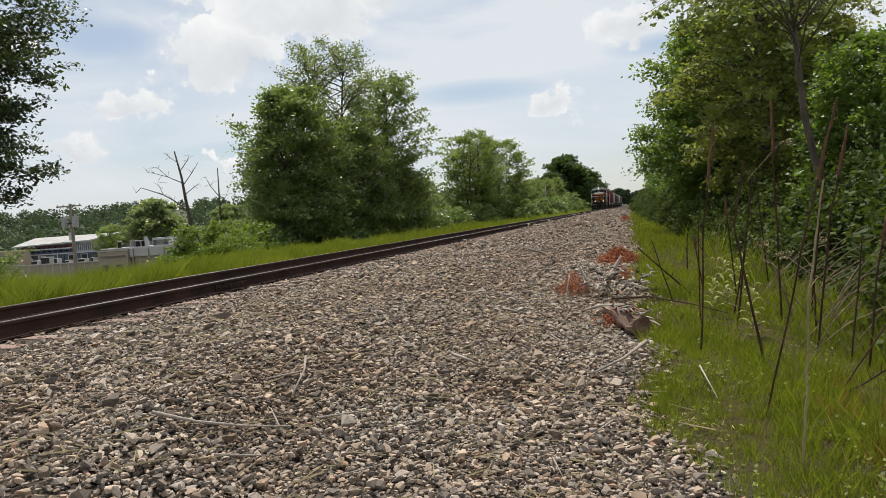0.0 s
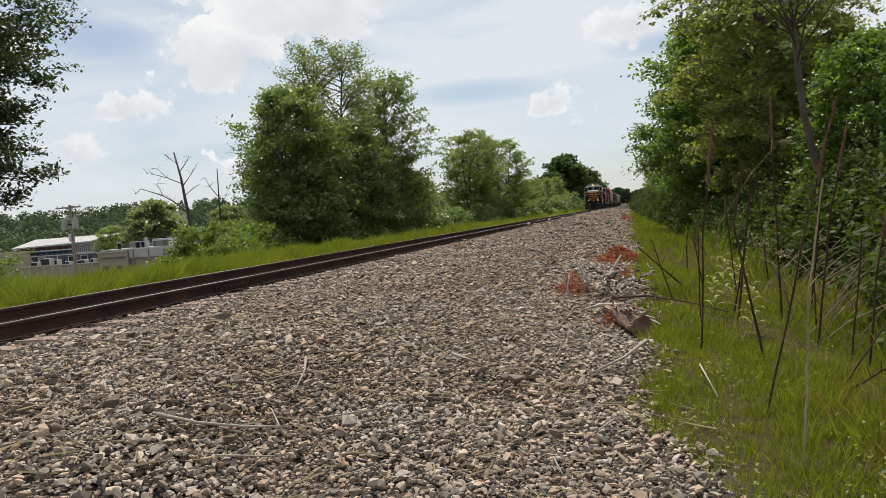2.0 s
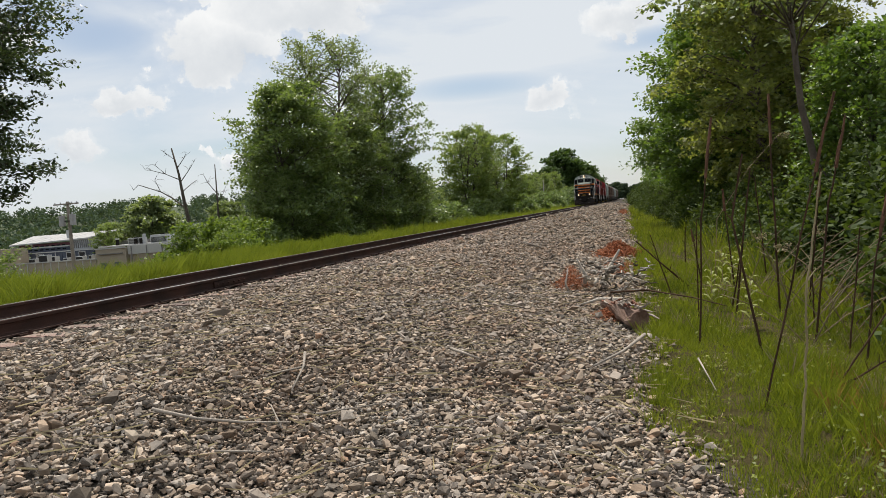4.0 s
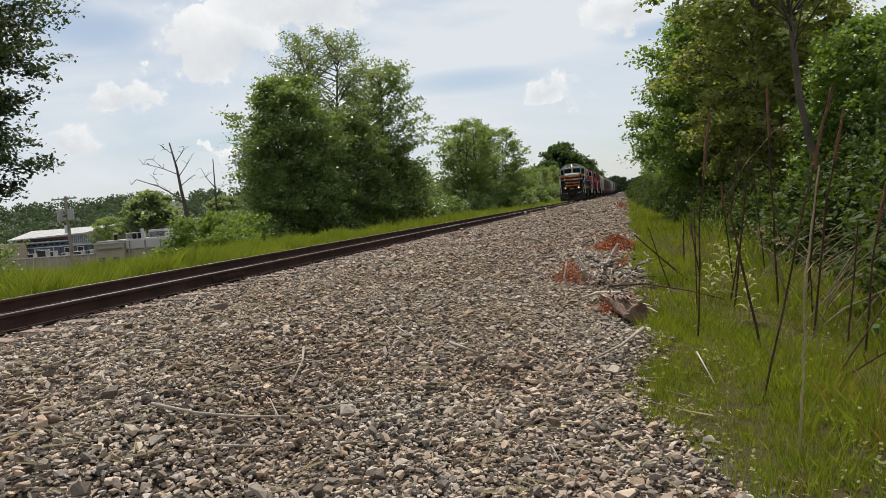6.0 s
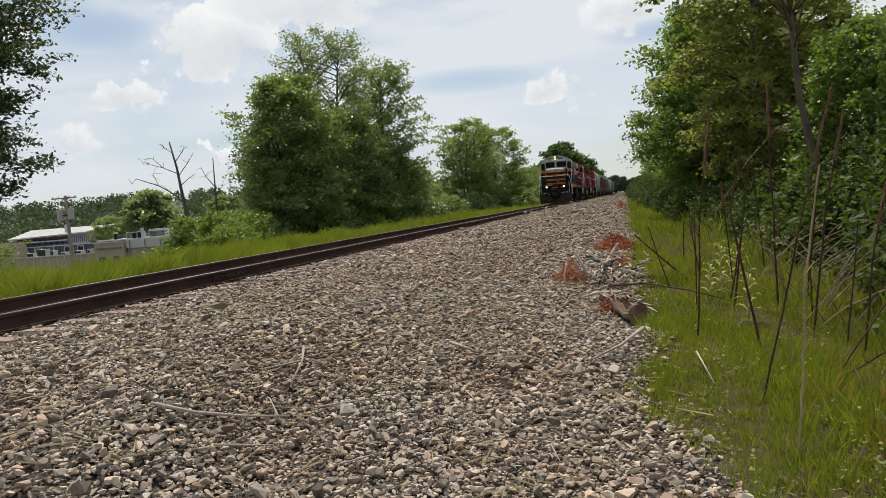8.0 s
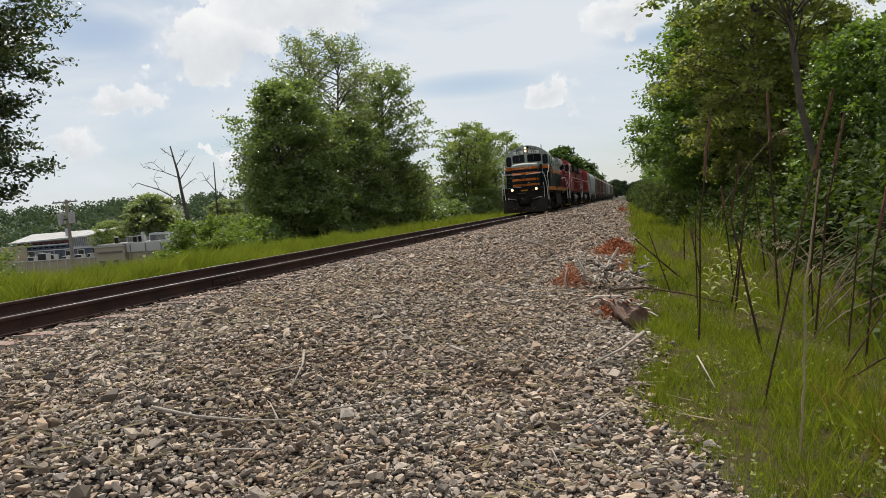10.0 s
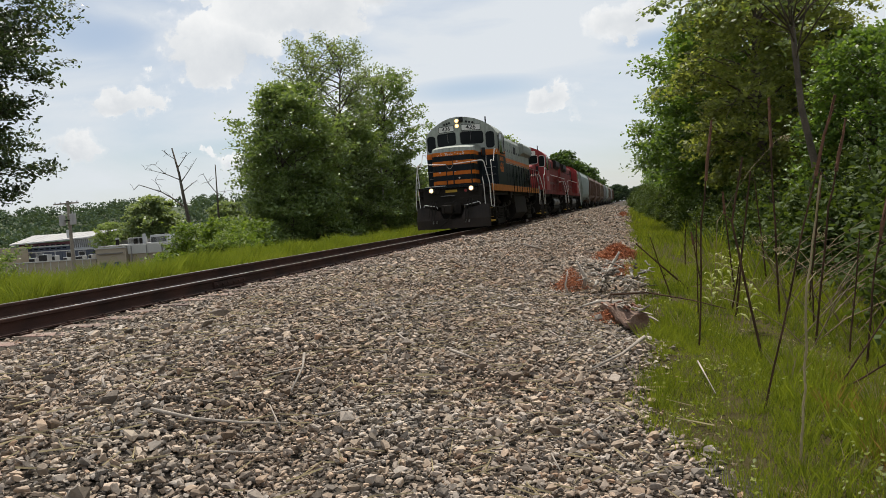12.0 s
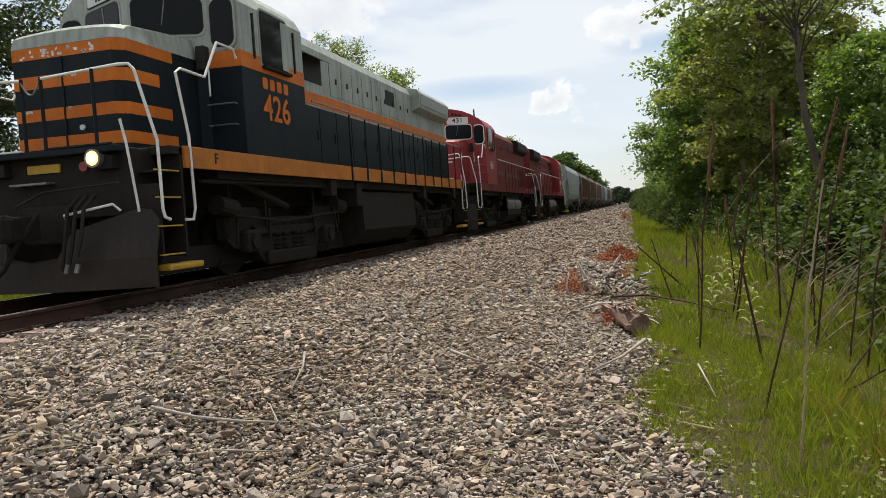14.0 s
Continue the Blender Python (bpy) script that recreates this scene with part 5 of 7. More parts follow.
        text_part("side_number", number, ORANGE if lead else RAIL_WHITE, cab, number_m, 0.56 if lead else 0.42, "large painted road number", 1.05)
        if lead:
            for k in range(4):
                m = facing(s * 1.522, 3.25 + (-0.34 + 0.225 * k) * (1 if s > 0 else -1), 2.88, (s, 0, 0))
                part("lettering_bar", plate_on(bmesh.new(), rounded(0.15, 0.17, 0.03), m, 0.005), ORANGE, cab, "orange lettering drawn as a bar")
            text_part("end_letter", "F", SEAM, t, facing(s * 1.538, 1.38, 1.64, (s, 0, 0)), 0.2, "black letter on the sill")
        for z in (2.2, 2.5):
            part("grab_iron", tube(bmesh.new(), [(s * 1.0, 2.2, z), (s * 1.0, 2.13, z), (s * 1.42, 2.14, z), (s * 1.42, 2.22, z)], 0.012, 0.012, 5), STEEL, cab, "steel grab iron")
        part("door_post", boxed(*sorted((s * 0.9, s * 1.04)), 2.06, 2.22, 3.0, 3.34, bevel=0.02), SEAM, cab)
        part("grab_post", cyl(bmesh.new(), (s * 1.06, 2.12, 2.62), (s * 1.06, 2.12, 3.0), 0.014, 6), RAIL_WHITE, cab, "white upright grab bar")
    if lead:
        headlight(cab, 0.0, 1.72, 4.50, 0.085, 0.42, GREY)
        headlight(cab, 0.0, 1.72, 4.29, 0.085, 0.42, GREY)
        for s in (-1, 1):
            headlight(t, s * 0.81, -0.05, 1.63, 0.088, 0.62, STEEL)
            part("lamp_bracket", boxed(s * 0.77 - 0.05, s * 0.77 + 0.25, 0.0, 0.14, 1.5, 1.66, bevel=0.01), UNDER, t)
    else:
        part("headlight", cyl(bmesh.new(), (0, 1.72, 4.4), (0, 1.9, 4.4), 0.13, 16), SEAM, cab, "unlit headlight")
    # horn and roof gear
    part("horn", cyl(bmesh.new(), (0.95, 3.1, 4.3), (0.95, 3.1, 4.74), 0.03, 10), SEAM, cab, "black whistle antenna on the roof")
    part("bell_box", boxed(0.1, 0.24, 1.7, 1.86, 4.46, 4.64, bevel=0.01), SEAM, cab)
    # long hood
    y0, y1 = CAB_BACK, 16.1
    outline = [(-0.96, 1.766), (0.96, 1.766), (0.96, 4.08), (0.86, 4.27), (0.6, 4.38), (-0.6, 4.38), (-0.86, 4.27), (-0.96, 4.08)]
    hood = part("hood", prism(bmesh.new(), outline, y0, y1), high, t, "long engine hood")
    for s in (-1, 1):
        lo, hi = sorted((s * 0.96, s * 1.0))
        if lead:
            part("hood_stripe", boxed(*sorted((s * 0.96, s * 0.972)), y0 + 0.02, y1, 2.99, 3.22), ORANGE, hood, "orange stripe along the hood")
        for k in range(14):
            ya = y0 + 0.05 + k * 0.84
            if ya + 0.8 > 13.6 and k < 14 and ya > 13.0:
                continue
            d = part("engine_door", boxed(lo, hi, ya, ya + 0.815, 1.80, 2.94, bevel=0.012), low, hood)
            part("door_latch", boxed(*sorted((s * 1.0, s * 1.018)), ya + 0.7, ya + 0.76, 2.3, 2.5), STEEL if not lead else BLACK, d)
        lou = part("louvre_panel", boxed(lo, hi, 13.65, 16.06, 1.80, 2.94, bevel=0.01), low, hood)
        for k in range(13):
            z = 1.98 + 0.068 * k
            bm = boxed(*sorted((s * 1.0, s * 1.03)), 13.8, 15.95, z, z + 0.02)
            part("slat", bm, SEAM if k % 2 else low, lou)
        # upper doors and seams
        for k in range(9):
            ya = 6.75 + k * 0.62
            part("upper_panel", boxed(*sorted((s * 0.955, s * 0.968)), ya, ya + 0.585, 3.28, 3.92, bevel=0.005), high, hood)
            part("panel_gap", boxed(*sorted((s * 0.955, s * 0.963)), ya - 0.022, ya - 0.012, 3.26, 3.98), SEAM, hood)
            part("panel_latch", boxed(*sorted((s * 0.968, s * 0.985)), ya + 0.26, ya + 0.32, 3.55, 3.66), SEAM, hood)
        part("air_intake", boxed(*sorted((s * 0.95, s * 0.975)), 5.0, 6.3, 3.42, 3.92), SEAM, hood, "dark intake opening")
        bm = prism(bmesh.new(), [(s * 0.96, 3.98), (s * 1.22, 3.84), (s * 1.22, 3.81), (s * 0.96, 3.93)], 4.95, 6.35)
        part("intake_hood", bm, high, hood)
        part("dark_vent", boxed(*sorted((s * 0.955, s * 0.972)), 10.2, 10.9, 3.55, 3.92), SEAM, hood)
        part("side_box", boxed(*sorted((s * 0.96, s * 1.06)), 4.4, 5.0, 3.05, 3.2), SEAM, hood)
        # radiator wing
        bm = prism(bmesh.new(), [(s * 0.95, 3.62), (s * 1.18, 3.74), (s * 1.21, 4.14), (s * 1.14, 4.24), (s * 0.85, 4.3)], 12.45, 15.75)
        wing = part("radiator_wing", bm, high if lead else UNDER, hood, "overhanging radiator housing")
        part("radiator_screen", boxed(*sorted((s * 1.19, s * 1.208)), 12.6, 15.6, 3.84, 4.08), SEAM if not lead else GREY_SEAM, wing)
    part("exhaust_stack", boxed(-0.25, 0.25, 8.6, 9.3, 4.36, 4.56, bevel=0.03), UNDER, hood)
    part("roof_fan", cyl(bmesh.new(), (0, 14.0, 4.37), (0, 14.0, 4.47), 0.62, 24), UNDER, hood)
    part("roof_hatch", boxed(-0.5, 0.5, 10.0, 12.0, 4.37, 4.44, bevel=0.02), UNDER, hood)
    for k in range(3):
        part("roof_ridge", boxed(-0.62, 0.62, 5.2 + 1.2 * k, 5.26 + 1.2 * k, 4.37, 4.41), high, hood)
    part("rear_door", boxed(-0.35, 0.35, 16.1, 16.13, 1.8, 3.6), high, hood)
    # tank, reservoirs, trucks
    tank = [(-1.38, 1.3), (-1.42, 0.5), (-1.15, 0.2), (1.15, 0.2), (1.42, 0.5), (1.38, 1.3)]
    part("fuel_tank", prism(bmesh.new(), tank, 7.0, 10.7), UNDER, t, "grimy fuel tank")
    if lead:
        part("battery_box", boxed(0.7, 1.44, 6.62, 6.95, 1.0, 1.48, bevel=0.02), UNDER, t)
    else:
        for s in (-1, 1):
            for ya in (7.0, 8.9):
                part("air_reservoir", cyl(bmesh.new(), (s * 1.2, ya, 0.95), (s * 1.2, ya + 1.75, 0.95), 0.3, 18), TANK, t, "dusty grey air reservoir")
    part("brake_rigging", boxed(-0.9, 0.9, 0.6, 16.0, 0.16, 0.5, bevel=0.03), UNDER, t)
    for s in (-1, 1):
        part("sill_pipe", tube(bmesh.new(), [(s * 1.38, 1.2, 1.36), (s * 1.38, 8, 1.38), (s * 1.38, 15.8, 1.36)], 0.03, 0.03, 6), UNDER, t)
        part("cable_duct", boxed(*sorted((s * 1.2, s * 1.4)), 1.6, 15.6, 1.4, 1.5), UNDER, t)
    for ya in (5.2, 11.3, 14.6):
        part("frame_bracket", boxed(1.3, 1.5, ya, ya + 0.25, 1.2, 1.5), UNDER, t)
    loco_truck(t, 4.15, roll)
    loco_truck(t, 13.35, roll)
    front_end(t, RAIL_WHITE, 1, 0.0, lead)
    front_end(t, RAIL_WHITE, -1, 16.45, False)
    return t


def hopper(label, paint, ribs):
    t = thing("hopper_car", label, "freight car", "cars of the train")
    side = [(-1.38, 1.35), (-1.56, 1.75), (-1.6, 2.7), (-1.55, 3.7), (-1.3, 4.2), (-0.9, 4.42), (0.9, 4.42), (1.3, 4.2), (1.55, 3.7), (1.6, 2.7), (1.56, 1.75), (1.38, 1.35)]
    bm = bmesh.new()
    rings = []
    for y, f in ((0.7, 0.0), (2.2, 1.0), (13.5, 1.0), (15.0, 0.0)):
        rings.append([bm.verts.new((x, y, z if f else max(z, 2.9))) for x, z in side])
    n = len(side)
    for a, b in zip(rings, rings[1:]):
        for k in range(n):
            bm.faces.new((a[k], a[(k + 1) % n], b[(k + 1) % n], b[k]))
    bm.faces.new(rings[0][::-1]), bm.faces.new(rings[-1])
    bmesh.ops.remove_doubles(bm, verts=bm.verts[:], dist=0.001)
    body = part("body", bm, paint, t, "rounded hopper body")
    if ribs:
        for s in (-1, 1):
            for k in range(10):
                y = 2.6 + 1.18 * k
                part("rib", prism(bmesh.new(), [(s * 1.56, 1.6), (s * 1.66, 1.75), (s * 1.67, 3.6), (s * 1.55, 3.75)], y, y + 0.09), paint, body)
    for k in range(3):
        y = 3.1 + 3.6 * k
        bm = bmesh.new()
        lo = [bm.verts.new((sx * 0.5, y + 1.1 + sy * 0.35, 0.55)) for sx, sy in ((-1, -1), (1, -1), (1, 1), (-1, 1))]
        hi = [bm.verts.new((sx * 1.38, y + 1.1 + sy * 1.6, 1.5)) for sx, sy in ((-1, -1), (1, -1), (1, 1), (-1, 1))]
        for q in range(4):
            bm.faces.new((lo[q], lo[(q + 1) % 4], hi[(q + 1) % 4], hi[q]))
        bm.faces.new(lo[::-1]), bm.faces.new(hi)
        part("chute", bm, paint, t)
    part("roof_walk", boxed(-0.35, 0.35, 0.6, 15.1, 4.5, 4.54), STEEL, t)
    for k in range(5):
        part("roof_hatch", boxed(-0.3, 0.3, 2.4 + 2.4 * k, 3.6 + 2.4 * k, 4.4, 4.52, bevel=0.03), paint, t)
    part("centre_sill", boxed(-0.35, 0.35, -0.2, 15.9, 0.85, 1.2), UNDER, t)
    for ya in (0.15, 14.4):
        part("end_platform", boxed(-1.45, 1.45, ya, ya + 1.15, 1.14, 1.26), paint, t)
    for s in (-1, 1):
        for ya in (0.25, 15.35):
            bm = bmesh.new()
            for dy in (0, 0.4):
                cyl(bm, (s * 1.45, ya + dy, 0.5), (s * 1.45, ya + dy, 4.2), 0.02, 5)
            for k in range(8):
                cyl(bm, (s * 1.45, ya, 0.6 + 0.45 * k), (s * 1.45, ya + 0.4, 0.6 + 0.45 * k), 0.014, 5)
            part("ladder", bm, paint, t, "side ladder")
        part("end_post", tube(bmesh.new(), [(s * 1.35, 0.3, 1.2), (s * 1.35, 0.7, 3.2), (s * 1.3, 1.1, 4.1)], 0.05, 0.05, 5), paint, t)
        part("end_post", tube(bmesh.new(), [(s * 1.35, 15.4, 1.2), (s * 1.35, 15.0, 3.2), (s * 1.3, 14.6, 4.1)], 0.05, 0.05, 5), paint, t)
    for yc in (2.2, 13.5):
        for s in (-1, 1):
            out = [(-1.15, 0.62), (-0.5, 0.72), (0.5, 0.72), (1.15, 0.62), (1.15, 0.36), (0.5, 0.24), (-0.5, 0.24), (-1.15, 0.36)]
            part("truck_frame", prism_x(bmesh.new(), [(yc + a, b) for a, b in out], s * 0.92, s * 1.04), UNDER, t)
        for dy in (-0.88, 0.88):
            bm = bmesh.new()
            for s in (-1, 1):
                tube(bm, [(s * 0.68, yc + dy, 0.46), (s * 0.82, yc + dy, 0.46)], 0.46, 0.45, 20)
            cyl(bm, (-0.8, yc + dy, 0.46), (0.8, yc + dy, 0.46), 0.08, 8)
            part("wheelset", bm, UNDER, t)
    return t


def build_train():
    out = []
    out.append((locomotive("black, orange and grey diesel locomotive with lit headlights", "lead", "426", True), 0.0, 0))
    out.append((locomotive("weathered red diesel locomotive coupled second in the train", "red", "431", True), 17.9, 0))
    out.append((locomotive("faded red diesel locomotive running long hood first", "red", "430", False), 35.9 + 16.5, 180))
    cars = [("grey-green covered hopper car with smooth sides", HOPPER_GREY, False), ("oxide brown covered hopper car with side ribs", HOPPER_BROWN, True), ("tan covered hopper car with dusty sides", HOPPER_TAN, True),
            ("dark grey covered hopper car", HOPPER_DARK, False)]
    made = [hopper(*c) for c in cars]
    order = [0, 1, 1, 2, 3, 0, 2, 3, 1]
    seen = set()
    for k, c in enumerate(order):
        car = made[c] if c not in seen else copy_thing(made[c], Matrix.Identity(4))
        seen.add(c)
        out.append((car, 53.8 + 16.4 * k, 0))
    return out


TRAIN = build_train()
# ---- the valley beyond the bank ----
WALL_BEIGE = mat("beige_wall_cladding", (0.34, 0.29, 0.215), 0.8, scale=0.3, fine=6, var=0.12, bump=0.1, depth=0.02)
WALL_WHITE = mat("off_white_cladding", (0.42, 0.42, 0.39), 0.8, scale=0.3, fine=6, var=0.1, bump=0.1, depth=0.02)
WALL_NAVY = mat("navy_cladding", (0.05, 0.065, 0.10), 0.6, scale=0.3, fine=6, var=0.2, bump=0.1, depth=0.02)
WALL_MAROON = mat("maroon_cladding", (0.13, 0.035, 0.04), 0.7, scale=0.3, fine=6, var=0.2, bump=0.1, depth=0.02)
ROOF_PALE = mat("pale_metal_roof", (0.4, 0.39, 0.38), 0.6, scale=0.4, fine=8, var=0.1, bump=0.1, depth=0.02)
UNIT_GREY = mat("grey_roof_unit", (0.42, 0.43, 0.43), 0.6, scale=1, fine=8, var=0.15, bump=0.05)
POLE_WOOD = mat("grey_pole_wood", (0.30, 0.26, 0.21), 0.9, scale=2, fine=20, var=0.3, bump=0.3, depth=0.01)


def window_row(parent, x0, x1, y, z0, z1, n, material):
    step = (x1 - x0) / n
    for k in range(n):
        w = part("window", boxed(x0 + step * k + step * 0.12, x0 + step * (k + 1) - step * 0.12, y - 0.06, y, z0, z1), material, parent)
        part("pane", boxed(x0 + step * k + step * 0.18, x0 + step * (k + 1) - step * 0.18, y - 0.075, y - 0.06, z0 + 0.1, z1 - 0.1), GLASS, w)


def warehouse():
    t = thing("warehouse", "long low warehouse with a pale metal roof and navy loading bays", "building")
    wall = part("wall", boxed(-106.6, -92.0, 107.0, 113.0, -5.6, 0.45), WALL_MAROON, t, "maroon upper wall")
    bm = bmesh.new()
    lo = [bm.verts.new(p) for p in ((-108.2, 106.4, 0.35), (-91.4, 106.4, 0.75), (-91.0, 114, 1.75), (-110, 114, 1.75))]
    hi = [bm.verts.new((v.co.x, v.co.y, v.co.z + 0.22)) for v in lo]
    bm.faces.new(lo[::-1]), bm.faces.new(hi)
    for k in range(4):
        bm.faces.new((lo[k], lo[(k + 1) % 4], hi[(k + 1) % 4], hi[k]))
    roof = part("roof", bm, ROOF_PALE, t, "pale low-pitched metal roof")
    for k in range(9):
        x = -107.6 + 1.9 * k
        part("roof_seam", tube(bmesh.new(), [(x, 106.4, 0.56 + 0.024 * (x + 108)), (x - 0.2, 113.9, 1.96)], 0.02, 0.02, 4), ROOF_PALE, roof)
    part("roof_vent", boxed(-97.6, -97.0, 108.5, 109.2, 0.9, 2.5), UNIT_GREY, roof)
    # two stepped navy fronts with pale edges
    up = part("bay_wall", boxed(-104.6, -93.2, 104.0, 107.0, -5.6, -0.2), WALL_NAVY, t, "navy upper bay front")
    part("canopy_edge", boxed(-104.7, -93.1, 103.8, 104.0, -0.3, -0.08), WALL_WHITE, up, "white canopy edge")
    low = part("bay_wall", boxed(-102.6, -86.6, 102.0, 104.0, -5.6, -1.0), WALL_NAVY, t, "navy lower bay front")
    part("canopy_edge", boxed(-102.7, -86.5, 101.8, 102.0, -1.12, -0.96), UNIT_GREY, low, "pale canopy edge")
    for k in range(12):
        x = -102.2 + 1.3 * k
        part("bay_rib", boxed(x, x + 0.12, 101.9, 102.0, -2.5, -1.15), WALL_NAVY if k % 3 else UNIT_GREY, low)
    window_row(wall, -105.6, -96.4, 107.0, -0.25, 0.2, 8, WALL_MAROON)
    window_row(up, -104.2, -93.6, 104.0, -0.8, -0.4, 9, WALL_NAVY)
    for x in (-100.8, -97.9, -92.0, -89.5):
        d = part("dock_door", boxed(x, x + 1.1, 101.88, 101.99, -2.6, -1.4), SEAM, low, "dark loading door")
        part("door_frame", boxed(x - 0.12, x + 1.22, 101.9, 101.985, -2.6, -1.28), UNIT_GREY, d)
    # the lower annexe and the block at its end
    ann = part("annexe_wall", boxed(-98.8, -82.9, 98.0, 101.7, -5.6, -2.62), WALL_BEIGE, t, "beige lower wall")
    part("coping", boxed(-98.9, -82.8, 97.85, 98.1, -2.66, -2.5), WALL_WHITE, ann, "pale coping")
    for k in range(10):
        x = -98.0 + 1.55 * k
        part("pilaster", boxed(x, x + 0.14, 97.9, 98.0, -5.6, -2.7), WALL_WHITE, ann)
    for x, w, h in ((-97.2, 1.3, 0.7), (-95.2, 1.8, 1.2), (-92.6, 0.7, 0.9), (-90.4, 0.9, 0.5), (-88.0, 1.5, 0.6), (-85.4, 0.6, 0.7)):
        u = part("roof_unit", boxed(x, x + w, 99.2, 100.2, -2.62, -2.62 + h, bevel=0.05), UNIT_GREY, ann, "grey roof unit")
        part("vent_grille", boxed(x + 0.1, x + w - 0.1, 99.16, 99.2, -2.5, -2.72 + h), SEAM, u)
    part("end_block", boxed(-106.0, -98.9, 97.6, 101.0, -5.6, 0.0), WALL_BEIGE, t, "beige end block")
    return t


def container():
    t = thing("metal_shed", "grey corrugated metal shed behind the loading bays", "shed")
    part("body", boxed(-92.9, -88.9, 104.2, 107.0, -5.6, 0.62), UNIT_GREY, t)
    for k in range(10):
        part("rib", boxed(-92.8 + 0.4 * k, -92.65 + 0.4 * k, 104.1, 104.2, -0.7, 0.55), TANK, t)
    part("roof", boxed(-93.0, -88.8, 104.0, 107.1, 0.62, 0.74, bevel=0.03), TANK, t)


def flat_building():
    t = thing("flat_roofed_building", "beige flat-roofed building with pale parapet and roof units", "building")
    block = part("wall", boxed(-83.0, -77.4, 98.0, 106.0, -5.6, -1.1), WALL_BEIGE, t, "beige wall")
    part("coping", boxed(-83.1, -77.3, 97.86, 98.1, -1.16, -0.96), WALL_WHITE, block)
    for x in (-82.2, -79.6):
        part("door", boxed(x, x + 1.2, 97.93, 98.0, -4.9, -3.3), WALL_NAVY, block)
    part("shelf", boxed(-82.4, -77.9, 97.7, 98.0, -2.0, -1.85), TANK, block, "dark ledge")
    wing = part("wall", boxed(-77.2, -62.0, 98.6, 106.0, -5.6, -2.2), WALL_BEIGE, t, "beige wall")
    part("parapet", boxed(-77.25, -62.0, 98.3, 98.6, -2.2, -0.85), WALL_WHITE, t, "off-white parapet")
    for k in range(5):
        part("downpipe", boxed(-76.6 + 2.8 * k, -76.45 + 2.8 * k, 98.2, 98.3, -4.5, -0.9), TANK, wing)
    part("roof", boxed(-83.0, -62.0, 98.7, 106.0, -0.9, -0.7), ROOF_PALE, t)
    part("dark_parapet", boxed(-86.0, -62.0, 105.9, 106.3, -0.9, -0.05), TANK, t, "dark rear parapet")
    for x, w, h, m in ((-78.4, 2.2, 1.0, WALL_WHITE), (-74.2, 3.1, 1.25, UNIT_GREY), (-66.0, 2.4, 1.0, UNIT_GREY)):
        u = part("roof_unit", boxed(x, x + w, 100, 102, -0.7, -0.7 + h, bevel=0.06), m, t, "rooftop air unit")
        part("fan_guard", cyl(bmesh.new(), (x + w / 2, 101, -0.7 + h), (x + w / 2, 101, -0.55 + h), 0.5, 14), UNDER, u)
        for k in range(5):
            part("slat", boxed(x + 0.2, x + w - 0.2, 99.95, 100.0, -0.55 + k * 0.16, -0.47 + k * 0.16), SEAM, u)
    for x, m, top in ((-80.0, UNDER, 0.2), (-80.0, WALL_WHITE, 0.45), (-76.6, UNDER, 0.1), (-75.6, UNDER, 0.2), (-75.5, WALL_WHITE, 0.3), (-75.0, UNIT_GREY, 0.85), (-71.0, WALL_WHITE, 0.3)):
        part("vent_pipe", cyl(bmesh.new(), (x, 99.6, -0.7 if m is UNDER or m is UNIT_GREY else 0.2), (x, 99.6, top), 0.26 if m is not WALL_WHITE else 0.32, 12), m, t, "roof vent pipe")
    return t


def utility_pole():
    x, y = -49.0, 55.0
    g = land(x, y)
    t = thing("utility_pole", "grey wooden utility pole with crossarm and pale transformers", "utility pole")
    pole = part("pole", tube(bmesh.new(), [(x, y, g - 0.3), (x, y, 0), (x - 0.02, y, 4.2)], 0.19, 0.13, 10), POLE_WOOD, t)
    part("crossarm", boxed(x - 1.45, x + 1.2, y - 0.14, y - 0.02, 3.92, 4.04), POLE_WOOD, t)
    for dx in (-1.3, -0.7, 0.5, 1.05):
        part("insulator", cyl(bmesh.new(), (x + dx, y - 0.08, 4.04), (x + dx, y - 0.08, 4.16), 0.05, 8), UNIT_GREY, t)
    for dx, dz in ((-0.55, 0.02), (0.6, 0.08)):
        can = part("transformer", cyl(bmesh.new(), (x + dx, y - 0.25, 1.98 + dz), (x + dx, y - 0.25, 2.95 + dz), 0.27, 18), ROOF_PALE, t, "pale grey transformer can")
        part("bushing", cyl(bmesh.new(), (x + dx, y - 0.25, 2.95 + dz), (x + dx, y - 0.25, 3.15 + dz), 0.06, 8), UNIT_GREY, can)
        part("bracket", boxed(x + min(dx, 0), x + max(dx, 0), y - 0.28, y - 0.2, 2.4, 2.48), UNDER, t)
    return t


warehouse()
container()
flat_building()
utility_pole()


def hill_top(a):
    """Height of the far ridge, 520 m off, by its bearing."""
    return 17.5 + 1.6 * noise.noise((a * 0.12, 2, 0))


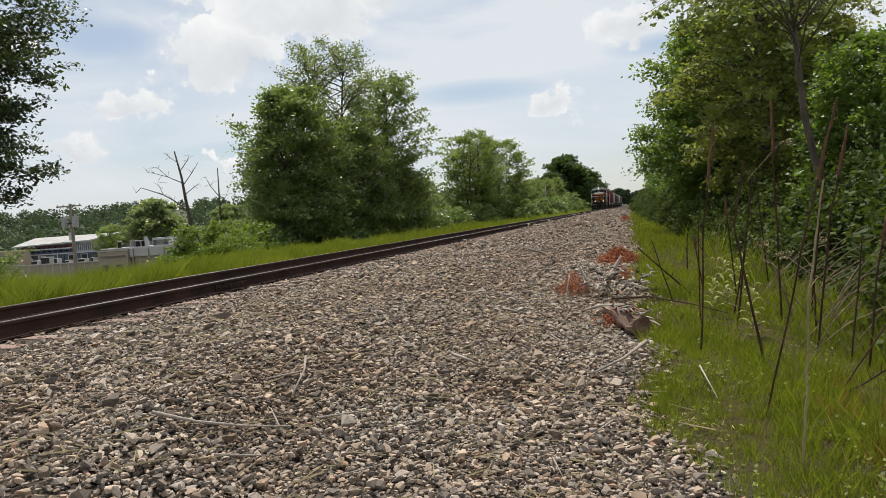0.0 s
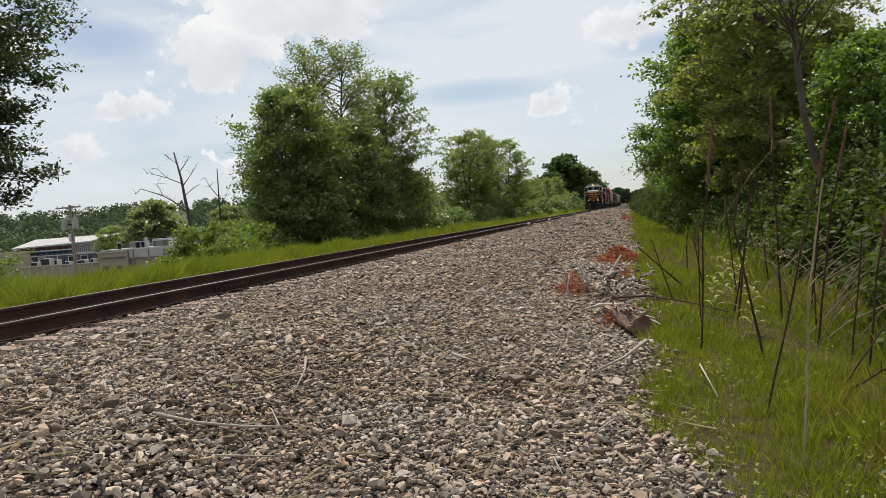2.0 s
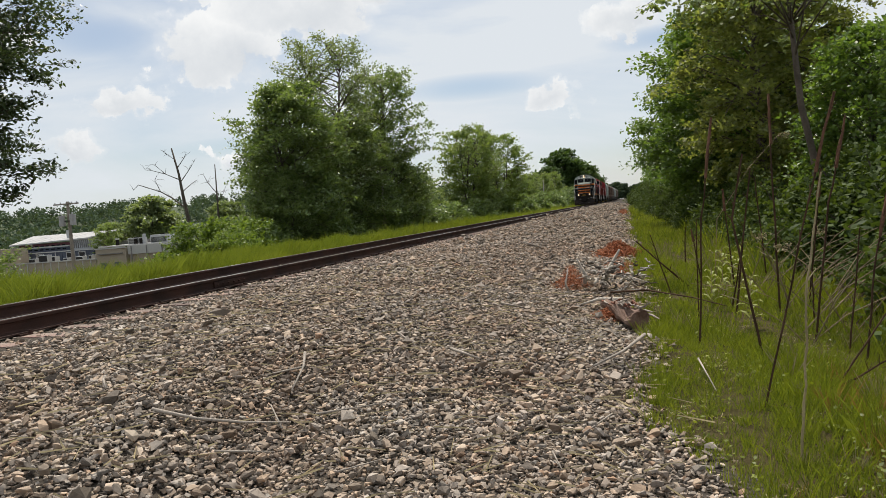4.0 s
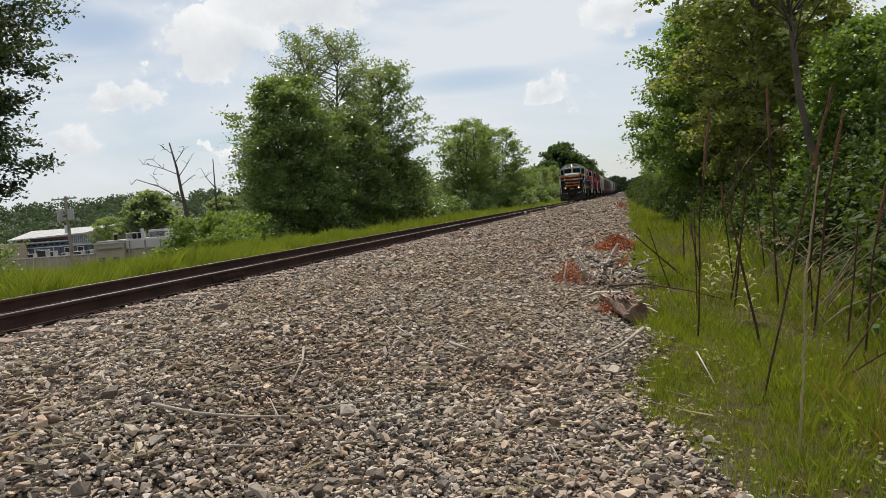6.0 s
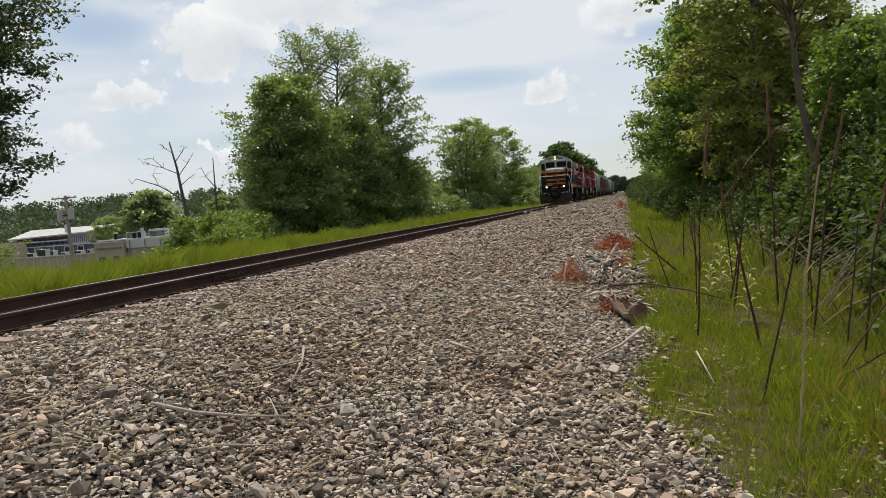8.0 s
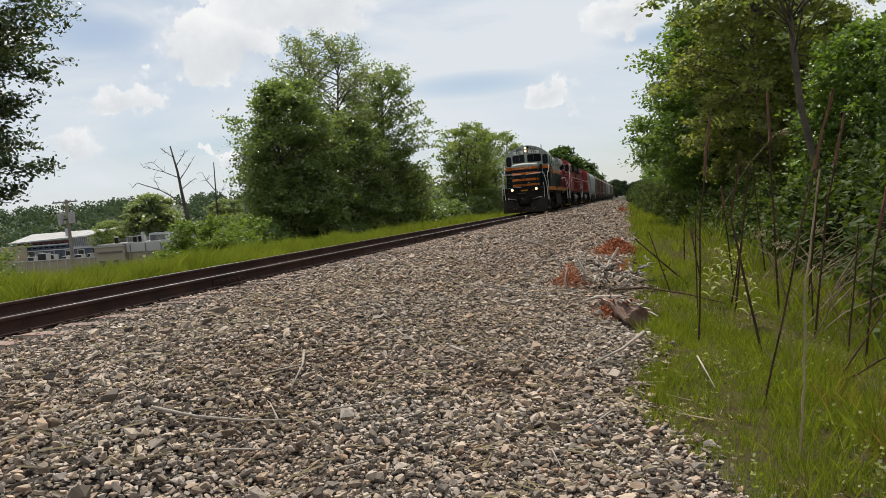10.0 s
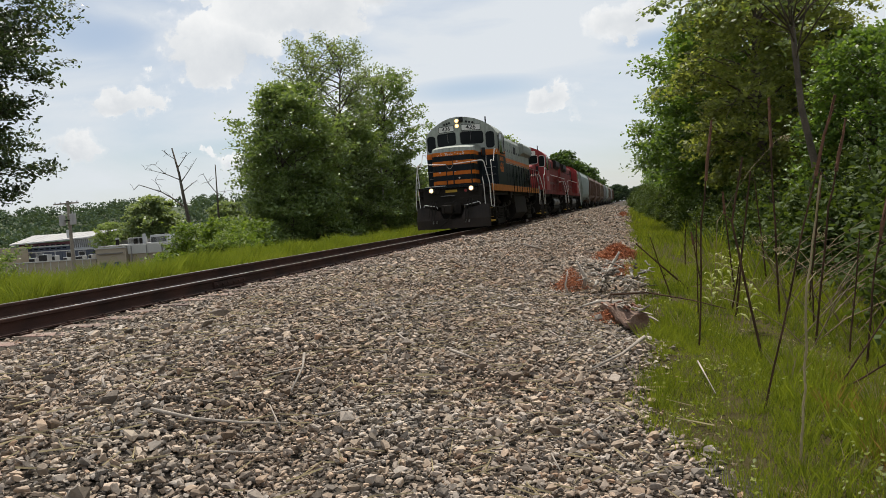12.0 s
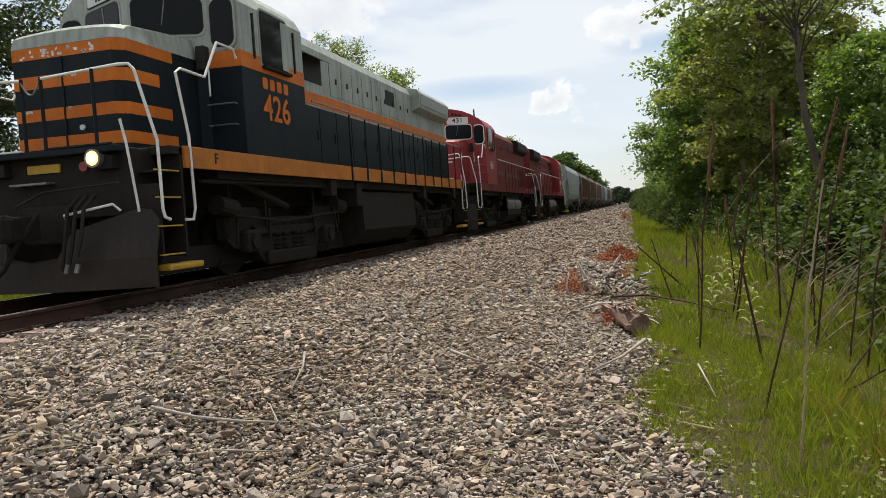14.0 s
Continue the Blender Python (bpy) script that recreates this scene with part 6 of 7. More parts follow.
def hills():
    vs, fs = [], []
    bear = [-100 + 2.5 * k for k in range(37)]
    for a in bear:
        s, c = math.sin(radians(a)), math.cos(radians(a))
        for d, f in ((230, 0), (320, 0.25), (430, 0.7), (520, 1.0), (700, 0.9)):
            vs.append((s * d, c * d, -7.5 + (hill_top(a) + 7.5) * f))
    for i in range(len(bear) - 1):
        for j in range(4):
            fs.append((i * 5 + j, i * 5 + j + 1, i * 5 + j + 6, i * 5 + j + 5))
    me = mesh_of("far_hills", vs, fs, mat("hill_turf", (0.07, 0.09, 0.04), 0.95, scale=0.02, fine=0.3, var=0.4, bump=0.0), True)
    tagged(new("far_hills", me), "low wooded hills across the valley", "hills", kind="structure")
    g = np.random.default_rng(61)
    cs, sz = [], []
    for k in range(900):
        a, f = g.uniform(-72, -14), g.random()
        d = 240 + 290 * f
        z = float(np.interp(d, [230, 320, 430, 520, 700], [0, 0.25, 0.7, 1, 0.9])) * (hill_top(a) + 7.5) - 7.5
        tall, wide = g.uniform(5, 9), g.uniform(3, 5)
        n = 80
        w = g.normal(size=(n, 3))
        w /= np.linalg.norm(w, axis=1)[:, None]
        w *= g.uniform(0.5, 1.0, (n, 1)) * np.array([wide, wide, tall / 2])
        cs.append(w + np.array([math.sin(radians(a)) * d, math.cos(radians(a)) * d, z + tall / 2])), sz.append(np.full(n, 1.05) * g.uniform(0.7, 1.3, n))
    cs, sz = np.concatenate(cs), np.concatenate(sz)
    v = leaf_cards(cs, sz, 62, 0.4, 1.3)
    # the hill woods wear the same leaf colour with haze mixed in
    tagged(new("far_woods", bulk("far_woods", v, np.arange(len(v)), 4, LEAF_HAZED)), "distant green woods covering the hills", "woods", kind="stuff")


hills()


# ---- dead trees beside the clump ----
def dead_tree(label, trunk, branches, r0, material):
    t = thing("dead_tree", label, "tree")
    part("trunk", tube(bmesh.new(), trunk, r0, r0 * 0.3, 8), material, t, smooth=True)
    rr = random.Random(len(branches))
    for pts, r in branches:
        for k in range(5):
            p = Vector(pts[rr.randrange(1, len(pts))])
            q = p + Vector((rr.uniform(-0.35, 0.35), rr.uniform(-0.3, 0.3), rr.uniform(-0.1, 0.3)))
            part("twig", tube(bmesh.new(), [p, p.lerp(q, 0.5) + Vector((0, 0, 0.04)), q], 0.009, 0.004, 4), material, t)
        part("branch", tube(bmesh.new(), pts, r * 0.8, r * 0.25, 6), material, t)
    return t


dead_tree("bare dead tree with grey broken branches", [(-17.95, 27, -2.6), (-18.08, 27, 1.2), (-18.24, 27, 2.28), (-18.34, 27, 3.15), (-18.58, 27, 4.26)], [
    ([(-18.15, 27, 1.7), (-18.8, 27, 2.2), (-19.29, 27, 2.48), (-20.43, 27.1, 2.87), (-20.7, 27.1, 2.67)], 0.045), ([(-18.3, 27, 2.9), (-18.92, 26.9, 3.2), (-19.3, 26.8, 3.6)], 0.03), ([(-18.92, 26.9, 3.2), (-19.5, 26.8, 3.4), (-19.8, 26.8, 3.45)], 0.02),
    ([(-18.4, 27, 3.4), (-18.1, 27.1, 3.8), (-17.95, 27.1, 4.04)], 0.026), ([(-18.3, 27, 2.8), (-17.9, 27.1, 3.3), (-17.64, 27.1, 3.6)], 0.028), ([(-18.25, 27, 2.4), (-17.85, 27.1, 2.7), (-17.6, 27.1, 2.83)], 0.024),
    ([(-18.5, 27, 3.8), (-18.8, 27, 4.0), (-19.0, 27, 4.15)], 0.018), ([(-19.29, 27, 2.48), (-19.5, 27.1, 2.8), (-19.6, 27.1, 3.0)], 0.018)], 0.1, BARK)
dead_tree("thin bare dead stem among the scrub", [(-18.5, 30, -2.4), (-18.5, 30, 1.4), (-18.45, 30, 3.7)], [([(-18.5, 30, 2.4), (-18.9, 30, 2.9), (-19.1, 30, 3.3)], 0.03), ([(-18.5, 30, 1.9), (-18.1, 30, 2.4)], 0.03)], 0.07, BARK)
dead_tree("pale barkless dead trunk standing before the willows", [(-12.95, 37.2, -0.7), (-12.95, 37.3, 1.5), (-13.0, 37.4, 4.4)], [([(-12.97, 37.3, 3.2), (-13.25, 37.3, 3.6)], 0.03), ([(-12.95, 37.3, 2.2), (-12.75, 37.3, 2.6)], 0.025)], 0.10, BARK_PALE)
dead_tree("pale thin dead trunk far along the verge", [(-13.9, 120, -0.8), (-13.9, 120, 2.0), (-13.8, 120, 4.8)], [([(-13.9, 120, 3.0), (-13.4, 120, 3.8)], 0.05)], 0.12, BARK_PALE)


def relay_box():
    """A small rusty trackside cabinet on a post."""
    rust = mat("rusty_cabinet_paint", (0.2, 0.085, 0.045), 0.8, scale=3, fine=30, var=0.3, bump=0.2, depth=0.004)
    x, y = -12.0, 74.0
    z = land(x, y)
    t = thing("trackside_cabinet", "small rust-brown metal cabinet beside the far verge", "cabinet")
    part("post", cyl(bmesh.new(), (x, y, z - 0.1), (x, y, z + 0.45), 0.06, 8), UNDER, t)
    part("body", boxed(x - 0.3, x + 0.3, y - 0.22, y + 0.22, z + 0.4, z + 1.15, bevel=0.03), rust, t)
    part("door", boxed(x - 0.25, x + 0.25, y - 0.24, y - 0.22, z + 0.45, z + 1.1), rust, t)
    part("lid", boxed(x - 0.34, x + 0.34, y - 0.27, y + 0.26, z + 1.15, z + 1.2, bevel=0.01), rust, t)


relay_box()
# ---- near verge: stalks, debris, sticks ----
def dry_stalk(pts, r, label, material=STALK, head=0.0, seed=0):
    """A dead weed stalk with stubs of side twigs and, on tall ones, a thick seed spike."""
    rr = random.Random(seed)
    base = Vector(pts[0])
    t = thing("dry_stalk", label, "dead plant", "dead stalks on the verge")
    way = [Vector((base.x, base.y, land(base.x, base.y) - 0.03))] + [Vector(p) for p in pts[1:]]
    fine = []
    for a, b in zip(way, way[1:]):
        for k in range(5):
            fine.append(a.lerp(b, k / 5) + Vector((rr.uniform(-1, 1), rr.uniform(-1, 1), 0)) * 0.006)
    fine.append(way[-1])
    r *= 0.72
    part("stem", tube(bmesh.new(), fine, r, r * 0.6, 7), material, t)
    for k in range(4):
        p = fine[rr.randrange(2, len(fine) - 1)]
        part("twig", tube(bmesh.new(), [p, p + Vector((rr.uniform(-0.07, 0.07), rr.uniform(-0.05, 0.05), rr.uniform(0.02, 0.1)))], r * 0.45, r * 0.2, 5), material, t)
    if head:
        n = max(2, int(len(fine) * (1 - head)))
        bm = bmesh.new()
        tube(bm, fine[n:], r * 1.5, r * 0.9, 8)
        for v in bm.verts:
            v.co += Vector((rr.uniform(-1, 1), rr.uniform(-1, 1), rr.uniform(-1, 1))) * r * 0.6
        part("seed_spike", bm, mat_spike, t, "rough brown seed spike")
    return t


mat_spike = mat("brown_seed_spike", (0.16, 0.075, 0.04), 0.9, scale=20, fine=120, var=0.5, bump=0.8, depth=0.006)
TALL, SHORT = "tall dead brown weed stalk standing in the grass", "short broken dead weed stalk in the grass"
for k, (pts, r, head, material) in enumerate([
        ([(0.52, 6.95, 0), (0.6, 6.95, 0.5), (0.73, 6.95, 1.39)], 0.013, 0.3, STALK),
        ([(0.97, 6.38, 0), (0.79, 6.4, 0.49), (0.89, 6.38, 1.02)], 0.016, 0, STALK),
        ([(0.73, 4.88, 0), (1.06, 4.9, 0.68), (1.22, 4.9, 1.28)], 0.0095, 0.45, STALK),
        ([(0.74, 3.92, 0), (0.78, 3.92, -0.27), (0.82, 3.94, 0.25), (0.91, 3.96, 0.79)], 0.010, 0, STRAW),
        ([(1.52, 8.75, 0), (1.52, 8.75, 1.07), (1.52, 8.75, 1.75)], 0.017, 0.4, STALK),
        ([(1.31, 5.62, 0), (1.67, 5.7, -0.24), (2.0, 5.75, 0.2)], 0.010, 0, STALK),
        ([(1.31, 5.62, 0), (1.66, 5.55, -0.5), (2.0, 5.5, -0.25)], 0.010, 0, STALK),
        ([(0.46, 10.33, 0), (0.21, 10.33, 0.21)], 0.014, 0, STALK),
        ([(0.81, 11.51, 0), (0.02, 11.51, 0.06)], 0.022, 0, STALK),
        ([(0.95, 11.46, 0), (0.83, 11.46, 0.19)], 0.016, 0.3, STALK),
        ([(1.58, 7.42, 0), (1.76, 7.42, 0.55), (1.93, 7.42, 1.33)], 0.015, 0.3, STALK),
        ([(1.07, 8.85, 0), (1.31, 8.85, 0.96)], 0.018, 0, STALK),
        ([(1.05, 9.06, 0), (1.24, 9.06, 0.22)], 0.014, 0, STALK),
        ([(1.75, 8.22, 0), (1.76, 8.22, -0.19)], 0.014, 0, STALK),
        ([(1.74, 6.44, 0), (1.83, 6.44, 0.03), (1.95, 6.44, 0.65)], 0.013, 0.3, STALK),
        ([(1.73, 6.88, 0), (1.86, 6.88, 0.33)], 0.012, 0, STALK),
        ([(0.62, 8.3, 0), (0.66, 8.3, 0.45)], 0.012, 0, STALK),
        ([(1.3, 10.6, 0), (1.2, 10.6, 0.75)], 0.017, 0.3, STALK),
        ([(2.0, 9.6, 0), (2.2, 9.6, 0.9)], 0.017, 0.2, STALK),
        ([(1.9, 11.8, 0), (1.8, 11.8, 0.9)], 0.018, 0, STALK),
        ([(0.9, 14.5, 0), (0.95, 14.5, 0.1)], 0.02, 0, STALK)]):
    dry_stalk(pts, r, TALL if pts[-1][2] > 0.4 else SHORT, material, head, 100 + k)


def reeds():
    """Bent pale grass stems with feathery drooping heads."""
    r = random.Random(71)
    for k in range(100):
        x, y = r.uniform(1.4, 2.9), r.uniform(6.5, 11.0)
        if k == 0:
            pts = [(1.16, 11.9, 0), (1.25, 11.9, 0.3), (1.75, 11.9, 1.05), (2.2, 11.9, 1.52)]
            pts = [Vector(p) for p in pts]
        else:
            reach, high = r.uniform(0.5, 1.6) * r.choice((1, 1, 1, -0.5)), r.uniform(0.3, 1.1)
            pts = [Vector((x + reach * f, y + 0.2 * r.uniform(-1, 1) * f, high * (1.7 * f - 0.75 * f * f))) for f in (0, 0.3, 0.6, 0.85, 1.0)]
            for p in pts:
                p.z += land(x, y)
        pts[0].z = land(pts[0].x, pts[0].y) - 0.02
        t = thing("dry_reed", "pale bent dry grass stem with a drooping head", "dead plant", "dry reeds on the verge")
        part("stem", tube(bmesh.new(), pts, 0.0065, 0.003, 5), STRAW_DULL, t)
        if k % 4 == 0:
            g = np.random.default_rng(200 + k)
            c = np.array(pts[-1]) + np.stack([g.uniform(-0.02, 0.14, 60), g.normal(0, 0.02, 60), g.normal(-0.02, 0.025, 60)], 1)
            v = leaf_cards(c, np.full(60, 0.012), 300 + k, 0.2, 4.0)
            tagged(part_mesh("plume", bulk("plume", v, np.arange(len(v)), 4, STRAW), t, "feathery dry plume"), kind="stuff")


reeds()


def pale_weed(x, y, high, seed):
    """A young mullein: whorls of long pale leaves up one stem."""
    r = random.Random(seed)
    t = thing("mullein", "pale yellow-green weed with long whorled leaves", "plant")
    z0 = land(x, y)
    part("stem", tube(bmesh.new(), [(x, y, z0 - 0.02), (x + 0.02, y, z0 + high)], 0.008, 0.004, 6), STRAW, t)
    for k in range(14):
        a, f = k * 2.4, 0.15 + 0.85 * k / 14
        d = Vector((math.cos(a), math.sin(a), 0))
        n = Vector((-d.y, d.x, 0))
        ln, w = 0.16 * (1.15 - f * 0.6), 0.022
        p = Vector((x + 0.02 * f, y, z0 + high * f))
        bm = bmesh.new()
        rows = []
        for q, ww, up in ((0, 0.3, 0), (0.35, 1, 0.35), (0.7, 0.8, 0.42), (1.0, 0.1, 0.25)):
            c = p + d * ln * q + Vector((0, 0, ln * up))
            rows.append((bm.verts.new(c - n * w * ww), bm.verts.new(c + Vector((0, 0, -0.004))), bm.verts.new(c + n * w * ww)))
        for u, v in zip(rows, rows[1:]):
            bm.faces.new((u[0], u[1], v[1], v[0])), bm.faces.new((u[1], u[2], v[2], v[1]))
        part("leaf", bm, LEAF_WEED, t)
    return t


LEAF_WEED = leaf_mat("pale_weed_leaf", (0.26, 0.29, 0.10), (0.36, 0.37, 0.15), 0.35)
for k, (x, y, h) in enumerate([(1.05, 9.85, 0.7), (1.10, 7.95, 0.55), (1.25, 10.6, 0.6), (0.85, 9.2, 0.5), (1.5, 11.5, 0.7)]):
    pale_weed(x, y, h, 400 + k)


def stick(pts, r, label, material=DEADWOOD, name="stick"):
    way = []
    for x, y, dz in pts:
        way.append((x, y, land(x, y) + 0.025 + r + dz))
    bm = tube(bmesh.new(), way, r, r * 0.55, 7)
    for v in bm.verts:
        v.co += Vector((noise.noise(v.co * 25), noise.noise(v.co * 25 + Vector((5, 0, 0))), 0)) * r * 0.35
    me = bpy.data.meshes.new(name)
    bmesh.ops.recalc_face_normals(bm, faces=bm.faces[:])
    bm.to_mesh(me)
    bm.free()
    me.materials.append(material)
    me.shade_smooth()
    return tagged(new(name, me), label, "stick", "sticks on the ballast")


BLEACHED = "bleached grey dead stick lying on the ballast"
for pts, r in (([(-2.62, 3.40, 0.01), (-2.40, 3.48, 0.0), (-2.20, 3.63, 0), (-2.02, 3.84, 0)], 0.011), ([(-2.46, 5.0, 0.05), (-2.37, 4.78, 0.02), (-2.23, 4.3, 0)], 0.011), ([(-2.37, 4.78, 0.02), (-2.48, 4.42, 0.0)], 0.009),
               ([(-1.62, 6.15, 0), (-1.32, 5.92, 0)], 0.016), ([(-2.03, 3.75, 0), (-2.21, 3.97, 0.01)], 0.007), ([(0.04, 6.91, 0.03), (-0.15, 6.4, 0), (-0.38, 5.94, 0)], 0.016), ([(-3.44, 4.03, 0.03), (-3.3, 3.85, 0.04), (-3.2, 3.75, 0.01)], 0.011),
               ([(-2.67, 17.99, 0.05), (-2.21, 18.22, 0)], 0.03), ([(0.42, 5.84, 0.05), (0.47, 5.11, 0.02)], 0.007), ([(-2.27, 6.64, 0), (-2.0, 6.28, 0)], 0.01), ([(-2.12, 3.2, 0), (-1.9, 3.41, 0)], 0.007), ([(-1.97, 4.08, 0), (-1.68, 4.4, 0)], 0.008),
               ([(-1.2, 4.9, 0), (-1.05, 4.6, 0)], 0.006), ([(-0.9, 7.5, 0), (-0.75, 7.1, 0.02)], 0.009), ([(-3.0, 7.2, 0), (-2.75, 7.35, 0)], 0.009), ([(-0.5, 3.9, 0), (-0.42, 3.6, 0)], 0.006), ([(-1.7, 9.2, 0), (-1.3, 9.0, 0)], 0.012), ([(-3.8, 5.6, 0), (-3.6, 5.4, 0)], 0.008),
               ([(-0.2, 4.6, 0), (-0.35, 4.2, 0)], 0.006), ([(-1.5, 3.3, 0), (-1.3, 3.5, 0)], 0.005)):
    stick(pts, r, BLEACHED)
# litter of twigs, too many to count
g = np.random.default_rng(81)
vs, fs = [], []
for k in range(1500):
    x, y = g.uniform(-4.8, 0.3), g.uniform(2.4, 13)
    a, ln, w = g.uniform(0, 6.28), g.uniform(0.05, 0.24), g.uniform(0.002, 0.0055)
    d, n = np.array([math.cos(a), math.sin(a), g.uniform(-0.1, 0.1)]) * ln / 2, np.array([-math.sin(a), math.cos(a), 0]) * w
    p = np.array([x, y, land(x, y) + 0.03])
    b = len(vs)
    vs += [tuple(q) for q in (p - d - n, p + d - n * 0.6, p + d + n * 0.6, p - d + n, p + np.array([0, 0, w * 1.6]) - d, p + np.array([0, 0, w * 1.2]) + d)]
    fs += [(b, b + 1, b + 5, b + 4), (b + 2, b + 3, b + 4, b + 5), (b, b + 3, b + 2, b + 1)]
tagged(new("twig_litter", mesh_of("twig_litter", vs, fs, STRAW)), "fine dry twigs and straw scattered on the ballast", "twigs", kind="stuff")


BLEACHED_WOOD = mat("bleached_root_wood", (0.46, 0.41, 0.35), 0.85, scale=9, fine=60, var=0.35, bump=0.5, depth=0.006)


def driftwood():
    """A heap of bleached roots and branches beside a split log."""
    r = random.Random(91)
    t = thing("brush_pile", "heap of bleached twisted roots and dead branches", "brush pile")
    cx, cy = -0.25, 10.9
    z = land(cx, cy)
    for k in range(85):
        a = r.uniform(0, 6.28)
        p = Vector((cx + r.gauss(0, 0.2), cy + r.gauss(0, 0.45), z + r.uniform(0.0, 0.42)))
        d = Vector((math.cos(a), math.sin(a), r.uniform(-0.3, 0.6))) * r.uniform(0.08, 0.26)
        pts = []
        for j in range(6):
            f = j / 5
            w = Vector((r.uniform(-1, 1), r.uniform(-1, 1), r.uniform(-0.6, 1))) * 0.045 * math.sin(math.pi * f)
            q = p + d * f + w
            q.z = max(q.z, z + 0.01)
            pts.append(q)
        part("branch", tube(bmesh.new(), pts, r.uniform(0.01, 0.026), 0.006, 6), BLEACHED_WOOD if k % 3 else BARK, t, smooth=True)
    for pts, rad in (([(-0.78, 11.2, 0.05), (-0.74, 11.1, 0.25), (-0.85, 11.0, 0.52)], 0.045), ([(-0.5, 11.0, 0.1), (-0.38, 11.0, 0.35), (-0.22, 10.9, 0.62)], 0.05), ([(-0.95, 10.6, 0), (-1.0, 10.6, 0.2), (-0.95, 10.6, 0.42)], 0.02), ([(-0.2, 9.9, 0.02), (-0.5, 9.6, 0.08), (-0.7, 9.5, 0.04)], 0.035)):
        part("root", tube(bmesh.new(), [(x, y, z + h) for x, y, h in pts], rad, rad * 0.3, 8), BLEACHED_WOOD, t, smooth=True)
    return t


driftwood()


def split_log():
    t = thing("split_log", "short weathered log with split grey bark and rotten end", "log")
    p, q = Vector((-0.40, 9.2, -0.55)), Vector((0.0, 7.8, -0.56))
    bm = tube(bmesh.new(), [p.lerp(q, k / 8) for k in range(9)], 0.06, 0.11, 16)
    for v in bm.verts:
        v.co += Vector((noise.noise(v.co * 7), noise.noise(v.co * 7 + Vector((9, 0, 0))), noise.noise(v.co * 6 + Vector((0, 9, 0))))) * 0.05
    part("trunk", bm, LOG_WOOD, t)
    r = random.Random(95)
    for k in range(26):
        f, a = r.random() * 0.95, r.uniform(0.3, 2.6)
        c = p.lerp(q, f)
        rad = 0.065 + 0.065 * f
        o = Vector((math.cos(a) * rad, 0, math.sin(a) * rad))
        w = (q - p).normalized()
        part("bark_strip", tube(bmesh.new(), [c + o, c + o * r.uniform(1.05, 1.6) + w * 0.15, c + o * r.uniform(1.0, 1.9) + w * r.uniform(0.2, 0.4)], 0.016, 0.006, 5), BARK_RED if k % 3 == 0 else DEADWOOD, t)
    part("side_branch", tube(bmesh.new(), [(-0.3, 8.4, -0.32), (0.1, 8.3, -0.3), (0.55, 8.0, -0.36), (0.85, 7.7, -0.42)], 0.012, 0.005, 6), STALK, t)
    return t


LOG_WOOD = mat("weathered_split_log", (0.2, 0.13, 0.095), 0.9, scale=9, fine=45, var=0.5, bump=0.9, depth=0.012, col2=(0.09, 0.045, 0.028))
BARK_RED = mat("red_brown_bark", (0.22, 0.09, 0.05), 0.9, scale=8, fine=50, var=0.4, bump=0.6, depth=0.008)
split_log()


def needle_heap(x, y, wide, long, high, seed, label):
    g = np.random.default_rng(seed)
    n = int(1400 * min(1.6, wide * long * 4 + 0.3))
    px, py = g.normal(0, wide * 0.45, n), g.normal(0, long * 0.45, n)
    h = high * np.exp(-(px / wide) ** 2 * 2 - (py / long) ** 2 * 2) * g.uniform(0, 1, n)
    c = np.stack([x + px, y + py, np.array([land(x + a, y + b) for a, b in zip(px, py)]) + 0.02 + h], 1)
    v = leaf_cards(c, np.full(n, 0.009 if y < 15 else 0.02), seed + 1, 0.2, 9.0)
    tagged(new("dead_needles", bulk("dead_needles", v, np.arange(len(v)), 4, NEEDLE)), label, "dead needles", kind="stuff")


RUSTY = "heap of rust-red dead conifer needles on the ballast"
needle_heap(-0.97, 11.26, 0.28, 0.5, 0.32, 501, RUSTY)
needle_heap(-0.40, 18.0, 0.5, 1.1, 0.34, 502, RUSTY)
needle_heap(-0.75, 62, 0.6, 6.0, 0.4, 503, RUSTY)
needle_heap(-0.3, 8.7, 0.22, 0.35, 0.12, 504, RUSTY)
needle_heap(-0.3, 14.5, 0.35, 1.4, 0.05, 505, RUSTY)

# straw and seed heads in the verge
blades("dry_grass", "dry yellow grass stems among the green verge", [(0.2, 3.2, 2.4, 9, 130, 0.2, 0.0034, verge), (0.4, 3.6, 9, 20, 50, 0.4, 0.006, verge)], 55, STRAW)
blades("dry_grass", "russet dead grass stems mixed into the verge", [(1.1, 2.7, 2.6, 6.2, 420, 0.19, 0.004, verge), (0.5, 1.2, 2.6, 3.6, 700, 0.1, 0.0035, verge)], 57, RUSSET)
blades("dry_grass", "tuft of yellowed grass growing through the ballast edge", [(0.05, 0.34, 2.95, 3.3, 2600, 0.1, 0.0035, None)], 58, RUSSET)
blades("tall_grass", "taller seeding grass at the edge of the woods", [(1.8, 3.8, 6, 12, 260, 0.45, 0.005, verge), (1.6, 4.0, 12, 30, 70, 0.55, 0.012, verge)], 56)


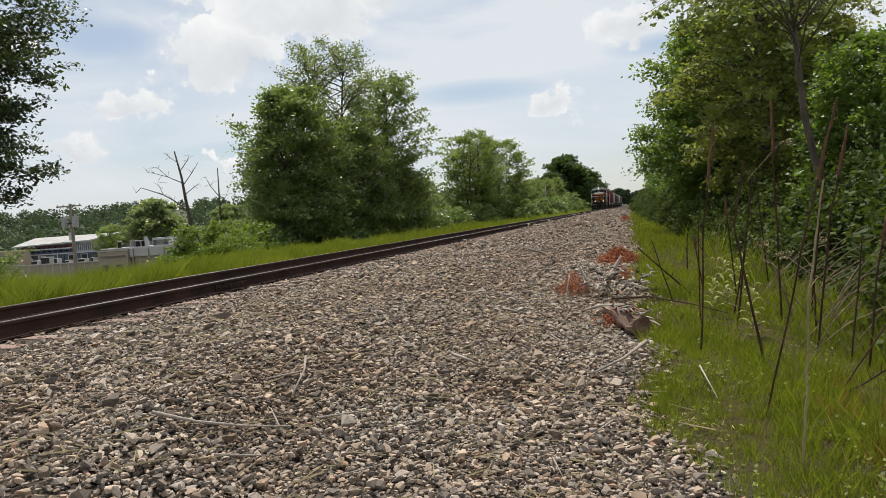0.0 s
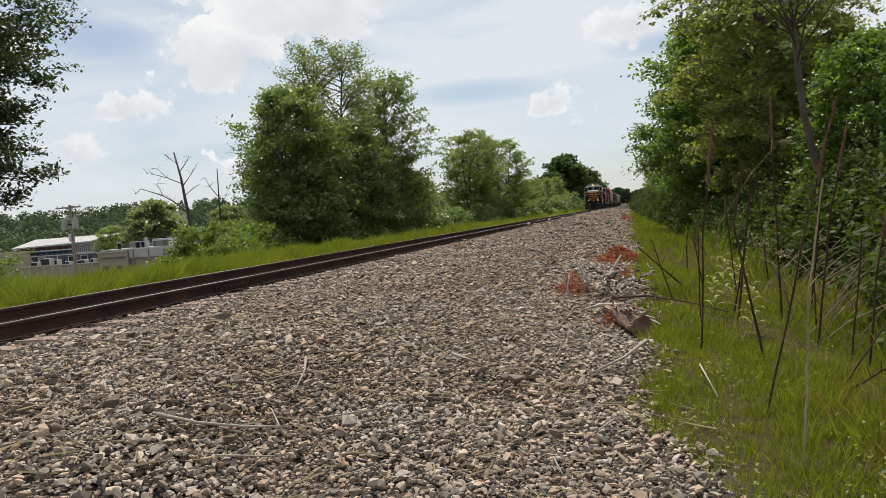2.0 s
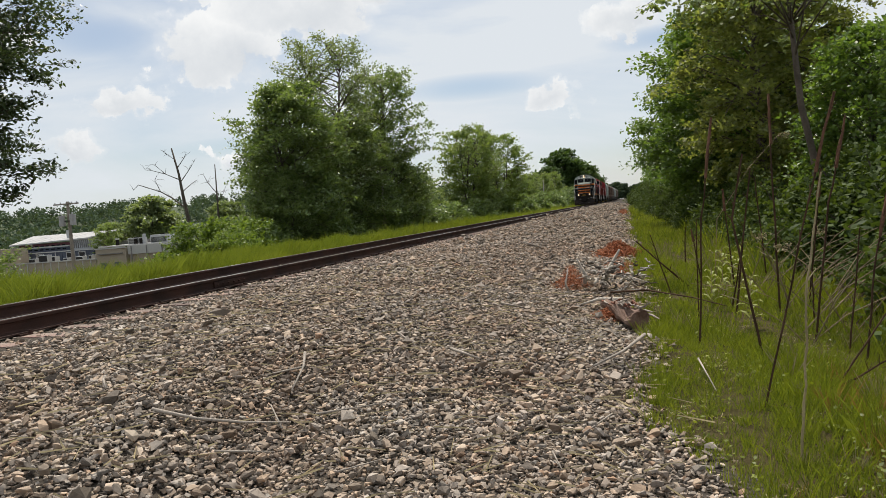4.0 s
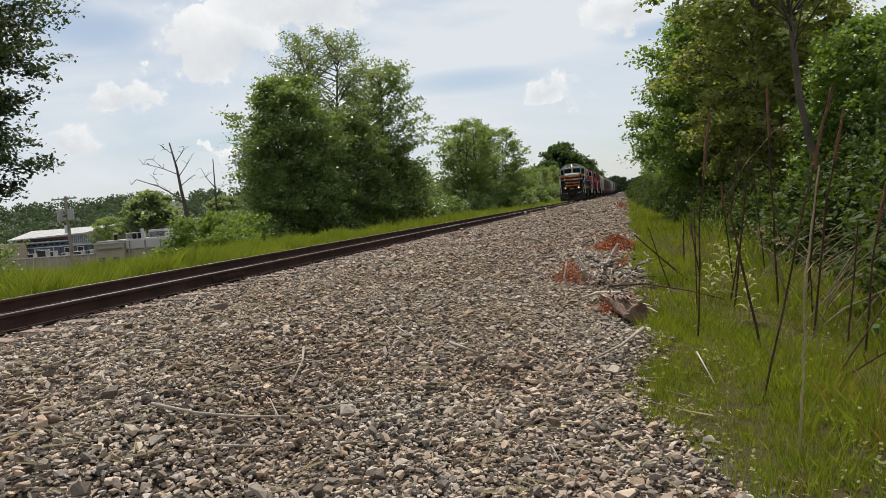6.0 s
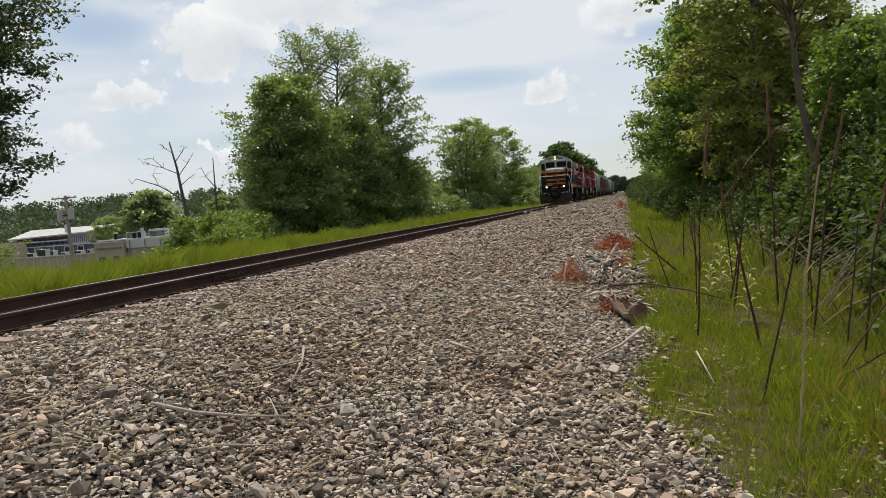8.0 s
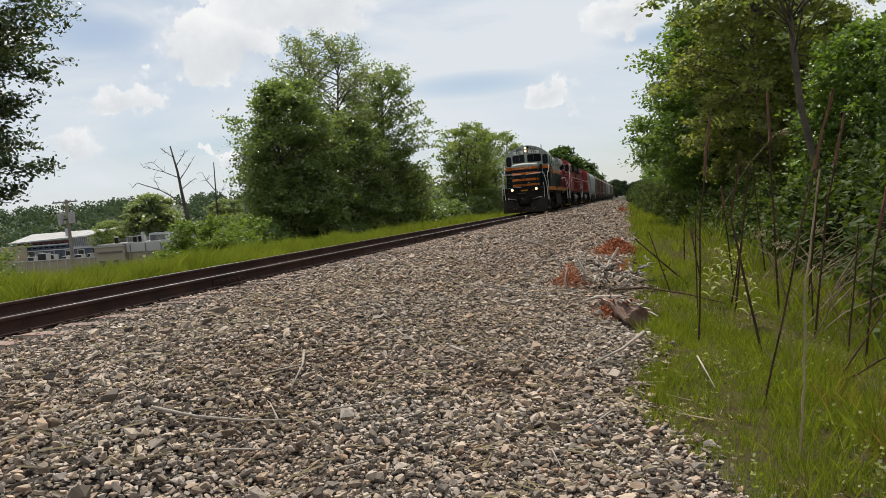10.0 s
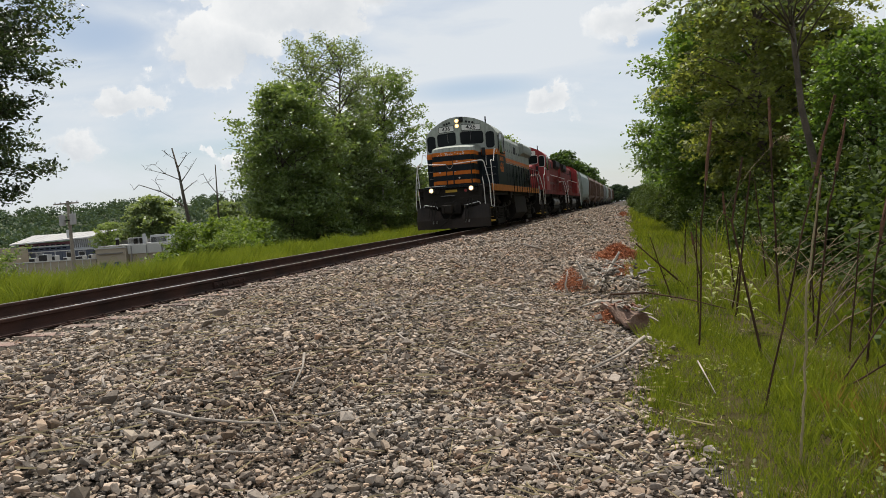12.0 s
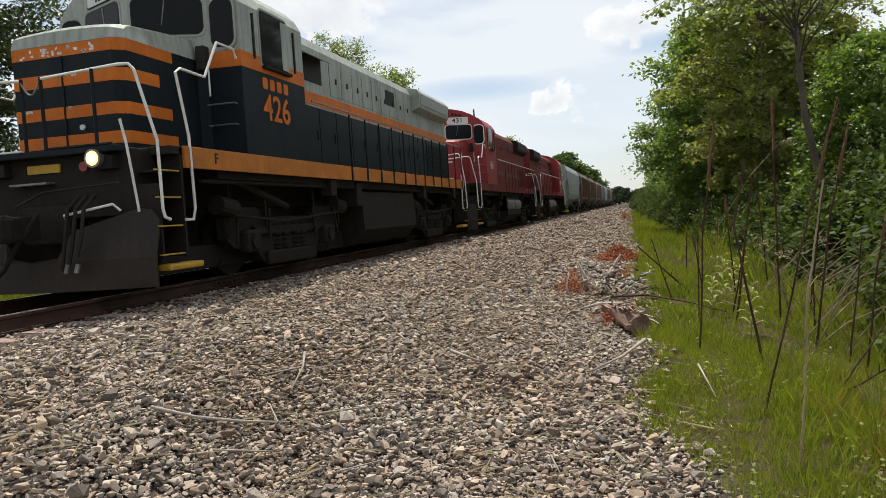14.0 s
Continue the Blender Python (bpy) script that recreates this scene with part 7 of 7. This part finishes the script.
def low_weeds():
    """Clover and plantain leaves low in the verge, thin towards the ballast."""
    g = np.random.default_rng(601)
    n = 7000
    x, y = g.uniform(0.0, 3.0, n), 2.4 + 8.0 * g.random(n) ** 1.4
    keep = np.array([verge(a, b, q) and noise.noise((a * 2.2, b * 1.8, 11)) > 0.12 for a, b, q in zip(x, y, g.random(n))], bool)
    x, y = x[keep], y[keep]
    z = np.array([land(a, b) for a, b in zip(x, y)]) + g.uniform(0.03, 0.13, len(x))
    v = leaf_cards(np.stack([x, y, z], 1), g.uniform(0.01, 0.024, len(x)), 602, 1.2, 1.5)
    tagged(new("low_weeds", bulk("low_weeds", v, np.arange(len(v)), 4, GRASS)), "clover and broad-leaved weeds low in the grass verge", "weeds", kind="stuff")
    # dead straw lying flat over bare soil
    n = 2600
    x, y = g.uniform(0.1, 2.6, n), 2.3 + 6.0 * g.random(n)
    keep = np.array([a > edge_x(b) and noise.noise((a * 1.6, b * 1.1, 7)) < -0.05 for a, b in zip(x, y)], bool)
    x, y = x[keep], y[keep]
    z = np.array([land(a, b) for a, b in zip(x, y)]) + g.uniform(0.01, 0.04, len(x))
    v = leaf_cards(np.stack([x, y, z], 1), np.full(len(x), 0.004), 603, 3.0, 20.0)
    tagged(new("dead_straw", bulk("dead_straw", v, np.arange(len(v)), 4, STRAW)), "flattened dead straw on bare soil patches", "straw", kind="stuff")


low_weeds()


# ---- what moves ----
def train_y(t):
    """Where the leading headlights stand along the track: about 10.4 m/s towards the camera."""
    return 7.24 + 10.425 * (14 - t) + float(np.interp(t, [0, 8, 10.5, 11.5, 12.5, 13, 13.5, 14], [0, 0, -0.3, -0.3, 0, 0.1, 0, 0]))


def motions():
    stops = [0, 2, 4, 6, 8, 9, 10, 10.5, 11, 11.5, 12, 12.5, 13, 13.5, 14]
    for ob, off, turn in TRAIN:
        walk(ob, [(t, pose(CX, train_y(t) + off, 0, 0, 0, turn)) for t in stops])
    for wheel, y in WHEELS:
        rows = []
        for k in range(421):
            t = k / 30
            rows.append((t, pose(0, y, WHEEL_R, math.degrees((train_y(0) - train_y(t)) / WHEEL_R))))
        walk(wheel, rows)


motions()
